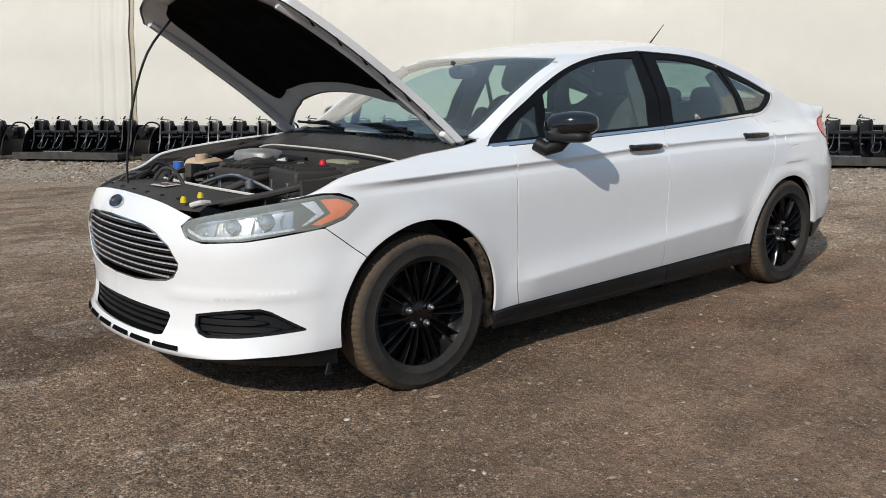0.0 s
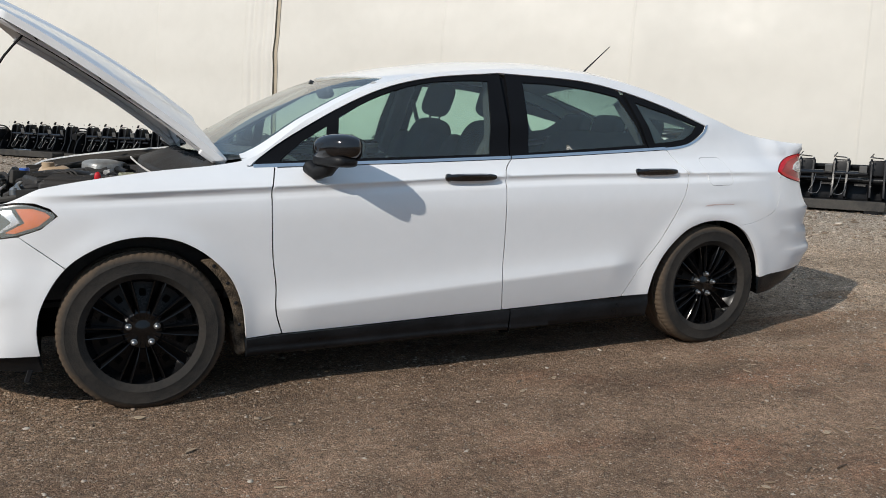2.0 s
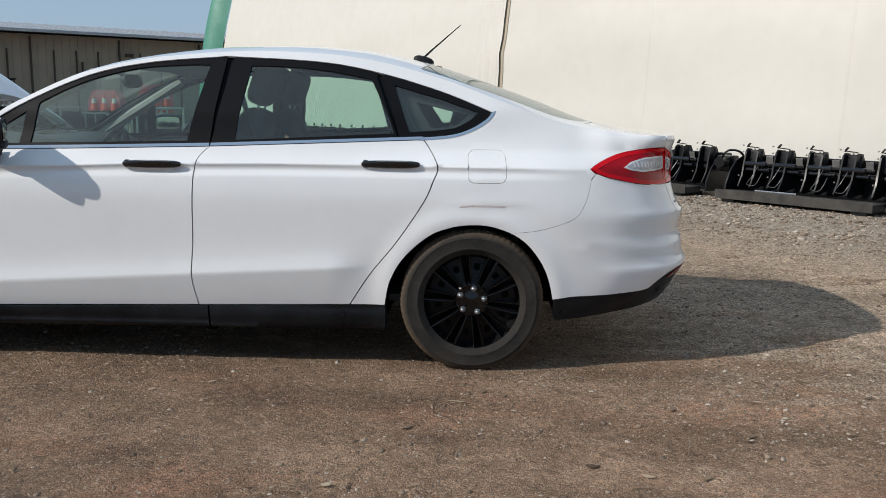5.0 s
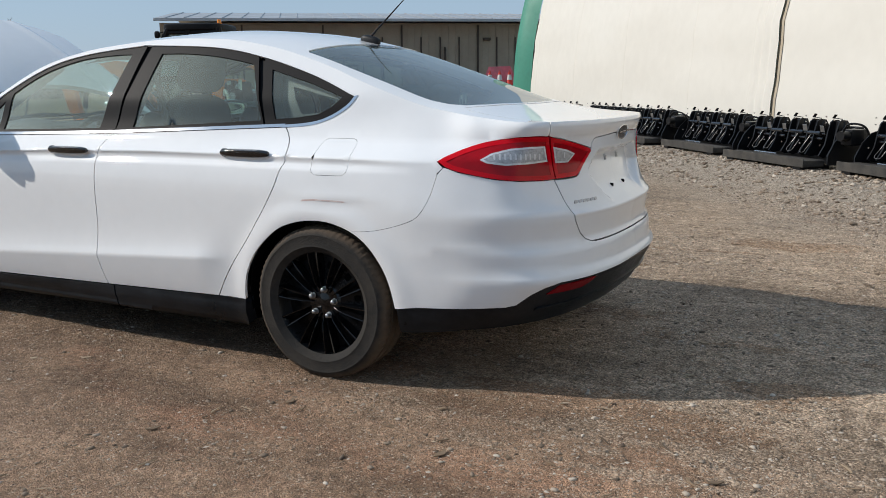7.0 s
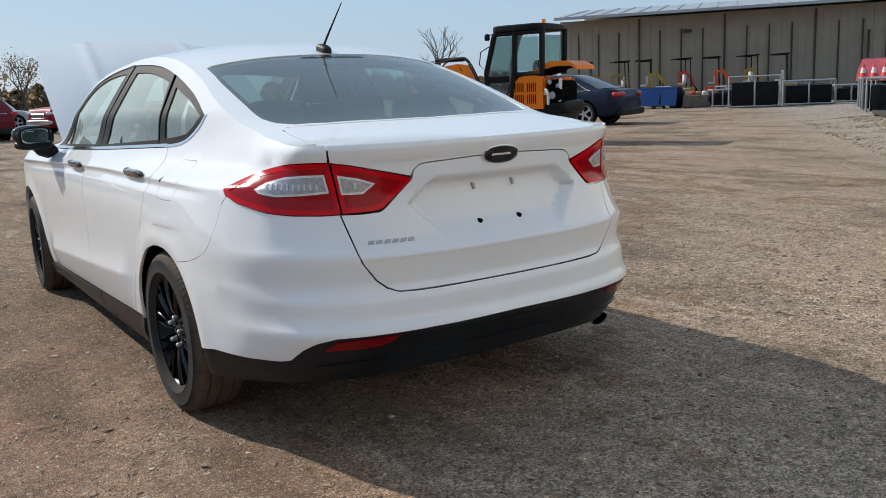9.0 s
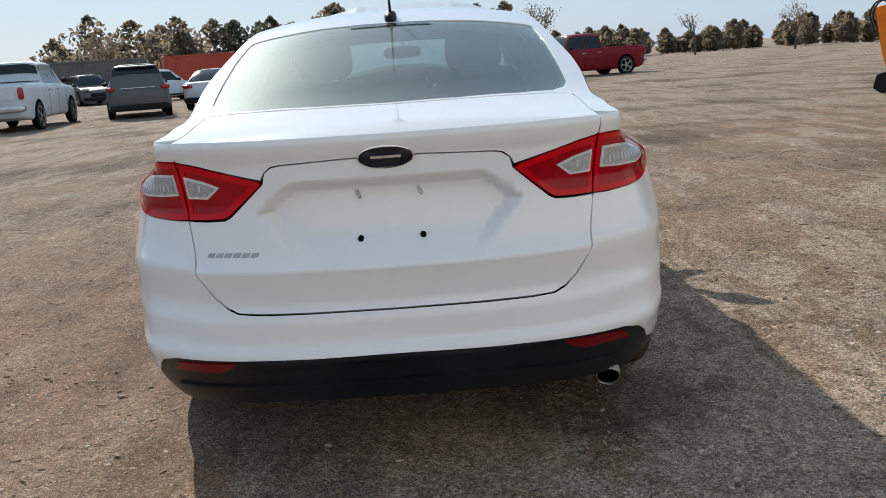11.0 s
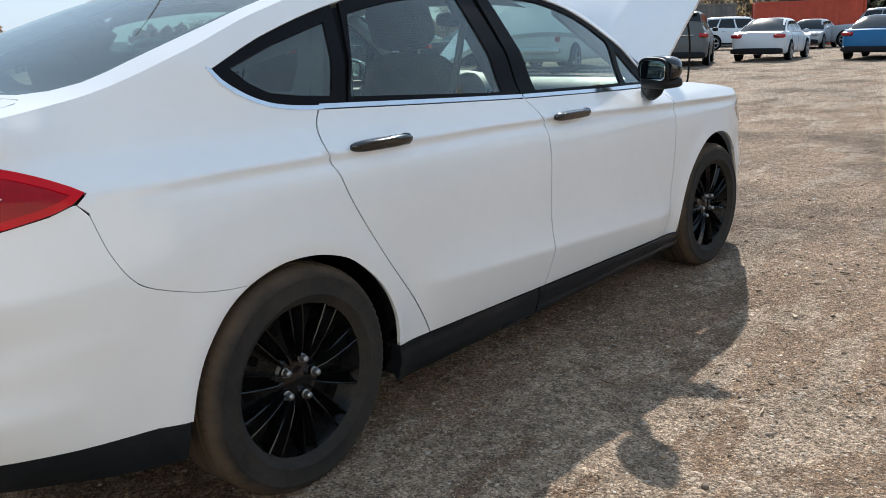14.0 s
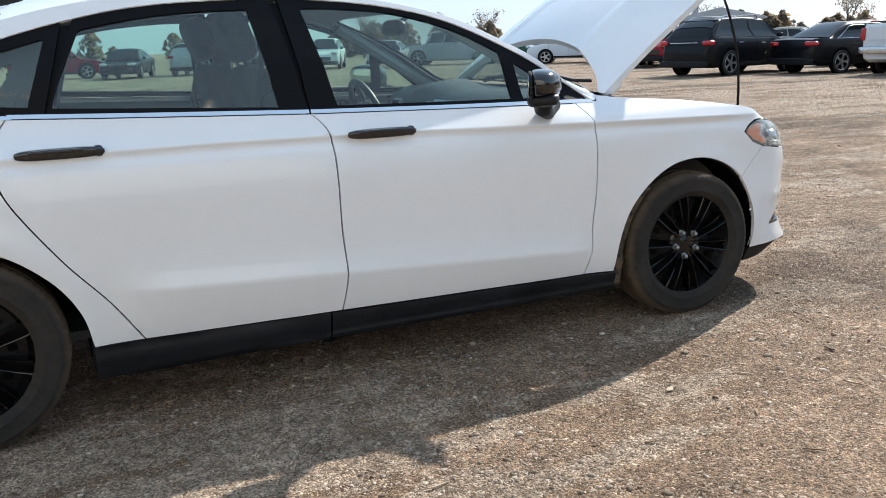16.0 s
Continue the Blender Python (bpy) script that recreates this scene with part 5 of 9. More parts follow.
    b.cyl(0.03, 0.03, 0.1, pose(-1.86, 0.42, 0.79), 16)
    put("washer_spout", b, LABEL_WHITE, parent=cap)
    b = Build()
    b.box(0.2, 0.28, 0.16, pose(-1.42, -0.38, 0.81, 0, 0, 3), 0.012, 2)
    bat = put("battery", b, DUSTY, "dark battery under a tray at the bulkhead")
    b = Build()
    b.box(0.07, 0.16, 0.018, pose(-1.42, -0.32, 0.893, 0, 0, 3), 0.005)
    put("battery_top", b, DUN_TOP, parent=bat)
    b = Build()
    b.blob(0.03, 0.03, 0.09, 0.7, pose(-1.55, -0.36, 0.87, 8))
    put("red_terminal", b, RED_PLASTIC, "red battery terminal cover", bat)
    b = Build()
    b.box(0.14, 0.12, 0.07, pose(-1.88, 0.52, 0.79, 0, 0, 20), 0.012, 2)
    put("fuse_box", b, ENGINE_PLASTIC, "black fuse box")
    random.seed(4)
    for k in range(100):
        x0, y0 = random.uniform(-1.95, -1.3), random.uniform(-0.5, 0.55)
        a, ln = random.uniform(0, 6.28), random.uniform(0.12, 0.34)
        z0 = 0.8 + random.uniform(-0.03, 0.07)
        if -1.95 < x0 < -1.48 and y0 < 0.14:
            continue
        p = [(x0, y0, z0 - 0.06), (x0 + 0.3 * ln * math.cos(a), y0 + 0.3 * ln * math.sin(a), z0), (x0 + 0.7 * ln * math.cos(a + 0.4), y0 + 0.7 * ln * math.sin(a + 0.4), z0 + 0.012), (x0 + ln * math.cos(a + 0.6), y0 + ln * math.sin(a + 0.6), z0 - 0.06)]
        b = Build()
        b.tube(catmull(p, 0.03), random.choice([0.006, 0.009, 0.013]), 7)
        put("hose", b, random.choice([BLACK_PLASTIC, ENGINE_PLASTIC, DUSTY]))
    for k in range(40):
        b = Build()
        sx, sy, sz = random.uniform(0.03, 0.1), random.uniform(0.03, 0.1), random.uniform(0.03, 0.07)
        px, py = random.uniform(-1.88, -1.36), random.uniform(-0.5, 0.52)
        if px < -1.48 and py < 0.14:
            continue
        b.box(sx, sy, sz, pose(px, py, random.uniform(0.8, 0.865), random.uniform(-15, 15), random.uniform(-15, 15), random.uniform(0, 90)), 0.008, 2)
        put("housing", b, random.choice([ENGINE_PLASTIC, DUSTY, BLACK_PLASTIC, ENGINE_PLASTIC, ALU]))
    # long hoses and looms arching over the engine
    for pts, r, mt in (([(-1.86, 0.36, 0.84), (-1.74, 0.24, 0.87), (-1.6, 0.1, 0.875), (-1.5, -0.14, 0.87), (-1.42, -0.24, 0.84)], 0.012, BLACK_PLASTIC),
                       ([(-1.9, 0.2, 0.82), (-1.84, 0.12, 0.85), (-1.62, -0.2, 0.87), (-1.52, -0.24, 0.875), (-1.46, -0.5, 0.85)], 0.009, ENGINE_PLASTIC),
                       ([(-1.8, 0.52, 0.84), (-1.6, 0.44, 0.86), (-1.46, 0.26, 0.885), (-1.4, 0.02, 0.88)], 0.014, BLACK_PLASTIC),
                       ([(-1.92, -0.2, 0.8), (-1.86, -0.24, 0.83), (-1.76, -0.24, 0.845), (-1.62, -0.2, 0.85), (-1.48, -0.1, 0.85)], 0.016, ENGINE_PLASTIC),
                       ([(-1.9, 0.06, 0.81), (-1.86, -0.1, 0.85), (-1.87, -0.3, 0.85), (-1.82, -0.46, 0.8)], 0.008, STEEL),
                       ([(-1.6, 0.5, 0.85), (-1.52, 0.42, 0.9), (-1.4, 0.4, 0.9), (-1.36, 0.5, 0.86)], 0.009, STEEL)):
        b = Build()
        b.tube(catmull(pts, 0.02), r, 10)
        put("hose", b, mt, "hose arching over the engine")
    for x, y, z, mt in ((-1.52, 0.33, 0.86, YELLOW), (-1.56, -0.2, 0.875, STEEL), (-1.82, 0.14, 0.84, STEEL), (-1.4, -0.15, 0.86, STEEL), (-1.88, -0.33, 0.83, STEEL)):
        b = Build()
        b.lathe([(0.014, -0.02), (0.02, -0.012), (0.02, 0.012), (0.012, 0.02), (0.0, 0.02)], pose(x, y, z), 12)
        put("connector", b, mt)


WHEEL = {}


def wheel_parts():
    """Meshes of one wheel, its axis along z and its face up."""
    t = Build()
    prof = [(0.215, -0.085), (0.228, -0.098), (0.262, -0.107), (0.292, -0.104), (0.312, -0.09), (0.3215, -0.07), (0.3215, -0.052), (0.313, -0.05), (0.313, -0.044), (0.3225, -0.042), (0.3225, -0.006), (0.314, -0.004), (0.314, 0.004),
            (0.3225, 0.006), (0.3225, 0.042), (0.313, 0.044), (0.313, 0.05), (0.3215, 0.052), (0.3215, 0.07), (0.312, 0.09), (0.292, 0.104), (0.288, 0.1055), (0.284, 0.104), (0.262, 0.1075), (0.246, 0.106), (0.242, 0.1075), (0.238, 0.105), (0.232, 0.1), (0.215, 0.085)]
    # shoulder blocks: the outer ribs step down at every third station
    n, k = 216, len(prof)
    vs = []
    for i in range(n):
        a = 2 * math.pi * i / n
        for r, z in prof:
            cut = 0.0035 if i % 3 == 0 and 0.05 < abs(z) < 0.095 and r > 0.31 else 0.0
            vs.append(((r - cut) * math.cos(a), (r - cut) * math.sin(a), z))
    t.add(vs, [(i * k + j, ((i + 1) % n) * k + j, ((i + 1) % n) * k + j + 1, i * k + j + 1) for i in range(n) for j in range(k - 1)])
    WHEEL["tyre"] = t.data("tyre", RUBBER, 30)
    d = Build()
    d.lathe([(0.205, -0.09), (0.212, -0.05), (0.2, 0.0), (0.216, 0.06), (0.23, 0.086), (0.234, 0.091), (0.23, 0.0945), (0.224, 0.089), (0.214, 0.06), (0.195, 0.03), (0.13, 0.036), (0.085, 0.05), (0.0, 0.05)], None, 64)
    WHEEL["rim"] = d.data("wheel", WHEEL_DARK, 30)
    # one of ten broad spokes: two raised edges with a channel between
    s = Build()
    rows = []
    for r, w, zt in ((0.05, 0.009, 0.062), (0.085, 0.015, 0.077), (0.13, 0.0195, 0.083), (0.175, 0.0235, 0.085), (0.225, 0.027, 0.083)):
        zb = 0.036
        rows.append([(r, -w, zb), (r, -w * 0.97, zt - 0.003), (r, -w * 0.88, zt), (r, -w * 0.76, zt - 0.001), (r, -w * 0.5, zt - 0.017), (r, 0, zt - 0.03), (r, w * 0.5, zt - 0.017), (r, w * 0.76, zt - 0.001), (r, w * 0.88, zt), (r, w * 0.97, zt - 0.003), (r, w, zb)])
    k = len(rows[0])
    s.add([p for q in rows for p in q], [(i * k + j, (i + 1) * k + j, (i + 1) * k + j + 1, i * k + j + 1) for i in range(len(rows) - 1) for j in range(k - 1)] + [tuple(range(k)), tuple(range((len(rows) - 1) * k, len(rows) * k))[::-1]])
    WHEEL["spoke"] = s.data("spoke", WHEEL_GLOSS, 25)
    sl = Build()
    sl.prism([(0.138, -0.01), (0.15, -0.014), (0.168, -0.011), (0.168, 0.011), (0.15, 0.014), (0.138, 0.01)], 0.004, pose(0, 0, 0.034, 0, 0, 18))
    WHEEL["slot"] = sl.data("cover_slot", DARK, 30)
    c = Build()
    c.lathe([(0.0, 0.064), (0.02, 0.063), (0.032, 0.058), (0.05, 0.055), (0.072, 0.057), (0.08, 0.05)], None, 40)
    WHEEL["cap"] = c.data("centre_cap", WHEEL_GLOSS, 30)
    n = Build()
    n.cyl(0.0105, 0.0105, 0.016, pose(0, 0, 0.008), 6)
    n.lathe([(0.0105, 0.015), (0.009, 0.021), (0.005, 0.025), (0.0, 0.026)], None, 12)
    n.lathe([(0.0135, 0.0), (0.0135, 0.004), (0.0105, 0.005)], None, 14)
    WHEEL["nut"] = n.data("lug_nut", STEEL, 30)


def build_wheel(car, x, side, spin, steer=0.0, bare=-1):
    if not WHEEL:
        wheel_parts()
    m = pose(x, side * 0.80, 0.316, 0, 0, steer) @ pose(0, 0, 0, -90 * side, 0, 0) @ pose(0, 0, 0, 0, 0, spin)
    w = part("wheel", WHEEL["rim"], None, car, "gloss black multi-spoke wheel with a dusty worn tyre")
    w.matrix_world = m
    for nm, key, lab in (("tyre", "tyre", "dusty worn rubber tyre"), ("centre_cap", "cap", "")):
        part(nm, WHEEL[key], None, w, lab)
    for i in range(10):
        for nm, key in (("spoke", "spoke"), ("cover_slot", "slot")):
            part(nm, WHEEL[key], None, w).matrix_basis = pose(0, 0, 0, 0, 0, 36 * i)
    for i in range(5):
        if i == bare:
            continue
        o = part("lug_nut", WHEEL["nut"], None, w, "bright lug nut")
        a = radians(72 * i + 18)
        o.matrix_basis = Matrix.Translation((0.057 * math.cos(a), 0.057 * math.sin(a), 0.06))
    # dark well behind the wheel
    b = Build()
    r = 0.385
    n = 28
    vs, fs = [], []
    for i in range(n + 1):
        a = math.pi * (i / n) * 1.12 - 0.06 * math.pi
        vs += [(x + r * math.cos(a), side * 0.858, 0.315 + r * math.sin(a)), (x + r * math.cos(a), side * 0.5, 0.315 + r * math.sin(a))]
    fs = [(2 * i, 2 * i + 1, 2 * i + 3, 2 * i + 2) for i in range(n)] + [tuple(2 * i + 1 for i in range(n + 1))]
    b.add(vs, fs)
    part("wheel_well", b, DARK, car, "dark wheel arch liner")
    if x > 0:
        return
    b = Build()
    b.box(0.05, 0.22, 0.14, pose(x + (0.36 if x > 0 else 0.375), side * 0.76, 0.25, 0, -14 if x > 0 else -10), 0.01)
    part("mud_flap", b, MUD_PLASTIC, car, "black arch liner edge behind the wheel")


def build_mirror(car, side):
    # the right one is folded a little further back
    at = pose(-0.645, side * 0.967, 1.047, 0, 4, -side * 24) if side < 0 else pose(-0.606, 0.955, 1.047, 0, 4, -30)
    b = Build()
    # domed shell, flat towards the glass, drawn in at its outer end
    bm = bmesh.new()
    bmesh.ops.create_uvsphere(bm, u_segments=32, v_segments=20, radius=1)
    p = lambda c, k: math.copysign(abs(c) ** k, c)
    for v in bm.verts:
        x, y, z = v.co
        y2, z2 = p(y, 0.72), p(z, 0.7)
        x2 = x if x < 0 else 0.45 * p(x, 0.5)
        out = y2 * side
        v.co = (0.085 * x2 * (1 - 0.25 * max(0, out)), 0.123 * y2, 0.062 * z2 * (1 - 0.14 * max(0, out)) + 0.01 * out)
    b.bm(bm, at)
    m = part("door_mirror", b, GLOSS_BLACK, car, "gloss black door mirror")
    b = Build()
    b.blob(0.12, 0.2, 0.05, 0.55, at @ pose(-0.012, -side * 0.006, -0.052))
    # foot that curves down and in to the door's corner
    b.tube([tuple(at @ Vector((-0.01, -side * 0.03, -0.05))), tuple(at @ Vector((-0.012, -side * 0.055, -0.088))), tuple(at @ Vector((-0.03, -side * 0.1, -0.108))), (-0.735, side * 0.845, 0.965)], [0.042, 0.036, 0.03, 0.034], 14)
    part("mirror_base", b, BLACK_PLASTIC, m, "satin black mirror foot")
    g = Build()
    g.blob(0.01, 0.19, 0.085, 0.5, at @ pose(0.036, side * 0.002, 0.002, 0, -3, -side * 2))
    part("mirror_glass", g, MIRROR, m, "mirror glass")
    g = Build()
    g.tube([tuple(at @ Vector((0.03, 0.102 * p(math.cos(a), 0.6), 0.002 + 0.049 * p(math.sin(a), 0.6)))) for a in np.linspace(0, 2 * math.pi, 33)], 0.007, 6)
    part("glass_rim", g, BLACK_PLASTIC, m)


def build_seat(car, x, y, lean=20):
    b = Build()
    b.blob(0.52, 0.52, 0.17, 0.45, pose(x, y, 0.52, 0, -8))
    for s in (-1, 1):
        b.blob(0.48, 0.1, 0.16, 0.5, pose(x, y + s * 0.23, 0.55, 0, -8))
    seat = part("front_seat", b, CLOTH, car, "grey cloth front seat with a head restraint", 60)
    b = Build()
    mm = pose(x + 0.24, y, 0.57, 0, lean)
    b.blob(0.15, 0.46, 0.64, 0.5, mm @ pose(0, 0, 0.3))
    for s in (-1, 1):
        b.blob(0.19, 0.1, 0.5, 0.55, mm @ pose(-0.035, s * 0.22, 0.27))
    part("seat_back", b, CLOTH, seat, angle=60)
    b = Build()
    b.blob(0.11, 0.28, 0.2, 0.55, mm @ pose(-0.02, 0, 0.735))
    part("head_restraint", b, CLOTH, seat, angle=60)
    b = Build()
    for s in (-1, 1):
        b.tube([tuple(mm @ Vector((0, s * 0.07, 0.58))), tuple(mm @ Vector((-0.01, s * 0.07, 0.7)))], 0.007, 8)
    part("restraint_post", b, CHROME, seat)


def build_cabin(car):
    b = Build()
    b.box(2.5, 1.5, 0.03, pose(0.2, 0, 0.3))
    b.box(0.03, 1.45, 0.6, pose(1.62, 0, 0.6))
    part("cabin_floor", b, TRIM_GREY, car, "dark grey cabin floor")
    for side in (-1, 1):
        xs = np.linspace(-0.95, 1.42, 40)
        q = [(x, belt(x) - 0.03) for x in xs] + [(x, max(0.3, 0.3 + 1.05 * (x - 0.86))) for x in xs[::-1]]
        panel("door_card", q, flank(side), TRIM_GREY, car, depth=0, offset=-0.075, step=0.07, label="dark grey inner door panel")
        xs = np.linspace(-0.95, 1.42, 30)
        b = Build()
        vs = []
        for x in xs:
            o = skin(x, belt(x) - 0.012)
            vs += [(x, side * (o[1] - 0.012), belt(x) - 0.012), (x, side * (o[1] - 0.10), belt(x) - 0.03)]
        b.add(vs, [(2 * i, 2 * i + 1, 2 * i + 3, 2 * i + 2) for i in range(len(xs) - 1)])
        part("window_ledge", b, DASH, car)
        # inner pillars
        for (x0, z0), (x1, z1), wd in (((0.2, 0.95), (0.27, 1.37), 0.1), ((1.16, 1.0), (1.02, 1.28), 0.09), ((-0.92, 0.98), (-0.35, 1.31), 0.06)):
            a, c = skin(x0, z0), skin(x1, z1)
            b = Build()
            p = Build()
            b.tube([(x0, side * (a[1] - 0.03 - wd * 0.55), z0), (x1, side * (c[1] - 0.03 - wd * 0.55), z1)], wd / 2, 8)
            part("pillar_trim", b, HEADLINER if x0 < 0 else TRIM_GREY, car)
        b = Build()
        p0, p1 = skin(0.25, 1.27), skin(0.28, 0.6)
        b.tube([(0.33, side * (p0[1] - 0.075), 1.26), (0.4, side * 0.62, 1.0), (0.3, side * 0.7, 0.6)], 0.014, 6)
        part("seat_belt", b, DASH, car)
    # dash, wheel, console
    b = Build()
    ys = np.linspace(-0.74, 0.74, 22)
    prof = [(-1.12, 0.98), (-0.95, 1.0), (-0.8, 0.99), (-0.7, 0.955), (-0.66, 0.88), (-0.7, 0.7), (-0.78, 0.55)]
    vs = []
    for y in ys:
        hump = 0.03 * math.exp(-((y + 0.36) / 0.16) ** 2)
        vs += [(x, y, z + (hump if x > -1.0 else 0)) for x, z in prof]
    k = len(prof)
    b.add(vs, [(i * k + j, i * k + j + 1, (i + 1) * k + j + 1, (i + 1) * k + j) for i in range(len(ys) - 1) for j in range(k - 1)])
    dash = part("dashboard", b, DASH, car, "dark grey dashboard", 60)
    b = Build()
    b.box(0.03, 0.26, 0.16, pose(-0.665, 0.0, 0.87, 0, -12), 0.01)
    part("centre_panel", b, GLOSS_BLACK, dash)
    for y in (-0.6, -0.17, 0.17, 0.6):
        b = Build()
        b.box(0.02, 0.11, 0.07, pose(-0.668, y, 0.9, 0, -20), 0.008)
        part("air_vent", b, STEEL, dash)
        b = Build()
        b.box(0.022, 0.09, 0.05, pose(-0.664, y, 0.9, 0, -20), 0.006)
        part("vent_slats", b, DARK, dash)
    m = pose(-0.42, -0.36, 0.87, 0, -68, 0)
    b = Build()
    n = 40
    ring = [tuple(m @ Vector((0.185 * math.cos(2 * math.pi * i / n), 0.185 * math.sin(2 * math.pi * i / n), 0))) for i in range(n + 1)]
    b.tube(ring, 0.016, 10)
    sw = part("steering_wheel", b, DASH, car, "black three-spoke steering wheel")
    b = Build()
    b.blob(0.16, 0.2, 0.06, 0.6, m)
    for a in (0, 180, 270):
        b.box(0.12, 0.05, 0.02, m @ pose(0, 0, 0, 0, 0, a + (90 if a == 270 else 90)) @ pose(0, 0.12, 0, 0, 0, 90), 0.006)
    part("wheel_hub", b, DASH, sw)
    b = Build()
    b.box(1.0, 0.22, 0.3, pose(-0.2, 0, 0.45), 0.04, 2)
    part("centre_console", b, DASH, car)
    build_seat(car, -0.08, -0.37)
    build_seat(car, -0.08, 0.37)
    b = Build()
    b.blob(0.55, 1.3, 0.18, 0.35, pose(0.9, 0, 0.52, 0, -6))
    rs = part("rear_seat", b, CLOTH, car, "grey cloth rear bench seat", 60)
    b = Build()
    b.blob(0.17, 1.25, 0.62, 0.35, pose(1.25, 0, 0.8, 0, 24))
    part("bench_back", b, CLOTH, rs, angle=60)
    for y in (-0.36, 0.0, 0.36):
        b = Build()
        b.blob(0.1, 0.26, 0.16, 0.5, pose(1.36, y, 1.115, 0, 16))
        part("head_restraint", b, CLOTH, rs, angle=60)
    b = Build()
    b.box(0.55, 1.2, 0.02, pose(1.65, 0, 1.045, 0, 3), 0.005)
    part("parcel_shelf", b, DASH, car, "dark parcel shelf behind the rear seat")
    b = Build()
    b.blob(0.05, 0.22, 0.07, 0.6, pose(-0.42, 0, 1.29, 0, -15))
    b.tube([(-0.44, 0, 1.31), (-0.5, 0, 1.34)], 0.012, 8)
    part("inside_mirror", b, DASH, car, "inside rear-view mirror")
    # underbody and exhaust
    b = Build()
    b.box(2.0, 1.56, 0.05, pose(0, 0, 0.2))
    b.box(1.14, 1.2, 0.05, pose(1.55, 0, 0.285))
    b.box(0.5, 0.9, 0.05, pose(-1.9, 0, 0.245))
    part("underbody", b, DARK, car, "dark underbody")
    b = Build()
    b.lathe([(0.037, -0.2), (0.037, 0.024), (0.035, 0.026), (0.0325, 0.022), (0.0325, -0.1)], pose(2.25, 0.62, 0.266, 0, 116, -8), 28)
    b.blob(0.3, 0.3, 0.14, 0.5, pose(1.98, 0.5, 0.29))
    pipe = part("tail_pipe", b, STEEL, car, "dull steel tail pipe under the bumper")
    b = Build()
    b.lathe([(0.0, -0.06), (0.0322, -0.06), (0.0322, 0.02), (0.0312, 0.02), (0.0312, -0.05)], pose(2.25, 0.62, 0.266, 0, 116, -8), 28)
    part("pipe_bore", b, DARK, pipe, "black lining of the pipe's bore")
    b = Build()
    b.box(0.02, 0.01, 0.05, pose(-1.85, -0.83, 0.165, 0, 20), 0.003)
    part("loose_tab", b, BLACK_PLASTIC, car, "loose plastic tab under the bumper")


def build_sedan():
    car = thing("sedan", "white four-door sedan with raised hood parked on dirt", "car")
    build_car_body(car)
    build_hood(car)
    build_engine_bay(car)
    for x, side, spin, steer, bare in ((-1.425, -1, -2, -3, 1), (1.425, -1, -8, 0, -1), (-1.425, 1, -8, -3, -1), (1.425, 1, 20.5, 0, -1)):
        build_wheel(car, x, side, spin, steer, bare)
    for side in (-1, 1):
        build_mirror(car, side)
    build_cabin(car)
    return car


sedan = build_sedan()


# ---- the yard: ground, tent wall, gravel ----
WALL_P, WALL_D, WALL_N = Vector((1.78, 10.85)), Vector((-0.634, 0.774)), Vector((-0.774, -0.634))


def wall_xy(s, out=0.0):
    """A point s metres along the tent's wall and out metres in front of it."""
    return WALL_P + WALL_D * s + WALL_N * out


class Lattice:
    """Smooth value noise over the plan."""

    def __init__(self, seed, cell):
        self.r, self.cell = np.random.RandomState(seed).rand(256, 256), cell

    def __call__(self, x, y):
        x, y = np.asarray(x) / self.cell, np.asarray(y) / self.cell
        i, j = np.floor(x).astype(int), np.floor(y).astype(int)
        u, v = x - i, y - j
        u, v = u * u * (3 - 2 * u), v * v * (3 - 2 * v)
        g = lambda a, b: self.r[a % 256, b % 256]
        return (g(i, j) * (1 - u) + g(i + 1, j) * u) * (1 - v) + (g(i, j + 1) * (1 - u) + g(i + 1, j + 1) * u) * v - 0.5


NOISES = [(Lattice(11, 1.7), 0.022), (Lattice(12, 0.55), 0.012), (Lattice(13, 0.16), 0.007), (Lattice(14, 0.06), 0.005)]


def ground_z(x, y):
    x, y = np.asarray(x, float), np.asarray(y, float)
    z = 0 * x
    for nz, amp in NOISES:
        z = z + amp * nz(x, y)
    # shallow ruts along the lane beside the car and across the yard
    z = z - 0.014 * np.exp(-((y + 2.6 + 0.25 * np.sin(x * 0.5)) / 0.14) ** 2) - 0.014 * np.exp(-((y + 4.0 + 0.3 * np.sin(x * 0.4 + 1)) / 0.16) ** 2)
    calm = smooth(0.25, 0.6, np.minimum(np.minimum(np.hypot(x - 1.425, np.abs(y) - 0.8), np.hypot(x + 1.425, np.abs(y) - 0.8)), 9))
    z = z * (0.25 + 0.75 * calm)
    d = (x - WALL_P.x) * WALL_N.x + (y - WALL_P.y) * WALL_N.y
    s = (x - WALL_P.x) * WALL_D.x + (y - WALL_P.y) * WALL_D.y
    z = z + 0.09 * smooth(2.6, 1.3, d) * smooth(20, 13, s)
    return z


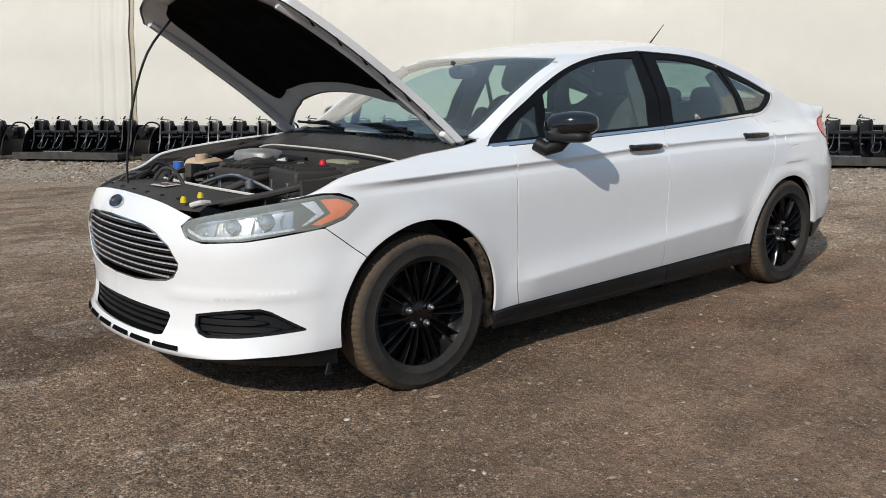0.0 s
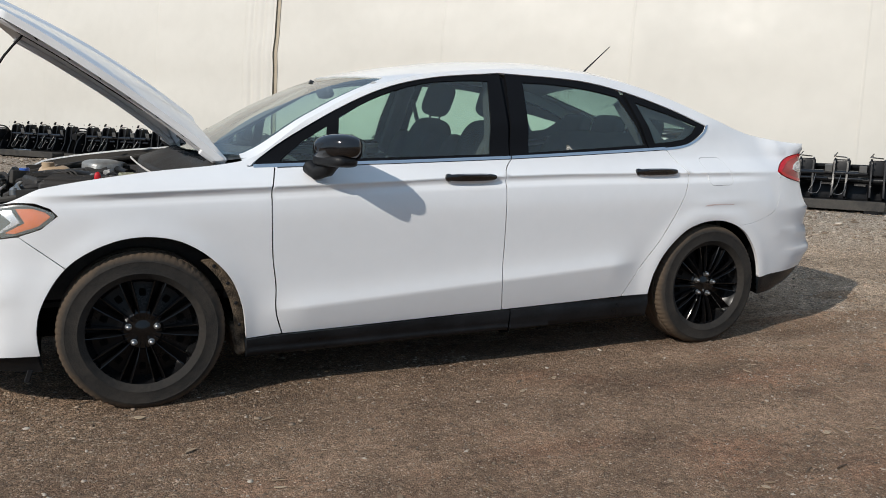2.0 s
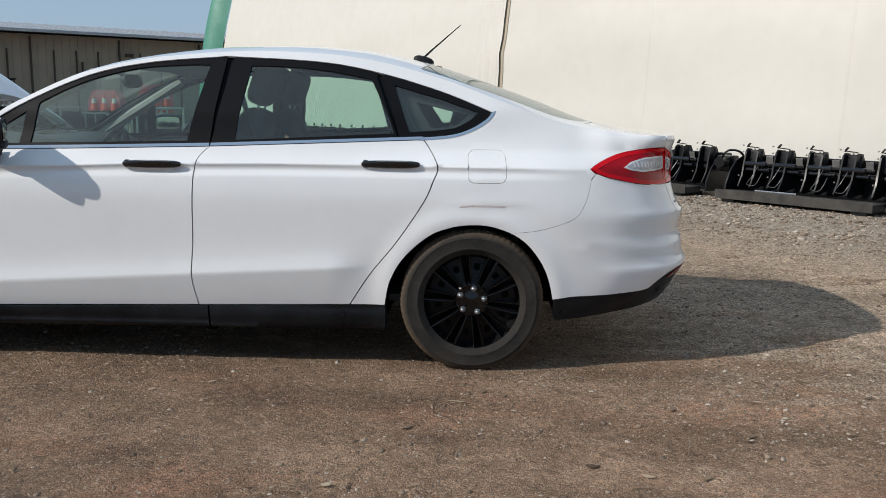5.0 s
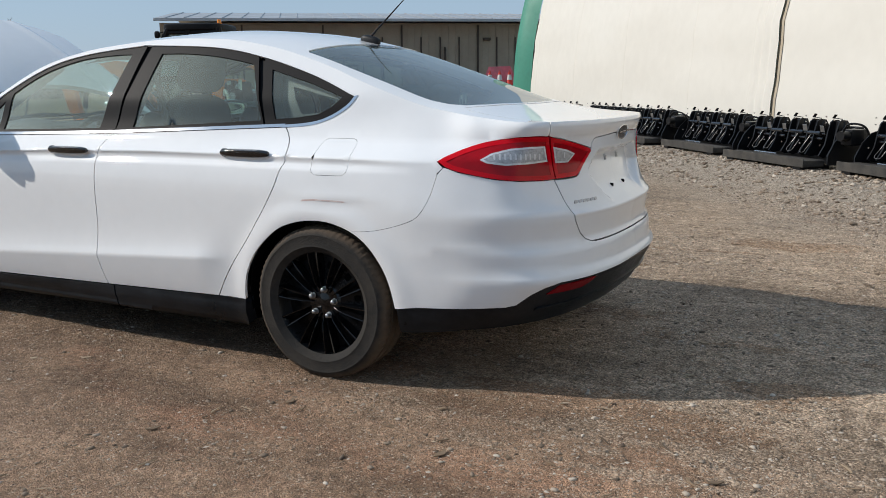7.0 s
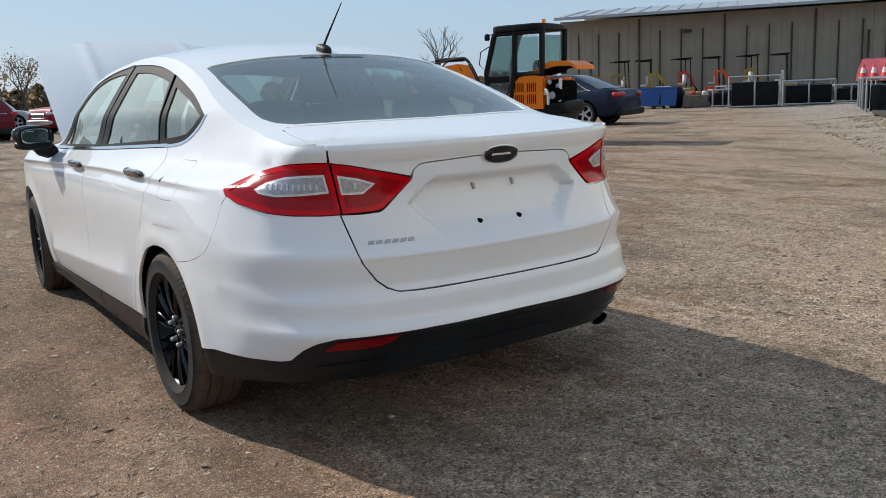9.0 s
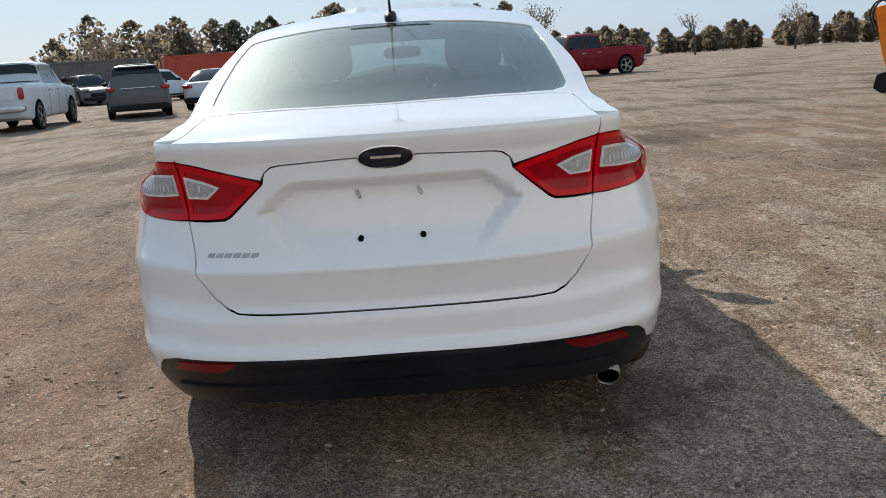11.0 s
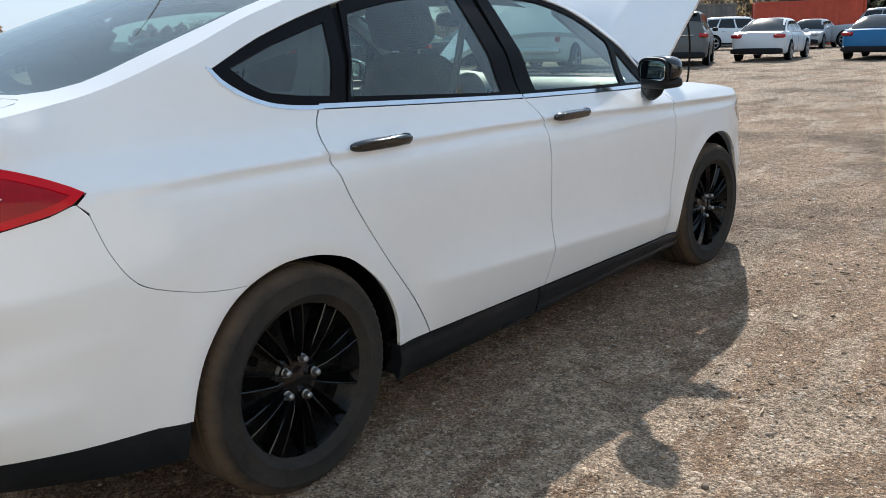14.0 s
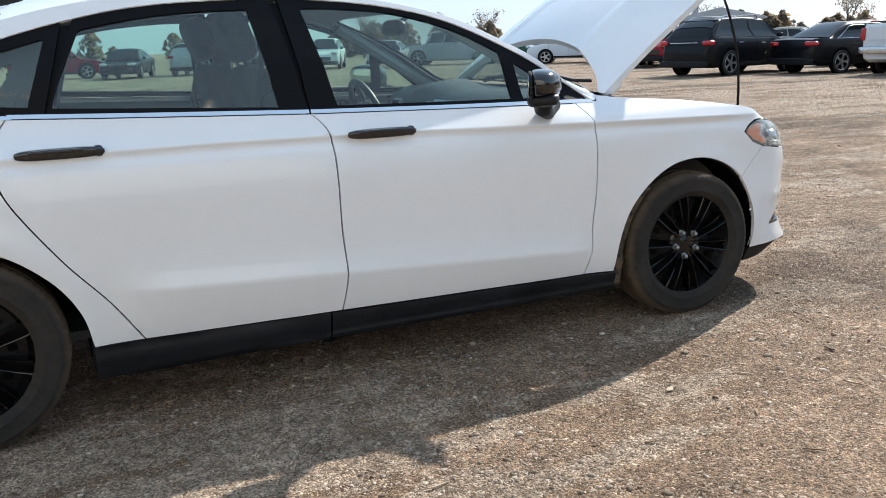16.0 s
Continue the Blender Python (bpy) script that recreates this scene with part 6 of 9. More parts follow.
def dirt_material():
    m = bpy.data.materials.new("yard_dirt")
    m.use_nodes = True
    n, l = m.node_tree.nodes, m.node_tree.links
    b = n["Principled BSDF"]
    b.inputs["Roughness"].default_value = 0.92
    b.inputs["Specular IOR Level"].default_value = 0.25
    tc = n.new("ShaderNodeTexCoord")

    def noise_node(scale, detail=6, stretch=None, rough=0.6):
        q = n.new("ShaderNodeTexNoise")
        q.inputs["Scale"].default_value, q.inputs["Detail"].default_value, q.inputs["Roughness"].default_value = scale, detail, rough
        src = tc.outputs["Object"]
        if stretch:
            mp = n.new("ShaderNodeMapping")
            mp.inputs["Scale"].default_value = stretch
            l.new(src, mp.inputs["Vector"])
            src = mp.outputs[0]
        l.new(src, q.inputs["Vector"])
        return q.outputs["Fac"]

    def ramp(fac, a, b2, p0, p1):
        r = n.new("ShaderNodeValToRGB")
        r.color_ramp.elements[0].position, r.color_ramp.elements[1].position = p0, p1
        r.color_ramp.elements[0].color, r.color_ramp.elements[1].color = (*a, 1), (*b2, 1)
        l.new(fac, r.inputs[0])
        return r.outputs[0]

    def mix(fac, a, b2):
        q = n.new("ShaderNodeMix")
        q.data_type = "RGBA"
        l.new(fac, q.inputs[0])
        l.new(a, q.inputs[6])
        l.new(b2, q.inputs[7])
        return q.outputs[2]

    def combine(a, b2, op="MULTIPLY"):
        q = n.new("ShaderNodeMath")
        q.operation = op
        l.new(a, q.inputs[0])
        if isinstance(b2, float):
            q.inputs[1].default_value = b2
        else:
            l.new(b2, q.inputs[1])
        return q.outputs[0]

    def soil_red():
        mp, gr0 = n.new("ShaderNodeMapping"), n.new("ShaderNodeTexGradient")
        mp.inputs["Location"].default_value, mp.inputs["Scale"].default_value = (-0.55, 0.95, 0), (0.35, 0.45, 1)
        gr0.gradient_type = "SPHERICAL"
        l.new(tc.outputs["Object"], mp.inputs["Vector"])
        l.new(mp.outputs[0], gr0.inputs["Vector"])
        return gr0.outputs["Fac"]

    brown = ramp(noise_node(1.1, 8), (0.165, 0.111, 0.072), (0.31, 0.216, 0.144), 0.3, 0.7)
    red = ramp(noise_node(0.6, 3), (0, 0, 0), (1, 1, 1), 0.60, 0.72)
    rust = n.new("ShaderNodeRGB")
    rust.outputs[0].default_value = (0.27, 0.15, 0.095, 1)
    base = mix(combine(combine(red, 0.2), combine(soil_red(), 0.5), "ADD"), brown, rust.outputs[0])
    # lighter gravelly ground towards the open yard, darker worked soil beside the car
    sep = n.new("ShaderNodeSeparateXYZ")
    l.new(tc.outputs["Object"], sep.inputs[0])
    side = n.new("ShaderNodeMapRange")
    l.new(combine(combine(sep.outputs[1], 0.55), sep.outputs[0], "ADD"), side.inputs[0])
    side.inputs[1].default_value, side.inputs[2].default_value = -1.0, 3.5
    side.inputs[3].default_value, side.inputs[4].default_value = -0.10, 0.12
    far = n.new("ShaderNodeMapRange")
    l.new(combine(combine(sep.outputs[0], sep.outputs[0]), combine(sep.outputs[1], sep.outputs[1]), "ADD"), far.inputs[0])
    far.inputs[1].default_value, far.inputs[2].default_value = 30, 150
    far.inputs[3].default_value, far.inputs[4].default_value = 0.0, 0.12
    # worked brown soil along the lane on the car's left
    lane_map, lane = n.new("ShaderNodeMapping"), n.new("ShaderNodeTexGradient")
    lane_map.inputs["Location"].default_value, lane_map.inputs["Scale"].default_value = (-0.24, 0.9, 0), (0.24, 0.36, 1)
    lane.gradient_type = "SPHERICAL"
    l.new(tc.outputs["Object"], lane_map.inputs["Vector"])
    l.new(lane_map.outputs[0], lane.inputs["Vector"])
    soil = combine(lane.outputs["Fac"], -0.3)
    g1 = combine(combine(combine(noise_node(0.75, 7, None, 0.65), noise_node(1.6, 5, (0.35, 1.6, 1)), "ADD"), side.outputs[0], "ADD"), combine(far.outputs[0], soil, "ADD"), "ADD")
    gfac = ramp(g1, (0, 0, 0), (1, 1, 1), 0.98, 1.17)
    mud = ramp(noise_node(1.4, 7), (0.2, 0.133, 0.088), (0.315, 0.215, 0.145), 0.3, 0.7)
    gravel = ramp(noise_node(9, 5), (0.225, 0.17, 0.122), (0.385, 0.3, 0.222), 0.3, 0.7)
    col = mix(combine(gfac, 0.85), base, gravel)
    # grit and pebbles: cells of their own shade at three sizes
    def cells(scale):
        q = n.new("ShaderNodeTexVoronoi")
        q.inputs["Scale"].default_value = scale
        l.new(tc.outputs["Object"], q.inputs["Vector"])
        sp = n.new("ShaderNodeSeparateColor")
        l.new(q.outputs["Color"], sp.inputs[0])
        return q.outputs["Distance"], sp.outputs[0], sp.outputs[1]

    def times(a, b2):
        q = n.new("ShaderNodeMix")
        q.data_type, q.blend_type = "RGBA", "MULTIPLY"
        q.inputs[0].default_value = 1.0
        l.new(a, q.inputs[6])
        l.new(b2, q.inputs[7])
        return q.outputs[2]

    d1, a1, c1 = cells(62)
    d2, a2, c2 = cells(145)
    d3, a3, c3 = cells(320)
    col = times(col, ramp(c2, (0.42, 0.42, 0.42), (1.58, 1.58, 1.58), 0.0, 1.0))
    col = times(col, ramp(c3, (0.62, 0.62, 0.62), (1.4, 1.4, 1.4), 0.0, 1.0))
    pale = ramp(c1, (0.22, 0.17, 0.122), (0.58, 0.48, 0.37), 0.1, 1.0)
    is1 = ramp(combine(a1, combine(gfac, 0.1), "ADD"), (0, 0, 0), (1, 1, 1), 0.95, 0.97)
    col = mix(combine(is1, 0.85), col, pale)
    pale2 = ramp(c2, (0.17, 0.128, 0.09), (0.64, 0.53, 0.41), 0.1, 1.0)
    is2 = ramp(combine(a2, combine(gfac, 0.2), "ADD"), (0, 0, 0), (1, 1, 1), 0.86, 0.9)
    col = mix(combine(is2, 0.8), col, pale2)
    # long streaks where wheels have dragged and damped the soil
    col = times(col, ramp(noise_node(1.3, 6, (0.22, 1.5, 1), 0.65), (0.92, 0.92, 0.92), (1.15, 1.15, 1.15), 0.36, 0.62))
    col = times(col, ramp(noise_node(17, 8, None, 0.72), (0.7, 0.69, 0.68), (1.34, 1.34, 1.34), 0.34, 0.66))
    # damp dark blotches with ragged edges
    col = times(col, ramp(noise_node(0.42, 9, (0.8, 1.25, 1), 0.66), (1.12, 1.12, 1.12), (0.58, 0.57, 0.56), 0.5, 0.62))
    col = times(col, ramp(noise_node(6, 7, None, 0.7), (0.82, 0.81, 0.8), (1.17, 1.17, 1.17), 0.32, 0.68))
    # in the lane the worked soil hides most of the grit
    rosy = n.new("ShaderNodeRGB")
    rosy.outputs[0].default_value = (0.31, 0.172, 0.108, 1)
    mud = mix(combine(ramp(noise_node(1.5, 6, (0.6, 1.2, 1), 0.6), (0, 0, 0), (1, 1, 1), 0.52, 0.66), 0.75), mud, rosy.outputs[0])
    crumb = times(times(mud, ramp(c3, (0.55, 0.55, 0.55), (1.45, 1.45, 1.45), 0.0, 1.0)), ramp(noise_node(26, 7, None, 0.75), (0.5, 0.49, 0.48), (1.5, 1.5, 1.5), 0.32, 0.68))
    crumb = times(crumb, ramp(noise_node(3.4, 7, None, 0.7), (0.78, 0.78, 0.78), (1.34, 1.34, 1.34), 0.36, 0.64))
    crumb = times(crumb, ramp(noise_node(1.3, 6, (0.22, 1.5, 1), 0.65), (0.74, 0.73, 0.72), (1.2, 1.2, 1.2), 0.36, 0.62))
    hide = combine(ramp(combine(lane.outputs["Fac"], combine(noise_node(1.7, 5), 0.5), "ADD"), (0, 0, 0), (1, 1, 1), 0.4, 0.72), 0.85)
    col = mix(hide, col, mix(combine(is2, 0.55), crumb, pale2))
    back = n.new("ShaderNodeMapRange")
    l.new(combine(sep.outputs[0], combine(noise_node(0.8, 6), 2.0), "ADD"), back.inputs[0])
    back.inputs[1].default_value, back.inputs[2].default_value = 2.2, 4.6
    back.inputs[3].default_value, back.inputs[4].default_value = 0.94, 1.2
    col = times(col, back.outputs[0])
    # crushed pale stone towards the tent
    wall = n.new("ShaderNodeVectorMath")
    wall.operation = "DOT_PRODUCT"
    wall.inputs[1].default_value = (WALL_N.x, WALL_N.y, 0)
    l.new(tc.outputs["Object"], wall.inputs[0])
    near = n.new("ShaderNodeMapRange")
    l.new(combine(wall.outputs["Value"], combine(noise_node(0.9, 6), 2.4), "ADD"), near.inputs[0])
    d0 = WALL_P.x * WALL_N.x + WALL_P.y * WALL_N.y
    near.inputs[1].default_value, near.inputs[2].default_value = d0 + 5.2, d0 + 3.2
    near.inputs[3].default_value, near.inputs[4].default_value = 0.0, 0.8
    crushed = times(ramp(c2, (0.2, 0.17, 0.135), (0.6, 0.545, 0.47), 0.0, 1.0), ramp(noise_node(12, 6), (0.75, 0.75, 0.74), (1.2, 1.2, 1.2), 0.32, 0.68))
    col = mix(near.outputs[0], col, crushed)
    # damp clods behind the tail pipe, with the bumper's shade painted into the colour
    damp_shade_map, damp_shade = n.new("ShaderNodeMapping"), n.new("ShaderNodeTexGradient")
    damp_shade_map.inputs["Location"].default_value, damp_shade_map.inputs["Scale"].default_value = (-1.85 * 1.9, -0.66 * 1.6, 0), (1.9, 1.6, 1)
    damp_shade.gradient_type = "SPHERICAL"
    l.new(tc.outputs["Object"], damp_shade_map.inputs["Vector"])
    l.new(damp_shade_map.outputs[0], damp_shade.inputs["Vector"])
    col = times(col, ramp(combine(damp_shade.outputs["Fac"], combine(noise_node(5, 7, None, 0.7), 0.9), "ADD"), (1.015, 0.998, 0.99), (0.5, 0.48, 0.46), 0.62, 1.05))
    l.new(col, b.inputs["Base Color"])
    # relief: domed pebbles and loose crumbs
    def dome(d, who, amount):
        q = n.new("ShaderNodeMath")
        q.operation = "SUBTRACT"
        q.inputs[0].default_value = 1.0
        l.new(d, q.inputs[1])
        return combine(combine(q.outputs[0], who), amount)
    h = combine(combine(dome(d1, is1, 1.6), dome(d2, a2, 0.75), "ADD"), combine(dome(d3, a3, 0.35), combine(noise_node(30, 7, None, 0.7), 0.9), "ADD"), "ADD")
    # clods pushed up by tyres
    h = combine(h, combine(noise_node(10, 7, None, 0.68), 2.2), "ADD")
    bp = n.new("ShaderNodeBump")
    bp.inputs["Strength"].default_value, bp.inputs["Distance"].default_value = 1.0, 0.018
    l.new(h, bp.inputs["Height"])
    l.new(bp.outputs[0], b.inputs["Normal"])
    return m


DIRT = dirt_material()


def axis(lo, hi, fine, reach):
    a = list(np.arange(lo, hi, fine))
    st, x, left, right = fine, hi, [], []
    while x < reach:
        right.append(x)
        st *= 1.13
        x += st
    st, x = fine, lo - fine
    while x > -reach:
        left.append(x)
        st *= 1.13
        x -= st
    return np.array(left[::-1] + a + right)


def build_ground():
    xs, ys = axis(-5.2, 6.2, 0.032, 700), axis(-5.4, 5.6, 0.032, 700)
    X, Y = np.meshgrid(xs, ys)
    Z = ground_z(X, Y) * (np.hypot(X, Y) < 60)
    V = np.stack([X, Y, Z], -1).reshape(-1, 3)
    w, h = len(xs), len(ys)
    i = np.arange(w * h).reshape(h, w)
    F = np.stack([i[:-1, :-1], i[:-1, 1:], i[1:, 1:], i[1:, :-1]], -1).reshape(-1, 4)
    me = bpy.data.meshes.new("ground")
    me.vertices.add(len(V))
    me.vertices.foreach_set("co", V.ravel())
    me.loops.add(F.size)
    me.loops.foreach_set("vertex_index", F.ravel())
    me.polygons.add(len(F))
    me.polygons.foreach_set("loop_start", np.arange(0, F.size, 4))
    me.polygons.foreach_set("use_smooth", np.ones(len(F), bool))
    me.update(calc_edges=True)
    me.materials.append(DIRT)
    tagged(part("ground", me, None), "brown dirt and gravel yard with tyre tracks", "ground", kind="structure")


def stone_field(name, label, n, sample, size, material, seed, coarse=False):
    """Many loose stones, each an uneven faceted lump half sunk in the ground."""
    rs = np.random.RandomState(seed)
    t = (1 + 5 ** 0.5) / 2
    ico = np.array([(-1, t, 0), (1, t, 0), (-1, -t, 0), (1, -t, 0), (0, -1, t), (0, 1, t), (0, -1, -t), (0, 1, -t), (t, 0, -1), (t, 0, 1), (-t, 0, -1), (-t, 0, 1)]) / 1.9
    tri = np.array([(0, 11, 5), (0, 5, 1), (0, 1, 7), (0, 7, 10), (0, 10, 11), (1, 5, 9), (5, 11, 4), (11, 10, 2), (10, 7, 6), (7, 1, 8), (3, 9, 4), (3, 4, 2), (3, 2, 6), (3, 6, 8), (3, 8, 9), (4, 9, 5), (2, 4, 11), (6, 2, 10), (8, 6, 7), (9, 8, 1)])
    if coarse:
        ico = np.array([(1, 0, 0), (0, 1, 0), (-1, 0, 0), (0, -1, 0), (0.1, 0, 1)]) * 1.0
        tri = np.array([(0, 1, 4), (1, 2, 4), (2, 3, 4), (3, 0, 4)])
    nv = len(ico)
    xy = sample(rs, n)
    n = len(xy)
    r = size[0] * (size[1] / size[0]) ** (rs.rand(n) ** 4.0)
    sc = np.stack([r * rs.uniform(0.7, 1.5, n), r * rs.uniform(0.6, 1.1, n), r * rs.uniform(0.3, 0.6, n)], -1)
    a = rs.rand(n) * 6.28
    V = ico[None] * (1 + 0.95 * (rs.rand(n, nv, 1) - 0.5)) * sc[:, None, :]
    c, s = np.cos(a)[:, None], np.sin(a)[:, None]
    X = V[..., 0] * c - V[..., 1] * s + xy[:, :1]
    Y = V[..., 0] * s + V[..., 1] * c + xy[:, 1:]
    Z = V[..., 2] + (ground_z(xy[:, 0], xy[:, 1]) + sc[:, 2] * (-0.1 if coarse else 0.35))[:, None]
    V = np.stack([X, Y, Z], -1).reshape(-1, 3)
    F = (tri[None] + (np.arange(n) * nv)[:, None, None]).reshape(-1, 3)
    me = bpy.data.meshes.new(name)
    me.vertices.add(len(V))
    me.vertices.foreach_set("co", V.ravel())
    me.loops.add(F.size)
    me.loops.foreach_set("vertex_index", F.ravel())
    me.polygons.add(len(F))
    me.polygons.foreach_set("loop_start", np.arange(0, F.size, 3))
    me.update(calc_edges=True)
    me.materials.append(material)
    tagged(part(name, me, None), label, "gravel", kind="stuff")


def stone_material():
    m = bpy.data.materials.new("loose_stone")
    m.use_nodes = True
    n, l = m.node_tree.nodes, m.node_tree.links
    b = n["Principled BSDF"]
    g, r = n.new("ShaderNodeNewGeometry"), n.new("ShaderNodeValToRGB")
    e = r.color_ramp.elements
    e[0].position, e[0].color = 0.0, (0.1, 0.07, 0.047, 1)
    e[1].position, e[1].color = 1.0, (0.52, 0.455, 0.38, 1)
    mid = e.new(0.6)
    mid.color = (0.27, 0.205, 0.148, 1)
    l.new(g.outputs["Random Per Island"], r.inputs[0])
    l.new(r.outputs[0], b.inputs["Base Color"])
    b.inputs["Roughness"].default_value = 0.85
    return m


STONE = stone_material()
build_ground()


def ring_sample(rs, n):
    xy = np.stack([rs.uniform(-5.2, 6.2, n * 3), rs.uniform(-5.3, 5.6, n * 3)], -1)
    patch = Lattice(31, 0.7)(xy[:, 0], xy[:, 1]) + 0.5 * Lattice(32, 0.22)(xy[:, 0], xy[:, 1]) + 0.06 * (xy[:, 1] + xy[:, 0])
    soil = np.exp(-((xy[:, 0] - 1.0) / 2.6) ** 2 - ((xy[:, 1] + 2.5) / 1.5) ** 2)
    return xy[rs.rand(n * 3) < (0.16 + 1.2 * np.clip(patch, 0, 0.6)) * (1 - 0.55 * soil)][:n]


def berm_sample(rs, n):
    s, d = rs.uniform(-12, 13, n), 0.9 + 2.2 * rs.rand(n) ** 1.4
    return np.stack([WALL_P.x + WALL_D.x * s + WALL_N.x * d, WALL_P.y + WALL_D.y * s + WALL_N.y * d], -1)


def far_sample(rs, n):
    r, a = rs.uniform(5.5, 14, n), rs.uniform(0, 6.28, n)
    return np.stack([r * np.cos(a), r * np.sin(a)], -1)


stone_field("loose_gravel", "loose grey and tan stones scattered over the dirt", 34000, ring_sample, (0.0036, 0.0135), STONE, 5)
stone_field("fine_gravel", "fine grey and tan grit scattered over the dirt", 165000, ring_sample, (0.003, 0.0105), STONE, 9, True)
stone_field("berm_gravel", "pale crushed stone along the tent wall", 15000, berm_sample, (0.01, 0.036), STONE, 6)
stone_field("yard_gravel", "loose stones on the open yard", 9000, far_sample, (0.004, 0.014), STONE, 7)



def litter_field(name, label, n, seed, span, wide, bow, material):
    """Dry twigs, chips and curled leaves lying loose: thin bent strips with thickness."""
    rs = np.random.RandomState(seed)
    V, F = [], []
    for _ in range(n):
        x, y, a = rs.uniform(-4.8, 5.8), rs.uniform(-5.0, 5.2), rs.rand() * 6.28
        if abs(x) < 2.3 and abs(y) < 1.0:
            continue
        ln, w, h = rs.uniform(*span), rs.uniform(*wide), rs.uniform(0.002, 0.004)
        k0 = len(V)
        for i in range(5):
            u = i / 4 - 0.5
            ww = w * (1 - 2.6 * u * u) * rs.uniform(0.7, 1.2)
            px, py = u * ln, bow * ln * (u * u) * rs.uniform(0.5, 2)
            lift = 0.004 + bow * rs.uniform(0, 0.25) * ln * abs(u)
            for sy, sz in ((-1, 0), (1, 0), (1, h), (-1, h)):
                q = (px, py + sy * ww / 2)
                gx, gy = x + q[0] * math.cos(a) - q[1] * math.sin(a), y + q[0] * math.sin(a) + q[1] * math.cos(a)
                V.append((gx, gy, float(ground_z(x, y)) + lift + sz + (0.25 * bow * ww if sy > 0 else 0)))
        for i in range(4):
            for j in range(4):
                F.append((k0 + 4 * i + j, k0 + 4 * i + (j + 1) % 4, k0 + 4 * i + 4 + (j + 1) % 4, k0 + 4 * i + 4 + j))
        F += [(k0 + 3, k0 + 2, k0 + 1, k0), (k0 + 16, k0 + 17, k0 + 18, k0 + 19)]
    me = bpy.data.meshes.new(name)
    me.from_pydata(V, [], F)
    me.materials.append(material)
    tagged(part(name, me, None), label, "ground litter", kind="stuff")


STRAW = stone_material()
STRAW.name = "dry_plant_litter"
for e, c in zip(STRAW.node_tree.nodes["Color Ramp"].color_ramp.elements, ((0.07, 0.045, 0.028, 1), (0.27, 0.19, 0.12, 1), (0.46, 0.37, 0.26, 1))):
    e.color = c
litter_field("dry_twigs", "thin dry twigs and wood chips scattered on the dirt", 900, 71, (0.02, 0.075), (0.003, 0.008), 0.15, STRAW)
litter_field("dead_leaves", "small curled brown dead leaves scattered on the dirt", 260, 72, (0.025, 0.055), (0.012, 0.026), 0.35, STRAW)


# ---- tent ----
WHITE_SHEET = material("white_membrane", (0.61, 0.585, 0.53), 0.55, 0, 0.06, 0.5, 0.3, 1.6)
GREEN_SHEET = material("green_membrane", (0.03, 0.22, 0.15), 0.5, 0, 0.15, 1.2, 0.15, 3)
TAPE = material("yellowed_strap", (0.42, 0.36, 0.27), 0.6, 0, 0.2, 5)


def tent_profile(h):
    """How far the membrane has leant back at height h."""
    return 0.03 * h + 0.012 * h * h + 0.06 * max(0.0, h - 2.0) ** 1.6


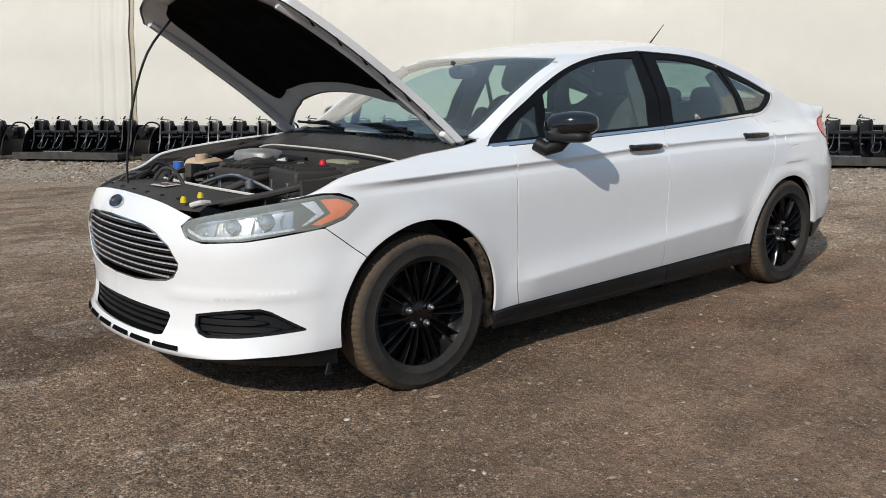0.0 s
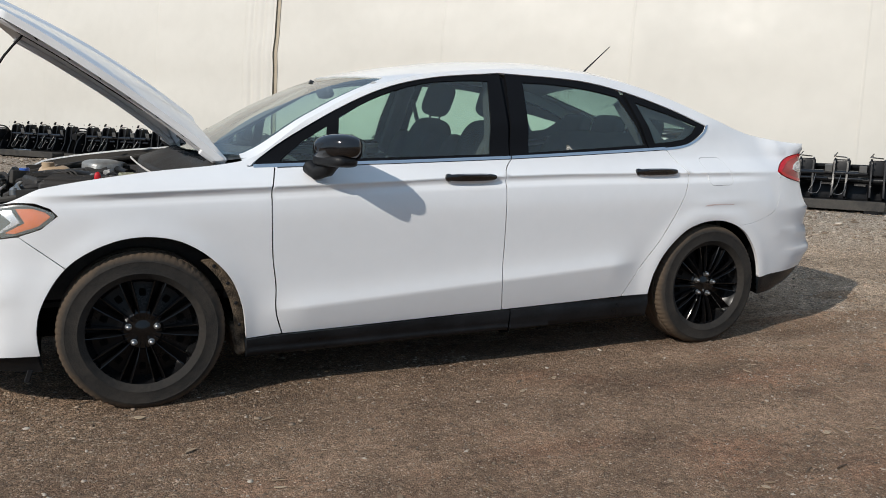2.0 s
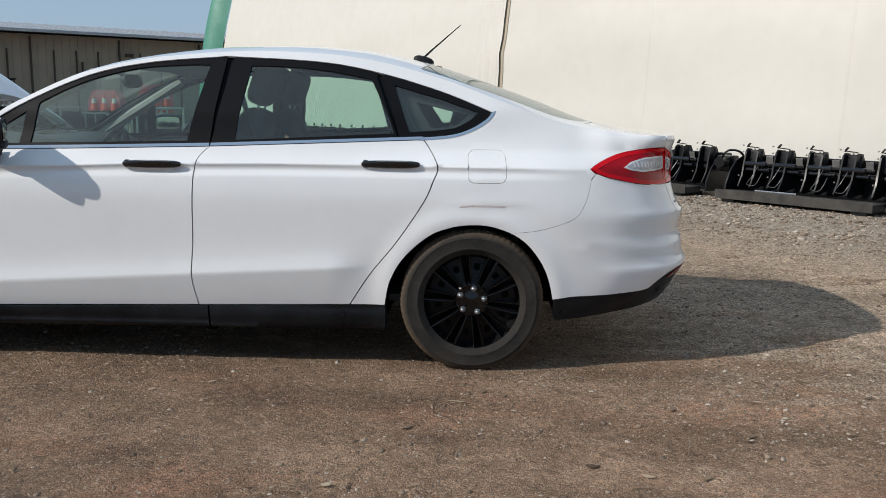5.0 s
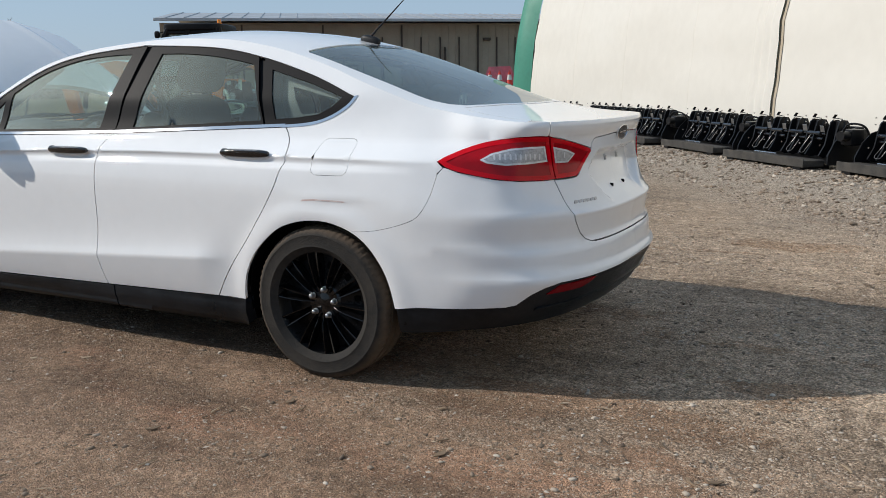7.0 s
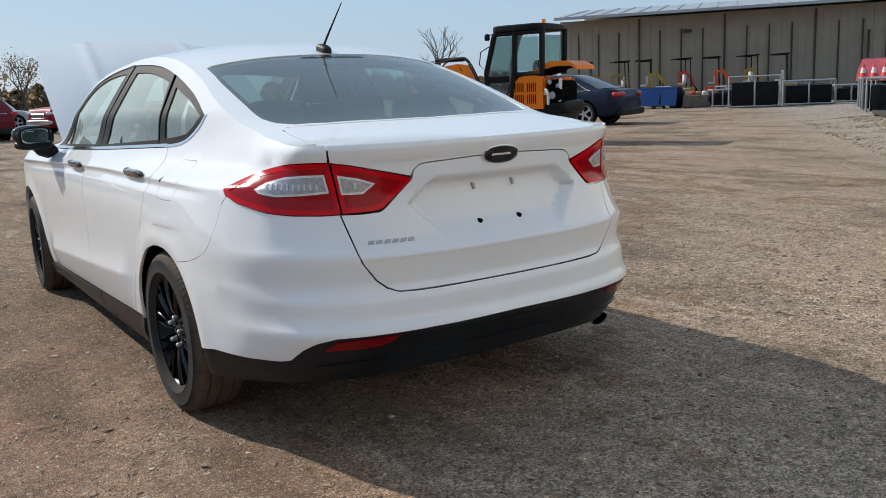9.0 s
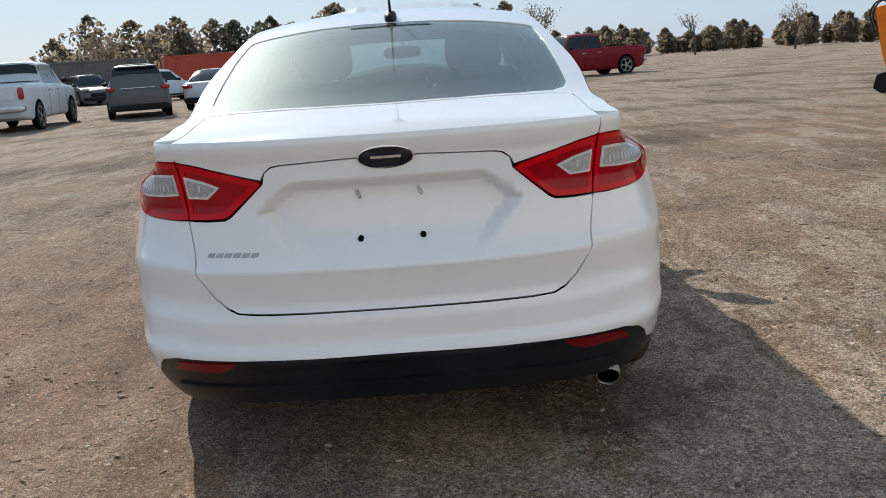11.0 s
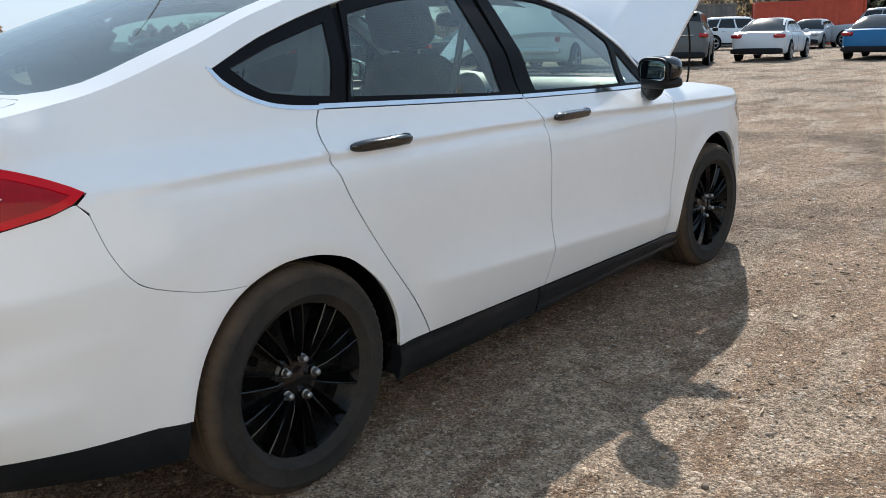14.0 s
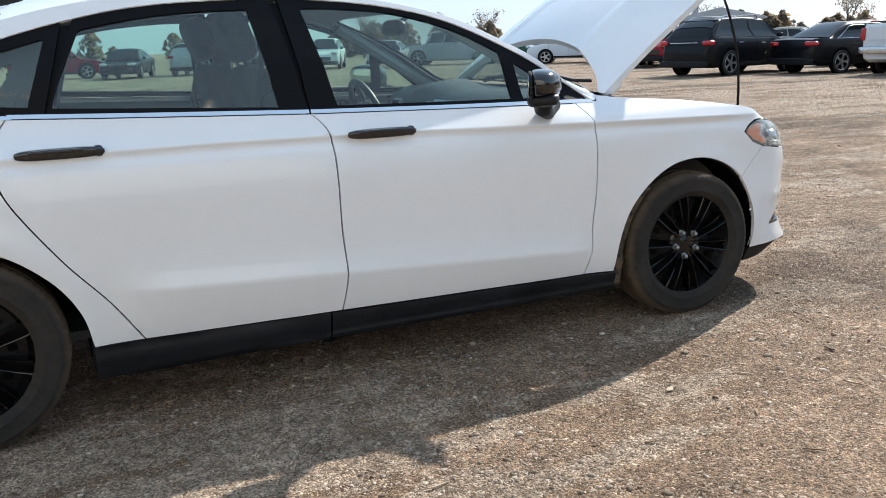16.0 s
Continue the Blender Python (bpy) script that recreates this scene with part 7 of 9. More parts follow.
def build_tent():
    tent = thing("fabric_tent", "large white fabric storage tent with a green end", "tent")
    wr = Lattice(41, 0.9), Lattice(42, 0.3)
    hs = [0.0, 0.1, 0.3, 0.6, 0.9, 1.2, 1.5, 1.8, 2.1, 2.4, 2.7, 3.0, 3.4, 3.8, 4.3, 4.8, 5.4, 6.0, 6.6]

    def sheet_part(name, s0, s1, ds, mat, label, fold=None, proud=0.0):
        ss = np.arange(s0, s1 + 1e-6, ds)
        vs = []
        for h in hs:
            for s in ss:
                o = -tent_profile(h) + proud + 0.05 * float(wr[0](s * 0.35, h * 2.2)) + 0.02 * float(wr[1](s * 0.4, h * 1.6))
                # the cloth sags slightly between the hoops
                o -= 0.035 * math.sin(math.pi * ((s + 0.3) % 3.05) / 3.05) * math.sin(math.pi * min(1, h / 5))
                if fold:
                    o += fold(s, h)
                p = wall_xy(s, o)
                vs.append((p.x, p.y, h))
        w = len(ss)
        b = Build()
        b.add(vs, [(r * w + i, r * w + i + 1, (r + 1) * w + i + 1, (r + 1) * w + i) for r in range(len(hs) - 1) for i in range(w - 1)])
        return part(name, b, mat, tent, label, 80)
    sheet_part("wall_sheet", -24, -0.06, 0.14, WHITE_SHEET, "white membrane wall")
    sheet_part("wall_sheet", 0.62, 12.45, 0.14, WHITE_SHEET, "white membrane wall")
    sheet_part("gathered_sheet", -0.02, 0.66, 0.02, WHITE_SHEET, "gathered vertical folds beside the seam", lambda s, h: 0.035 * abs(math.sin((s - 0.02) * 14)) + 0.03)
    sheet_part("seam_strap", -0.09, 0.03, 0.03, TAPE, "yellowed strap at the seam", None, 0.012)
    b = Build()
    vs = []
    for h in hs:
        for k in range(6):
            t = k / 5
            p = wall_xy(12.42 + 0.62 * t, 0.36 * math.sin(t * 1.5) - tent_profile(h))
            vs.append((p.x, p.y, h))
    b.add(vs, [(r * 6 + i, r * 6 + i + 1, (r + 1) * 6 + i + 1, (r + 1) * 6 + i) for r in range(len(hs) - 1) for i in range(5)])
    part("green_edge", b, GREEN_SHEET, tent, "green rolled edge of the tent", 80)
    # welded laps between the sheets stand out as faint ridges
    for k in range(-7, 5):
        s = 3.05 * k - 0.3
        if abs(s) > 0.7 and s < 12.2:
            sheet_part("sheet_seam", s, s + 0.07, 0.035, WHITE_SHEET, "", lambda q, h, c=s + 0.035: -0.02 * (abs(q - c) > 0.02), 0.012)
    # end wall and roof close the tent
    b = Build()
    e0, e1 = wall_xy(13.04, 0.3), wall_xy(12.8, -14)
    b.add([(e0.x, e0.y, 0), (e1.x, e1.y, 0), (e1.x, e1.y, 6.6), (wall_xy(12.8, -3.0).x, wall_xy(12.8, -3.0).y, 6.6), (wall_xy(12.8, -0.9).x, wall_xy(12.8, -0.9).y, 4)], [(0, 1, 2, 3, 4)])
    part("end_wall", b, GREEN_SHEET, tent, "green end wall")
    b = Build()
    o = tent_profile(6.6)
    q = [wall_xy(-24, -o), wall_xy(12.8, -o), wall_xy(12.8, -14), wall_xy(-24, -14)]
    b.add([(q[0].x, q[0].y, 6.6), (q[1].x, q[1].y, 6.6), (q[2].x, q[2].y, 8.4), (q[3].x, q[3].y, 8.4)], [(0, 1, 2, 3)])
    part("roof_sheet", b, WHITE_SHEET, tent)



build_tent()


# ---- attachments along the tent ----
SATIN_BLACK = material("satin_black_steel", (0.01, 0.01, 0.011), 0.32, 0, 0.4, 6, 0.05, 80, spec=0.3)
BARE_STEEL = material("bright_steel", (0.6, 0.6, 0.6), 0.25, 1.0, 0.2, 20)
PALLET_WOOD = material("grey_pallet_wood", (0.2, 0.16, 0.12), 0.85, 0, 0.4, 9, 0.3, 60)
PALE_TAG = material("pale_tag", (0.65, 0.65, 0.62), 0.5, 0, 0.1, 30)
DECK_STEEL = material("scuffed_black_deck", (0.03, 0.029, 0.028), 0.5, 0, 0.4, 7, 0.15, 60, colour2=(0.07, 0.064, 0.056), spec=0.3)
DULL_ROD = material("dull_bent_rod", (0.2, 0.2, 0.2), 0.45, 0.8, 0.3, 20)
RAKE = {}


def rake_meshes():
    b = Build()
    b.box(1.86, 0.36, 0.1, pose(-0.04, -0.52, 0.1), 0.008)
    b.box(1.86, 0.012, 0.13, pose(-0.04, -0.705, 0.11), 0.003)
    RAKE["tray"] = b.data("tray", DECK_STEEL)
    # curved back of the drum housing
    b = Build()
    prof = [(-0.36, 0.1), (0.1, 0.1), (0.22, 0.22), (0.27, 0.38), (0.24, 0.54), (0.15, 0.62), (0.12, 0.6), (0.2, 0.52), (0.23, 0.38), (0.18, 0.24), (0.08, 0.14), (-0.36, 0.14)]
    b.prism([(y, z) for y, z in prof], 1.98, pose(0, 0, 0, 90, 0, 90))
    b.box(1.98, 0.1, 0.05, pose(0, 0.17, 0.615), 0.012)
    RAKE["back_plate"] = b.data("back_plate", SATIN_BLACK)
    b = Build()
    b.prism([(-0.4, 0.08), (0.26, 0.08), (0.3, 0.4), (0.24, 0.6), (0.06, 0.63), (-0.16, 0.56), (-0.3, 0.42), (-0.4, 0.22)], 0.02, pose(0, 0, 0, 90, 0, 90))
    RAKE["end_plate"] = b.data("end_plate", SATIN_BLACK)
    b = Build()
    b.tube([(-0.99, -0.02, 0.42), (0.99, -0.02, 0.42)], 0.05, 16)
    RAKE["shaft"] = b.data("shaft", SATIN_BLACK)
    b = Build()
    b.tube([(-0.62, -0.36, 0.16), (-0.1, -0.36, 0.16)], 0.014, 8)
    RAKE["rod"] = b.data("rod", BARE_STEEL)
    # knuckle: two cheek plates with a rounded head and a hydraulic cylinder between
    b = Build()
    cheek = [(0.12, 0.2), (-0.22, 0.16), (-0.3, 0.2), (-0.2, 0.36), (-0.16, 0.56), (-0.12, 0.7), (-0.07, 0.74), (0.03, 0.73), (0.07, 0.66), (0.1, 0.5)]
    for x in (-0.075, 0.075):
        b.prism(cheek, 0.02, pose(x, 0, 0, 90, 0, 90))
    b.box(0.2, 0.07, 0.24, pose(0, -0.02, 0.6, -8), 0.035, 3)
    RAKE["tine"] = b.data("tine", SATIN_BLACK)
    b = Build()
    b.tube([(-0.07, -0.13, 0.52), (0.2, -0.13, 0.52)], 0.042, 14)
    b.tube([(0.2, -0.13, 0.52), (0.3, -0.13, 0.52)], 0.022, 10)
    b.tube([(-0.07, -0.12, 0.44), (0.24, -0.12, 0.44)], 0.03, 12)
    RAKE["cylinder"] = b.data("cylinder", GLOSS_BLACK)
    b = Build()
    b.box(0.13, 0.05, 0.012, pose(-0.01, -0.05, 0.755, -10, 5), 0.003)
    b.box(0.012, 0.05, 0.07, pose(-0.075, -0.05, 0.785, -10, 30), 0.003)
    RAKE["bracket"] = b.data("bracket", SATIN_BLACK)
    b = Build()
    b.tube(catmull([(0.06, -0.16, 0.5), (0.03, -0.26, 0.34), (-0.01, -0.3, 0.24), (0.08, -0.3, 0.225), (0.12, -0.27, 0.3), (0.13, -0.2, 0.4)], 0.04), 0.0042, 6)
    RAKE["hose"] = b.data("hose", DULL_ROD)
    b = Build()
    b.box(0.2, 0.24, 0.24, pose(0, -0.1, 0.5), 0.03, 2)
    b.cyl(0.075, 0.075, 0.2, pose(0.02, -0.24, 0.52, 90), 16)
    b.tube(catmull([(0.02, -0.3, 0.56), (0.12, -0.3, 0.7), (0.2, -0.1, 0.66), (0.2, 0.05, 0.4)], 0.05), 0.016, 8)
    RAKE["motor"] = b.data("motor", SATIN_BLACK)
    b = Build()
    b.box(0.085, 0.006, 0.1, None, 0.002)
    RAKE["tag"] = b.data("tag", STEEL)
    b = Build()
    b.box(0.16, 0.5, 0.06, pose(0, -0.45, 0.028), 0.005)
    RAKE["foot"] = b.data("foot", SATIN_BLACK)
    b = Build()
    b.cyl(0.011, 0.011, 0.012, None, 8)
    RAKE["bolt"] = b.data("bolt_head", BARE_STEEL)


def build_rake(m):
    if not RAKE:
        rake_meshes()
        for me in RAKE.values():
            me.transform(Matrix.Diagonal((1, 0.84, 0.84, 1)))
    r = thing("tiller_attachment", "black steel skid-steer tiller attachment on the gravel", "attachment", "attachments along the tent", m)
    for nm in ("tray", "back_plate", "shaft", "rod"):
        part(nm, RAKE[nm], None, r, "bright steel rod" if nm == "rod" else "")
    for x in (-1.0, 1.0):
        part("end_plate", RAKE["end_plate"], None, r).matrix_basis = pose(x, 0, 0)
    for k in range(5):
        t = part("tine", RAKE["tine"], None, r)
        t.matrix_basis = pose(-0.82 + 0.4 * k, 0, 0, 0, 0, 3 * (-1) ** k)
        part("bracket", RAKE["bracket"], None, t)
        for x, z in ((-0.075, 0.66), (-0.075, 0.58), (0.075, 0.62), (-0.075, 0.3)):
            part("bolt_head", RAKE["bolt"], None, t, "bright bolt head").matrix_basis = pose(x, -0.17 if z > 0.5 else -0.24, z, 90)
        if k < 4:
            part("cylinder", RAKE["cylinder"], None, t)
            part("hose", RAKE["hose"], None, t, "bright bent steel rod").matrix_basis = pose(0.05 * (-1) ** k, 0, 0)
            part("tag", RAKE["tag"], None, t, "pale bare metal plate").matrix_basis = pose(0.25, -0.14, 0.5, 12)
    part("motor", RAKE["motor"], None, r).matrix_basis = pose(1.12, 0, 0)
    for x in (-0.8, 0.75):
        part("foot", RAKE["foot"], None, r).matrix_basis = pose(x, 0, 0)
    return r


def face_wall(s, out, turn=0.0, dz=0.0):
    """A pose whose -y looks from the tent's wall into the yard."""
    p = wall_xy(s, out)
    ang = math.degrees(math.atan2(WALL_N.y, WALL_N.x)) + 90
    return pose(p.x, p.y, float(ground_z(p.x, p.y)) + dz, 0, 0, ang + turn)


first = build_rake(face_wall(-8.9, 0.62))
for k, s in enumerate((-6.55, -4.2, -1.85, 0.45, 2.75, 5.05, 7.3, 9.5, 11.6)):
    copy_thing(first, face_wall(s, 0.62 + 0.06 * (-1) ** k, (2, -1.5, 1, -2)[k % 4]))
for k, s in enumerate((-13.6, -11.25)):
    copy_thing(first, face_wall(s, 0.6, 1.5 * (-1) ** k))


# ---- metal building behind the yard ----
TAN_METAL = material("tan_metal_siding", (0.34, 0.285, 0.21), 0.55, 0, 0.15, 1.2, 0.1, 10)
ROOF_METAL = material("galvanised_roof", (0.42, 0.43, 0.44), 0.45, 0.4, 0.2, 0.8, 0.05, 20)
RUST_BROWN = material("brown_steel", (0.07, 0.05, 0.036), 0.6, 0, 0.3, 4)
B_P, B_D = Vector((-32.6, 32.3)), Vector((0.8, 0.6))
B_N = Vector((0.6, -0.8))


def b_xy(t, out):
    return B_P + B_D * t + B_N * out


def build_barn():
    ang = math.degrees(math.atan2(B_D.y, B_D.x))
    barn = thing("metal_building", "long tan metal-clad building with a pale roof", "building")
    b = Build()
    c = b_xy(30, -7)
    b.box(60, 14, 4.65, pose(c.x, c.y, 2.325, 0, 0, ang))
    part("wall", b, TAN_METAL, barn)
    b = Build()
    # corrugated cladding ribs in front of the wall
    for k in range(150):
        p = b_xy(0.2 + 0.4 * k, 0.012)
        b.box(0.05, 0.03, 4.6, pose(p.x, p.y, 2.3, 0, 0, ang))
    tagged(part("cladding_ribs", b, TAN_METAL, barn), kind="stuff")
    for k in range(-3, 48):
        p = b_xy(4.42 + 1.125 * k, 0.06)
        b = Build()
        hgt = 4.55 if k % 4 == 0 else 3.88
        b.box(0.1 if k % 4 == 0 else 0.075, 0.1, hgt, pose(p.x, p.y, hgt / 2, 0, 0, ang), 0.01)
        part("post", b, RUST_BROWN, barn)
    p = b_xy(15.95, 0.12)
    b = Build()
    b.tube([(p.x, p.y, 1.9), (p.x, p.y, 3.3)], 0.06, 8)
    part("downpipe", b, RUST_BROWN, barn)
    b = Build()
    q = [b_xy(-0.1, 1.3), b_xy(60.6, 1.3), b_xy(60.6, -7), b_xy(-0.1, -7), b_xy(60.6, -15.2), b_xy(-0.1, -15.2)]
    z = [4.82, 4.82, 5.75, 5.75, 4.82, 4.82]
    vs = [(p.x, p.y, h) for p, h in zip(q, z)]
    b.add(vs + [(x, y, h - 0.14) for x, y, h in vs], [(0, 1, 2, 3), (3, 2, 4, 5), (6, 9, 8, 7), (9, 11, 10, 8), (0, 6, 7, 1), (5, 4, 10, 11), (0, 3, 9, 6), (3, 5, 11, 9)])
    part("roof", b, ROOF_METAL, barn, "pale galvanised roof")
    b = Build()
    p = b_xy(30.25, 1.34)
    b.box(60.7, 0.1, 0.16, pose(p.x, p.y, 4.74, 0, 0, ang), 0.01)
    part("gutter", b, ROOF_METAL, barn, "pale gutter")
    b = Build()
    for k in range(60):
        p, p2 = b_xy(0.5 + k, 1.3), b_xy(0.5 + k, -7)
        b.tube([(p.x, p.y, 4.84), (p2.x, p2.y, 5.77)], 0.025, 4)
    tagged(part("roof_ribs", b, ROOF_METAL, barn), kind="stuff")
    for t in (7.0, 18.4, 29.8, 41):
        p = b_xy(t, 0.25)
        b = Build()
        b.box(0.42, 0.3, 0.16, pose(p.x, p.y, 3.75, 0, 0, ang), 0.03)
        part("wall_lamp", b, RUST_BROWN, barn, "dark wall lamp")


build_barn()


# ---- vehicles ----
FAR_GLASS = material("dark_window", (0.012, 0.015, 0.016), 0.1, 0, 0.3, 3, coat=0.0, spec=0.4)
FAR_CHROME = material("bright_trim", (0.6, 0.61, 0.62), 0.2, 0.9, 0.1, 20)
FAR_RED = material("far_tail_lamp", (0.45, 0.01, 0.012), 0.2, 0, 0.2, 10, coat=0.4)
FAR_LAMP = material("far_head_lamp", (0.65, 0.66, 0.67), 0.15, 0.4, 0.1, 20, coat=0.5)
FAR_TYRE = material("far_tyre", (0.025, 0.024, 0.023), 0.85, 0, 0.3, 10)
FAR_RIM = material("alloy_rim", (0.5, 0.5, 0.5), 0.3, 0.8, 0.2, 20)
PAINTS = {k: material("paint_" + k, c, 0.3, 0, 0.06, 1.5, 0, coat=0.16, spec=0.12) for k, c in {
    "red": (0.26, 0.012, 0.018), "maroon": (0.16, 0.012, 0.02), "white": (0.72, 0.73, 0.73), "black": (0.006, 0.0065, 0.008), "silver": (0.42, 0.43, 0.44), "grey": (0.14, 0.14, 0.135),
    "blue": (0.03, 0.16, 0.33), "navy": (0.012, 0.018, 0.04), "tan": (0.34, 0.30, 0.24), "green": (0.03, 0.09, 0.06)}.items()}
ROAD_WHEEL = {}


def road_wheel(r):
    key = round(r, 2)
    if key not in ROAD_WHEEL:
        t = Build()
        t.lathe([(r * 0.74, -0.1), (r * 0.9, -0.11), (r * 0.98, -0.085), (r, -0.05), (r, 0.05), (r * 0.98, 0.085), (r * 0.9, 0.11), (r * 0.76, 0.1)], None, 32)
        d = Build()
        d.lathe([(r * 0.76, 0.07), (r * 0.74, 0.1), (r * 0.68, 0.07), (r * 0.62, 0.02), (0.0, 0.02)], None, 24)
        s = Build()
        for i in range(5):
            s.prism([(0.02, -0.035), (r * 0.5, -0.028), (r * 0.72, -0.055), (r * 0.72, 0.055), (r * 0.5, 0.028), (0.02, 0.035)], 0.04, pose(0, 0, 0.075, 0, 0, 72 * i))
        s.cyl(0.06, 0.05, 0.05, pose(0, 0, 0.08), 14)
        s.tube([(r * 0.73 * math.cos(q), r * 0.73 * math.sin(q), 0.09) for q in np.linspace(0, 2 * math.pi, 25)], 0.014, 5)
        ROAD_WHEEL[key] = t.data("tyre", FAR_TYRE), d.data("wheel", FAR_TYRE), s.data("rim", FAR_RIM)
    return ROAD_WHEEL[key]


# outline by kind: length, width, height, wheel radius, stations of hood/belt height along the length, cabin corners
KINDS = {
    "saloon": dict(L=4.85, W=1.84, H=1.46, r=0.33, wb=2.8, top=[(0, 0.62), (0.03, 0.72), (0.25, 0.86), (0.33, 0.93), (0.8, 0.98), (0.93, 1.02), (0.985, 0.98), (1, 0.75)], cab=(0.27, 0.43, 0.66, 0.87)),
    "suv": dict(L=4.75, W=1.86, H=1.70, r=0.37, wb=2.8, top=[(0, 0.66), (0.02, 0.8), (0.1, 0.93), (0.22, 1.02), (0.3, 1.06), (0.6, 1.1), (0.9, 1.14), (0.96, 1.12), (0.985, 1.0), (1, 0.8)], cab=(0.25, 0.41, 0.82, 0.965)),
    "van": dict(L=5.1, W=1.98, H=1.75, r=0.34, wb=3.03, top=[(0, 0.7), (0.03, 0.85), (0.15, 1.0), (0.22, 1.06), (0.9, 1.1), (0.98, 1.08), (1, 0.85)], cab=(0.17, 0.32, 0.93, 0.985)),
    "pickup": dict(L=5.8, W=2.02, H=1.93, r=0.40, wb=3.65, top=[(0, 0.85), (0.02, 1.05), (0.2, 1.17), (0.26, 1.2), (0.6, 1.22), (0.62, 1.28), (0.985, 1.28), (1, 1.1)], cab=(0.25, 0.33, 0.575, 0.61)),
}


def parked_vehicle(kind, paint, x, y, heading, label, roof_rails=False, category="car", lift=0.0):
    k = KINDS[kind]
    L, W, H, r, wb = k["L"], k["W"], k["H"], k["r"], k["wb"]
    v = thing({"saloon": "parked_car", "suv": "parked_suv", "van": "parked_van", "pickup": "pickup_truck"}[kind], label, category, "vehicles in the yard", pose(x, y, 0.0, 0, 0, heading))
    P = PAINTS[paint]
    X = lambda t: L / 2 - t * L                       # nose at +x
    lo = 0.24 + lift
    tt, tz = [a for a, _ in k["top"]], [b for _, b in k["top"]]
    # body: one loft of rounded sections, the greenhouse rising out of the belt
    a0, a1, a2, a3 = k["cab"]
    Hh = H + lift
    belt_z = pchip(tt, tz)
    zb = lambda t: float(belt_z(np.clip(t, 0, 1))) + lift - 0.01
    rise = pchip([a0, a0 * 0.5 + a1 * 0.5, a1, (a1 + a2) / 2, a2, a2 * 0.45 + a3 * 0.55, a3], [0, 0.58, 0.94, 1.0, 0.955, 0.56 if kind == "saloon" else 0.6, 0])

    def section(t):
        """Half section from the floor's middle to the roof's middle."""
        zt = zb(t)
        e = min(1.0, max(0.0, min(t, 1 - t) / 0.07))
        w = W / 2 * (0.8 + 0.2 * e ** 0.5)
        z0 = lo + 0.1 * (1 - e)
        g = float(rise(t)) if a0 < t < a3 else 0.0
        zr = zt + g * (Hh - zt)
        wr = W / 2 * (0.93 - 0.2 * min(1.0, g))
        low = [(0, z0), (w * 0.88, z0), (w * 0.965, z0 + 0.05), (w * 0.985, z0 + 0.14), (w, z0 + (zt - z0) * 0.5), (w * 0.99, zt - 0.16), (w * 0.97, zt - 0.05)]
        return low + [(w * 0.93, zt), (min(w * 0.93, wr) * 0.995, zt + (zr - zt) * 0.42), (min(w * 0.93, wr) * 0.955, zr - 0.09 * g), (min(w * 0.93, wr) * 0.84, zr - 0.025 * g), (W * 0.2, zr + 0.008), (0, zr + 0.014)]
    ts = sorted(set(np.round(np.concatenate([np.linspace(0, 1, 41), [0.004, 0.015, 0.985, 0.996, a0, a1, a2, a3], tt]), 4)))
    b = Build()
    vs = []
    for t in ts:
        q = section(t)
        ring = q + [(-a, z) for a, z in q[-2:0:-1]]
        n = len(ring)
        vs += [(X(t), a, z) for a, z in ring]
    fs = [(i * n + j, i * n + (j + 1) % n, (i + 1) * n + (j + 1) % n, (i + 1) * n + j) for i in range(len(ts) - 1) for j in range(n)]
    fs += [tuple(range(n))[::-1], tuple(range((len(ts) - 1) * n, len(ts) * n))]
    b.add(vs, fs)
    part("body", b, P, v, angle=48)

    def pane(nm, rows, mat=FAR_GLASS, parent=v):
        w = len(rows[0])
        g = Build()
        g.add([p for r0 in rows for p in r0], [(i * w + j, i * w + j + 1, (i + 1) * w + j + 1, (i + 1) * w + j) for i in range(len(rows) - 1) for j in range(w - 1)])
        return part(nm, g, mat, parent, angle=60)

    def across(t, span, out):
        """Points over the top of the section, from one side to the other."""
        q = section(t)[9:]
        ys, zs = [a for a, _ in q][::-1], [z for _, z in q][::-1]
        top = ys[-1] * span
        return [(X(t) + out[0], y, float(np.interp(abs(y), ys, zs)) + out[1]) for y in np.linspace(-top, top, 9)]

    pane("windscreen", [across(t, 1.0, (0.008, 0.008)) for t in np.linspace(a0 + 0.012, a1 - 0.008, 7)])
    pane("rear_window", [across(t, 0.96, (-0.01, 0.008)) for t in np.linspace(a2 + 0.008, a3 - (0.012 if kind == "saloon" else 0.35 * (a3 - a2)), 7)])
    cuts = {"saloon": (0.53,), "pickup": (0.52,), "suv": (0.4, 0.72), "van": (0.36, 0.68)}[kind]
    edges = [0.0, *cuts, 1.0]
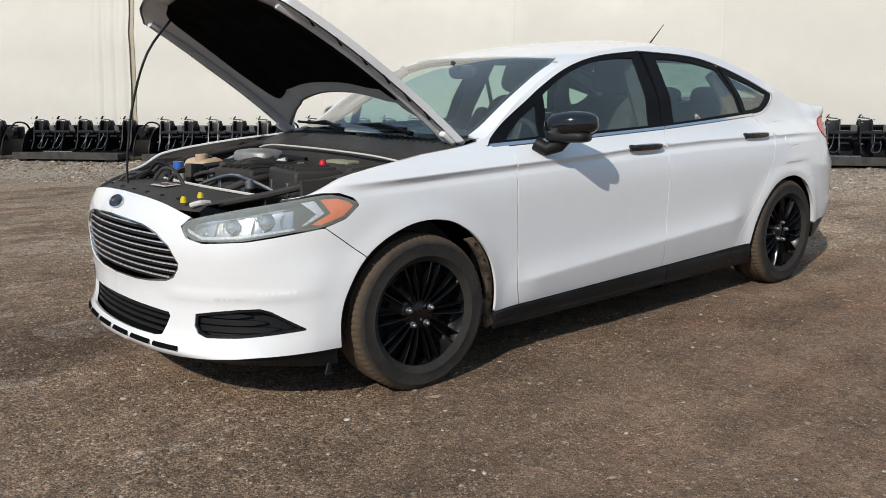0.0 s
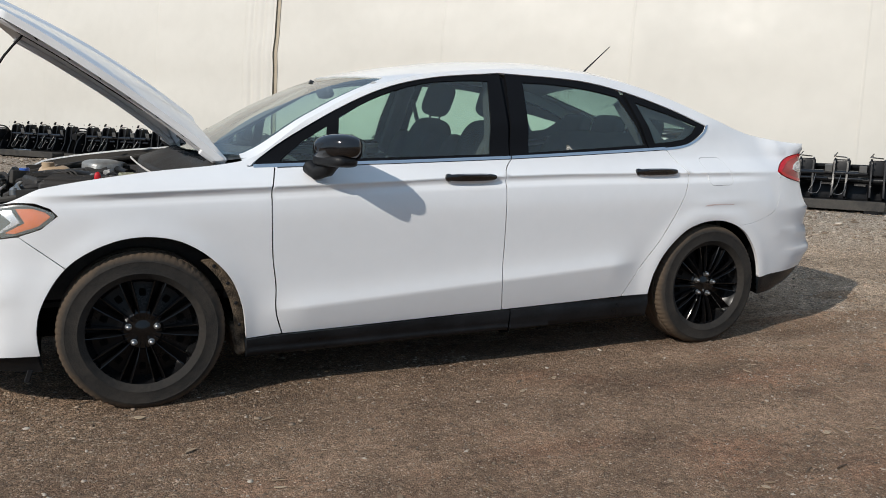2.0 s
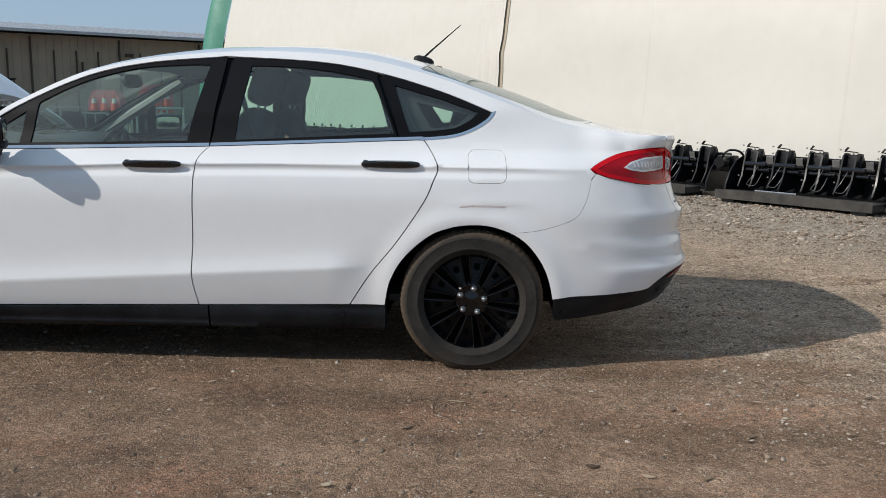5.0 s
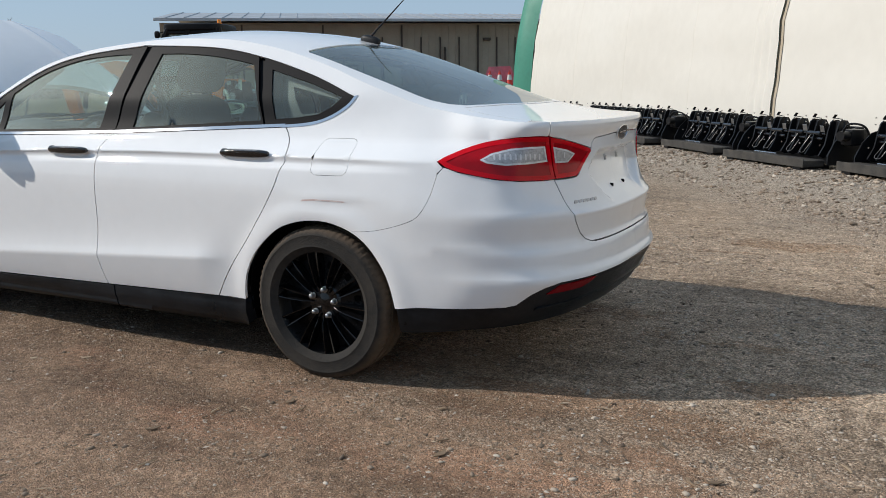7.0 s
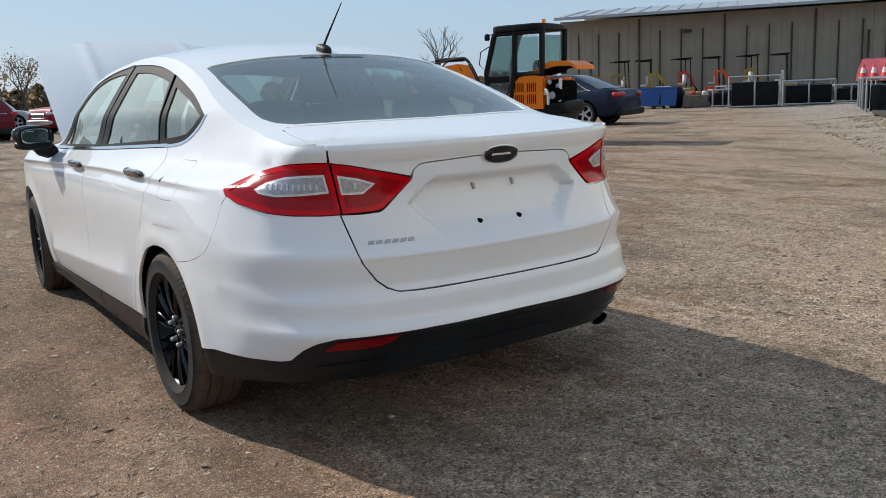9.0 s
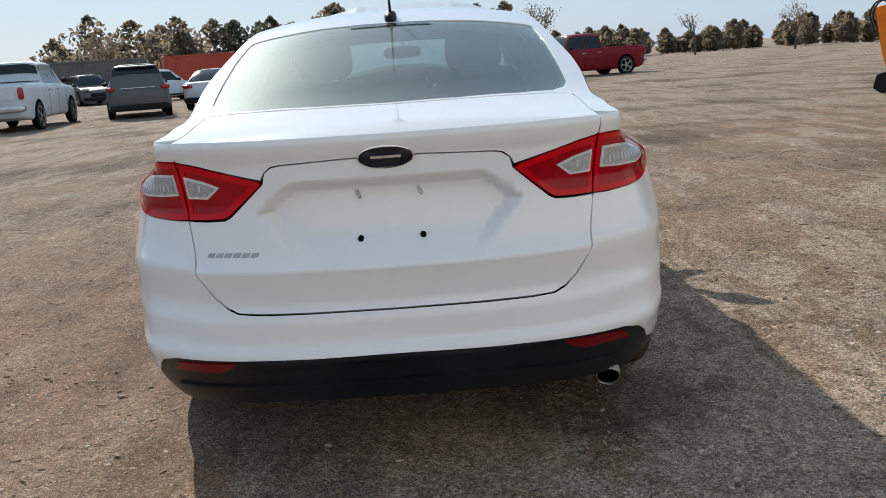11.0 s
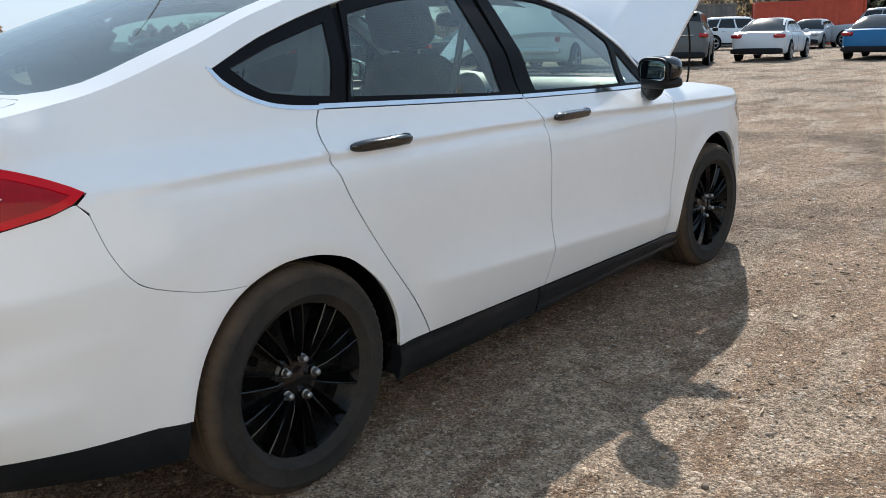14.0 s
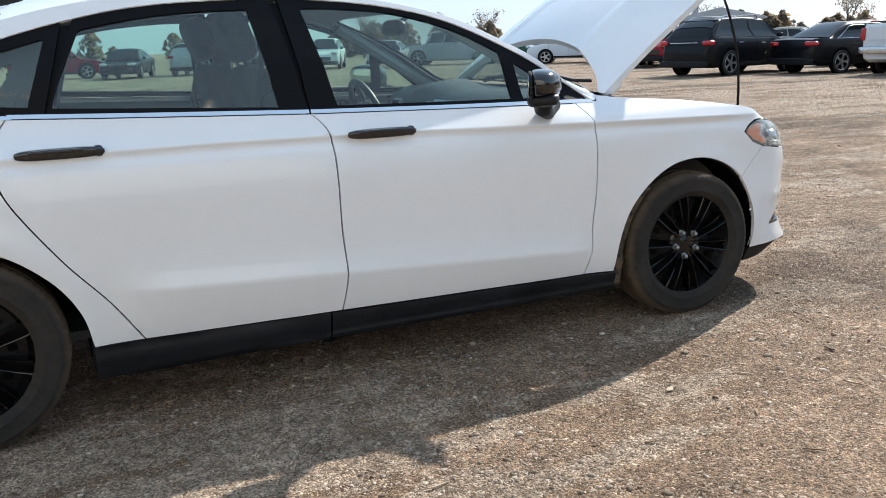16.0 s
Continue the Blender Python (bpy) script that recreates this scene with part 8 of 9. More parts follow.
    for s in (-1, 1):
        for q0, q1 in zip(edges, edges[1:]):
            rows = []
            for vv in np.linspace(0.08, 0.97, 5):
                # the ends lean with the pillars
                fa, fb = a0 + (a1 - a0) * (0.18 + 0.72 * vv), a3 - (a3 - a2) * (0.2 + 0.7 * vv)
                row = []
                for f in np.linspace(q0 + (0.015 if q0 else 0), q1 - (0.015 if q1 < 1 else 0), 7):
                    t = fa + (fb - fa) * f
                    c = section(t)
                    pts = c[7:10]
                    z = pts[0][1] + (pts[2][1] - pts[0][1]) * vv
                    y = float(np.interp(z, [p[1] for p in pts], [p[0] for p in pts])) if pts[2][1] > pts[0][1] + 0.01 else pts[0][0]
                    row.append((X(t), s * (y + 0.008), z))
                rows.append(row)
            pane("side_window", rows)
            if kind == "saloon":
                g = Build()
                g.tube([(x, y + s * 0.004, z) for x, y, z in rows[0]], 0.011, 4)
                g.tube([(x, y + s * 0.004, z) for x, y, z in (rows[-1] if q1 < 1 else rows[-1] + [r0[-1] for r0 in rows[::-1]])], 0.009, 4)
                part("window_trim", g, FAR_CHROME, v)
        g = Build()
        g.blob(0.13, 0.2, 0.14, 0.7, pose(X(a0) - 0.3, s * (W / 2 + 0.05), zb(a0) + 0.12, 0, 0, -s * 12))
        part("door_mirror", g, P if kind == "saloon" else BLACK_PLASTIC, v)
        for f in ((0.46, 0.68) if kind != "pickup" else (0.42, 0.56)):
            g = Build()
            g.blob(0.2, 0.035, 0.035, 0.6, pose(X(f), s * (W / 2 * 0.985), zb(f) - 0.15))
            part("door_handle", g, FAR_CHROME if kind != "saloon" else P, v)
        for f in ((a0 + 0.06, a0 + 0.06 + 1.05 / L, a0 + 0.06 + 2.05 / L) if kind != "pickup" else (0.27, 0.43, 0.6)):
            g = Build()
            q = section(f)
            g.tube([(X(f), s * (a + 0.001), z) for a, z in q[2:8]], 0.004, 4)
            part("door_gap", g, DARK, v)
    wr = W / 2 * 0.73
    if roof_rails:
        for s in (-1, 1):
            g = Build()
            zr = lambda t: section(t)[10][1]
            g.tube([(X(a1) - 0.1, s * wr * 0.84, zr(a1) - 0.01), (X(a1) - 0.25, s * wr * 0.84, Hh + 0.045), (X(a2) + 0.2, s * wr * 0.84, Hh + 0.035), (X(a2) + 0.05, s * wr * 0.84, zr(a2) - 0.01)], 0.018, 6)
            part("roof_rail", g, FAR_CHROME, v)
    if kind in ("suv", "van"):
        g = Build()
        g.blob(0.26, wr * 1.75, 0.05, 0.45, pose(X(a2) - 0.1, 0, Hh - 0.075, 0, -10))
        part("spoiler", g, P, v)
        for s in (-1, 1):
            g = Build()
            g.box(L * 0.5, 0.03, 0.09, pose(X(0.52), s * (W / 2 - 0.018), lo + 0.09), 0.01)
            part("sill_trim", g, BLACK_PLASTIC, v)
    # lamps and bumpers
    for s in (-1, 1):
        g = Build()
        if kind in ("pickup", "van", "suv"):
            g.blob(0.12 if kind == "pickup" else 0.34, 0.15 if kind == "pickup" else 0.3, 0.34 if kind == "pickup" else 0.15, 0.5, pose(-L / 2 + (0.03 if kind == "pickup" else 0.15), s * (W / 2 * 0.86), (1.0 if kind == "pickup" else 0.97) + lift))
        else:
            g.blob(0.42, 0.4, 0.15, 0.5, pose(-L / 2 + 0.17, s * W / 2 * 0.74, 0.86, 0, 0, s * -24))
        part("tail_lamp", g, FAR_RED, v)
        g = Build()
        g.blob(0.3, 0.36, 0.15, 0.5, pose(L / 2 - 0.12, s * W / 2 * 0.72, (0.72 if kind == "saloon" else 0.88) + lift, 0, 0, s * -18))
        part("head_lamp", g, FAR_LAMP, v)
    g = Build()
    g.box(0.06, W * 0.5, 0.2, pose(L / 2 + 0.0, 0, 0.58 + lift + (0.2 if kind == "pickup" else 0)), 0.02)
    part("grille", g, FAR_GLASS if kind != "pickup" else FAR_CHROME, v)
    g = Build()
    chrome_bar = kind == "pickup"
    g.blob(0.2, W * 0.95, 0.2, 0.35, pose(-L / 2 + 0.0, 0, 0.58 + lift if chrome_bar else 0.36 + lift))
    part("rear_bumper", g, FAR_CHROME if chrome_bar else BLACK_PLASTIC, v)
    g = Build()
    g.blob(0.2, W * 0.94, 0.2, 0.35, pose(L / 2 - 0.02, 0, 0.5 + lift if chrome_bar else 0.36 + lift))
    part("front_bumper", g, FAR_CHROME if chrome_bar else BLACK_PLASTIC, v)
    if kind == "pickup":
        g = Build()
        g.box(L * 0.345, W * 0.8, 0.02, pose(X(0.8), 0, 1.325 + lift), 0.004)
        part("bed_opening", g, DARK, v)
        g = Build()
        g.box(0.02, W * 0.72, 0.36, pose(-L / 2 - 0.006, 0, 1.02 + lift), 0.008)
        part("tailgate", g, P, v)
    if kind in ("suv", "van"):
        g = Build()
        g.box(0.02, W * 0.55, 0.03, pose(-L / 2 - 0.01, 0, 0.98 + lift), 0.008)
        part("tailgate_trim", g, FAR_CHROME, v)
    # wheels in dark arches
    for fx in (wb / 2 + 0.03, -wb / 2 + 0.03):
        for s in (-1, 1):
            g = Build()
            g.cyl(r * 1.17, r * 1.17, 0.1, pose(fx, s * (W / 2 - 0.045), r + 0.02, 90), 28)
            part("wheel_arch", g, DARK, v)
            ty, wh, ri = road_wheel(r)
            w = part("wheel", wh, None, v)
            w.matrix_basis = pose(fx, s * (W / 2 - 0.072), r, -90 * s)
            part("tyre", ty, None, w)
            part("rim", ri, None, w)
    return v


def head(dx, dy):
    return math.degrees(math.atan2(dy, dx))


parked_vehicle("pickup", "red", -32.65, -1.0, head(-1, 0.02), "red crew pickup truck seen from its tailgate")
parked_vehicle("suv", "maroon", -31.9, 1.6, head(-0.93, -0.36), "dark red sport utility vehicle with roof rails", True)
parked_vehicle("suv", "silver", -46.5, 4.4, head(0.3, 0.95), "silver sport utility vehicle parked side on")
parked_vehicle("pickup", "red", -36.4, 7.6, head(0.35, -0.94), "red work pickup truck with a chrome grille")
parked_vehicle("saloon", "blue", -31.0, -4.65, head(-1, -0.03), "bright blue saloon with a dark spoiler")
parked_vehicle("saloon", "white", -29.9, -8.15, head(-1, -0.1), "white saloon car seen from behind")
parked_vehicle("van", "grey", -26.15, -10.05, head(-0.95, -0.33), "dark grey minivan with red tail lamps")
parked_vehicle("pickup", "white", -22.5, -12.45, head(-0.99, -0.14), "white crew pickup truck with a chrome bumper", lift=0.08)
parked_vehicle("saloon", "black", -21.6, -14.95, head(-1, 0.06), "black saloon with upright red tail lamps")
parked_vehicle("suv", "black", -19.05, -17.2, head(-0.99, -0.15), "black crossover with bright roof rails", True)
parked_vehicle("saloon", "navy", -14.98, 15.95, head(-0.93, -0.36), "dark blue saloon with silver five-spoke wheels")
parked_vehicle("saloon", "white", -26.2, -18.5, head(0.9, 0.4), "white car parked nose out behind others")
parked_vehicle("suv", "red", -22.8, -25.5, head(0.75, 0.66), "red crossover parked facing the yard")
parked_vehicle("suv", "maroon", -24.2, -28.6, head(0.75, 0.66), "maroon crossover parked facing the yard")
parked_vehicle("suv", "black", -25.6, -32.0, head(0.8, 0.6), "black crossover parked facing the yard")
random.seed(21)
ROW = [("saloon", "silver"), ("suv", "white"), ("saloon", "tan"), ("pickup", "silver"), ("saloon", "black"), ("van", "white"), ("suv", "grey"), ("saloon", "white"), ("saloon", "silver"), ("suv", "red"), ("saloon", "green"), ("suv", "silver")]
for i in range(22):
    kd, pt = ROW[(i * 5) % 12]
    a = radians(176 + i * 4.4)
    rr = 43 + 5 * random.random() + (4 if i % 3 == 0 else 0)
    parked_vehicle(kd, pt, 1 + rr * math.cos(a), rr * math.sin(a), math.degrees(a) + random.choice([90, -90, 0, 180]) + random.uniform(-12, 12), f"{pt} {'car' if kd == 'saloon' else kd} in the far row of the yard")


# ---- excavator ----
ORANGE = material("orange_machine_paint", (0.86, 0.2, 0.004), 0.4, 0, 0.15, 4, coat=0.08, spec=0.2)
CAB_BLACK = material("cab_black", (0.009, 0.009, 0.01), 0.4, 0, 0.3, 6, spec=0.14)
TRACK_RUBBER = material("track_rubber", (0.012, 0.0115, 0.011), 0.85, 0, 0.4, 8, 0.2, 60, spec=0.1)
CAB_GLASS = glass("cab_glass", (0.62, 0.78, 0.76), 0.0, 0.8, 0.06)
AMBER_LAMP = material("amber_beacon", (0.85, 0.25, 0.01), 0.2, 0, 0.1, 20, coat=0.5)


def letters(text, size):
    """Flat raised lettering as a mesh."""
    cu = bpy.data.curves.new("lettering", "FONT")
    cu.body, cu.size, cu.extrude = text, size, 0.003
    ob = bpy.data.objects.new("lettering", cu)
    me = bpy.data.meshes.new_from_object(ob)
    bpy.data.objects.remove(ob)
    bpy.data.curves.remove(cu)
    me.materials.clear()
    return me


def build_excavator(m):
    """Forward is +x, the near (left) side +y."""
    e = thing("mini_excavator", "orange and black mini excavator with its engine cover raised", "excavator", "", m)
    for s in (-1, 1):
        b = Build()
        outl = []
        for k in range(9):
            a = math.pi / 2 + math.pi * k / 8
            outl.append((-0.78 + 0.21 * math.cos(a), 0.22 + 0.21 * math.sin(a)))
        for k in range(9):
            a = -math.pi / 2 + math.pi * k / 8
            outl.append((0.78 + 0.21 * math.cos(a), 0.22 + 0.21 * math.sin(a)))
        b.prism(outl, 0.3, pose(0, s * 0.58, 0, 90))
        tr = part("track", b, TRACK_RUBBER, e, "black rubber track")
        b = Build()
        for (x0, z0), (x1, z1) in zip(outl, outl[1:] + outl[:1]):
            n = max(1, int(math.hypot(x1 - x0, z1 - z0) / 0.075))
            for q in range(n):
                x, z = x0 + (x1 - x0) * (q + 0.5) / n, z0 + (z1 - z0) * (q + 0.5) / n
                b.box(0.045, 0.3, 0.03, pose(x, s * 0.58, z, 0, -math.degrees(math.atan2(z1 - z0, x1 - x0))), 0.004)
        tagged(part("tread", b, TRACK_RUBBER, tr), kind="stuff")
        b = Build()
        b.box(1.3, 0.05, 0.17, pose(0, s * 0.745, 0.22), 0.01)
        part("track_frame", b, CAB_BLACK, tr)
        for x in (-0.78, 0.78):
            b = Build()
            b.cyl(0.15, 0.15, 0.06, pose(x, s * 0.73, 0.22, 90), 18)
            part("sprocket", b, CAB_BLACK, tr)
        b = Build()
        b.box(0.16, 0.006, 0.05, pose(0.35, s * 0.774, 0.22), 0.001)
        part("red_label", b, FAR_RED, tr)
    b = Build()
    b.cyl(0.42, 0.42, 0.16, pose(0, 0, 0.45), 24)
    b.box(0.9, 0.7, 0.16, pose(0, 0, 0.36), 0.02)
    part("turntable", b, CAB_BLACK, e)
    b = Build()
    b.prism([(0.65, 0.7), (0.63, 0.72), (-1.2, 0.72), (-1.33, 0.66), (-1.36, 0.5), (-1.36, -0.1), (-1.28, -0.4), (-1.1, -0.6), (-0.8, -0.7), (0.65, -0.7)], 0.2, pose(0, 0, 0.62))
    b.prism([(0.62, 0.66), (-1.18, 0.68), (-1.3, 0.6), (-1.32, -0.1), (-1.24, -0.38), (-1.06, -0.56), (0.62, -0.66)], 0.24, pose(0, 0, 0.62))
    part("deck", b, CAB_BLACK, e, "black machine deck")
    part("lettering", letters("NT30", 0.17), PALE_TAG, e, "white letters on the black deck").matrix_basis = pose(-0.17, 0.727, 0.57, 90, 0, 180)
    # engine house with a louvred panel
    b = Build()
    b.prism([(-0.12, 0.72), (-1.0, 0.72), (-1.0, 1.36), (-0.7, 1.4), (-0.48, 1.36), (-0.3, 1.2), (-0.18, 0.95)], 0.1, pose(0, 0.67, 0, 90))
    side = part("engine_panel", b, ORANGE, e, "orange louvred engine panel")
    for cx in (-0.48, -0.76):
        for k in range(5):
            for zc in (0.92, 1.15):
                g = Build()
                g.box(0.018, 0.012, 0.18, pose(cx - 0.08 + 0.045 * k, 0.722, zc), 0.002)
                part("louvre", g, DARK, side)
    b = Build()
    b.box(0.06, 1.3, 0.62, pose(-0.98, 0, 1.02), 0.02)
    b.prism([(-0.15, 0.72), (-1.05, 0.72), (-1.05, 1.3), (-0.15, 1.3)], 0.06, pose(0, -0.6, 0, 90))
    part("engine_house", b, ORANGE, e)
    b = Build()
    b.blob(0.4, 0.8, 0.5, 0.35, pose(-1.16, 0.2, 1.02))
    b.cyl(0.13, 0.13, 0.3, pose(-1.3, 0.55, 1.0, 90), 16)
    b.cyl(0.07, 0.07, 0.3, pose(-1.15, 0.5, 1.22, 90), 16)
    eng = part("engine", b, DARK, e, "dark exposed diesel engine")
    b = Build()
    b.tube(catmull([(-1.1, 0.68, 0.8), (-1.12, 0.72, 1.0), (-1.06, 0.7, 1.1), (-1.02, 0.66, 1.0)], 0.05), 0.03, 8)
    part("pale_hose", b, PALE_TAG, eng)
    for k, (ex, ey, ez, er) in enumerate(((-1.2, 0.66, 0.98, 0.075), (-1.3, 0.6, 1.16, 0.05), (-1.14, 0.64, 1.24, 0.045))):
        b = Build()
        b.lathe([(0.0, 0.0), (er * 0.4, 0.0), (er * 0.45, 0.02), (er, 0.02), (er, 0.045), (0.0, 0.045)], pose(ex, ey, ez, -90), 16)
        part("pulley", b, STEEL, eng)
    b = Build()
    b.tube(catmull([(-1.32, 0.62, 0.86), (-1.36, 0.66, 1.05), (-1.35, 0.62, 1.3)], 0.05), 0.035, 8)
    part("filler_pipe", b, PALE_TAG, eng)
    # raised cover
    b = Build()
    b.prism([(-0.66, 1.42), (-0.9, 1.56), (-1.15, 1.64), (-1.5, 1.64), (-1.7, 1.54), (-1.72, 1.46), (-1.58, 1.54), (-1.2, 1.54), (-0.95, 1.47), (-0.7, 1.36)], 0.85, pose(0, 0.24, 0, 90))
    cover = part("engine_cover", b, ORANGE, e, "raised orange engine cover")
    b = Build()
    b.prism([(-0.76, 1.38), (-1.0, 1.46), (-1.22, 1.53), (-1.56, 1.53), (-1.56, 1.51), (-1.2, 1.5), (-0.98, 1.42)], 0.76, pose(0, 0.24, 0, 90))
    part("cover_lining", b, DARK, cover)
    b = Build()
    b.blob(0.5, 1.05, 0.26, 0.35, pose(-1.2, 0.14, 0.74))
    part("counterweight", b, CAB_BLACK, e)
    # cab
    x0, x1, y0, y1, z0, z1 = -0.98, 0.3, -0.3, 0.7, 0.72, 2.33
    for px in (x0, -0.36, x1):
        for py in (y0, y1):
            if px == -0.36 and py == y0:
                continue
            b = Build()
            topx = px - (0.2 if px == x1 else 0.02)
            foot = 1.4 if px == x0 else z0
            b.tube([(px + (0.12 if px == -0.36 else 0), py, foot), (px, py, z0 + 0.75), (topx, py, z1 - 0.16), (topx - (0.08 if px == x1 else 0), py, z1 - 0.02)], 0.06, 8)
            part("cab_post", b, CAB_BLACK, e)
    b = Build()
    b.blob(1.22, 1.14, 0.16, 0.32, pose(-0.44, 0.2, z1))
    part("cab_roof", b, CAB_BLACK, e, "black cab roof")
    for z, xa, xb in ((z0 + 0.02, -0.25, x1), (1.42, x0, -0.36), (z1 - 0.1, x0, 0.08)):
        b = Build()
        b.tube([(xa, y1, z), (xb, y1, z)], 0.045, 6)
        part("cab_rail", b, CAB_BLACK, e)
    b = Build()
    b.prism([(-0.36, 1.42), (-0.98, 1.42), (-0.98, 1.36), (-0.7, 1.34), (-0.4, 1.2), (-0.22, 0.8), (-0.12, 0.74), (-0.2, 1.1)], 0.06, pose(0, y1 - 0.02, 0, 90))
    part("cab_side", b, CAB_BLACK, e)
    b = Build()
    b.box(0.52, 0.04, 0.12, pose(0.03, y1, 1.33, 0, 0), 0.01)
    dr = part("cab_door", b, CAB_BLACK, e, "black cab door with two panes")
    for q in ([(-0.14, 0.8), (0.25, 0.8), (0.25, 1.27), (-0.25, 1.27)], [(-0.3, 1.39), (0.25, 1.39), (0.1, 2.16), (-0.3, 2.2)]):
        g = Build()
        g.prism(q, 0.01, pose(0, y1 + 0.005, 0, 90))
        part("pane", g, CAB_GLASS, dr)
    for nm, c in (("side_pane", [(x0 + 0.08, y1, 1.48), (-0.42, y1, 1.48), (-0.42, y1, 2.18), (x0 + 0.08, y1, 2.18)]), ("rear_pane", [(x0, y0 + 0.05, 1.5), (x0, y1 - 0.05, 1.5), (x0, y1 - 0.05, 2.18), (x0, y0 + 0.05, 2.18)]),
                  ("front_pane", [(x1, y0 + 0.05, 0.9), (x1, y1 - 0.05, 0.9), (x1 - 0.2, y1 - 0.05, 2.2), (x1 - 0.2, y0 + 0.05, 2.2)]), ("far_pane", [(x0, y0, 1.4), (x1, y0, 1.4), (x1 - 0.16, y0, 2.2), (x0, y0, 2.2)])):
        g = Build()
        g.add(c, [(0, 1, 2, 3)])
        part(nm, g, CAB_GLASS, e)
    b = Build()
    b.blob(0.42, 0.44, 0.16, 0.5, pose(-0.42, 0.2, 1.12))
    b.blob(0.14, 0.42, 0.55, 0.5, pose(-0.66, 0.2, 1.42))
    part("seat", b, CAB_BLACK, e)
    b = Build()
    b.cyl(0.045, 0.04, 0.1, pose(-0.98, 0.58, z1 + 0.09), 12)
    part("beacon", b, AMBER_LAMP, e, "amber warning beacon")
    b = Build()
    b.blob(0.1, 0.1, 0.14, 0.6, pose(0.25, 0.72, z1 - 0.14))
    b.tube([(0.1, 0.7, z1 - 0.08), (0.25, 0.72, z1 - 0.12)], 0.012, 6)
    part("work_lamp", b, CAB_BLACK, e)
    b = Build()
    b.tube([(0.28, 0.74, 1.5), (0.42, 0.78, 1.65), (0.38, 0.78, 1.9), (0.2, 0.74, 2.0)], 0.012, 6)
    part("mirror_arm", b, CAB_BLACK, e)
    # boom, stick, rams
    b = Build()
    b.prism([(0.5, 0.75), (0.72, 0.72), (1.0, 1.25), (1.3, 1.55), (2.75, 1.62), (2.8, 1.42), (1.5, 1.32), (1.25, 1.15)], 0.2, pose(0, -0.1, 0, 90))
    b.prism([(0.5, 0.75), (0.72, 0.72), (1.02, 1.3), (1.25, 1.68), (1.5, 1.72), (2.8, 1.56), (2.8, 1.42), (1.55, 1.5), (1.3, 1.36), (0.85, 0.9)], 0.19, pose(0, -0.1, 0, 90))
    part("boom", b, ORANGE, e, "orange boom")
    b = Build()
    b.prism([(2.62, 1.66), (2.86, 1.62), (2.72, 0.95), (2.5, 0.28), (2.36, 0.3), (2.46, 0.95)], 0.17, pose(0, -0.1, 0, 90))
    part("stick", b, ORANGE, e, "orange dipper stick")
    for q0, q1, q2 in (((1.35, -0.1, 1.82), (2.1, -0.1, 1.82), (2.7, -0.1, 1.72)), ((0.75, 0.06, 0.7), (1.3, 0.02, 1.2), (1.6, 0.0, 1.45)), ((2.2, 0.03, 1.2), (2.26, 0.02, 0.75), (2.3, 0.02, 0.45))):
        b = Build()
        b.tube([q0, q1], 0.05, 10)
        rm = part("ram", b, CAB_BLACK, e)
        b = Build()
        b.tube([q1, q2], 0.022, 8)
        part("ram_rod", b, BARE_STEEL, rm)
    b = Build()
    for s in (-0.03, 0.05):
        b.tube(catmull([(0.9, s, 1.25), (1.2, s, 1.78), (1.5, s, 1.83), (2.3, s, 1.72), (2.75, s, 1.74), (2.92, s, 1.5), (2.8, s, 1.2)], 0.08), 0.018, 6)
    part("hydraulic_hose", b, BLACK_PLASTIC, e)
    b = Build()
    b.prism([(2.3, 0.45), (2.62, 0.35), (2.7, 0.1), (2.5, 0.0), (2.2, 0.04), (2.12, 0.28)], 0.5, pose(0, -0.1, 0, 90))
    part("bucket", b, CAB_BLACK, e, "black digging bucket")
    b = Build()
    b.box(0.06, 1.5, 0.3, pose(1.2, 0, 0.2, 0, 8), 0.02)
    b.box(0.4, 0.1, 0.1, pose(1.0, 0.4, 0.25), 0.02)
    b.box(0.4, 0.1, 0.1, pose(1.0, -0.4, 0.25), 0.02)
    part("dozer_blade", b, CAB_BLACK, e)
    return e


build_excavator(pose(-9.55, 9.95, 0.02, 0, 0, head(-0.93, -0.36)))


# ---- small machines, crates and pallets in front of the building ----
YELLOW_PAINT = material("yellow_machine_paint", (0.42, 0.25, 0.03), 0.4, 0, 0.15, 4)
RED_PAINT = material("red_machine_paint", (0.55, 0.06, 0.02), 0.4, 0, 0.15, 4)
BLUE_PAINT = material("blue_bin_paint", (0.015, 0.09, 0.33), 0.4, 0, 0.2, 3)
ORANGE_RED = material("orange_red_machine_paint", (0.65, 0.1, 0.02), 0.4, 0, 0.15, 4)
RED_WRAP = material("red_wrapped_cones", (0.75, 0.16, 0.2), 0.25, 0, 0.35, 6, coat=0.5)
RED_CONE = material("red_cone_rubber", (0.7, 0.05, 0.03), 0.5, 0, 0.15, 8)
GALV = material("galvanised_tube", (0.45, 0.46, 0.47), 0.4, 0.7, 0.2, 10)


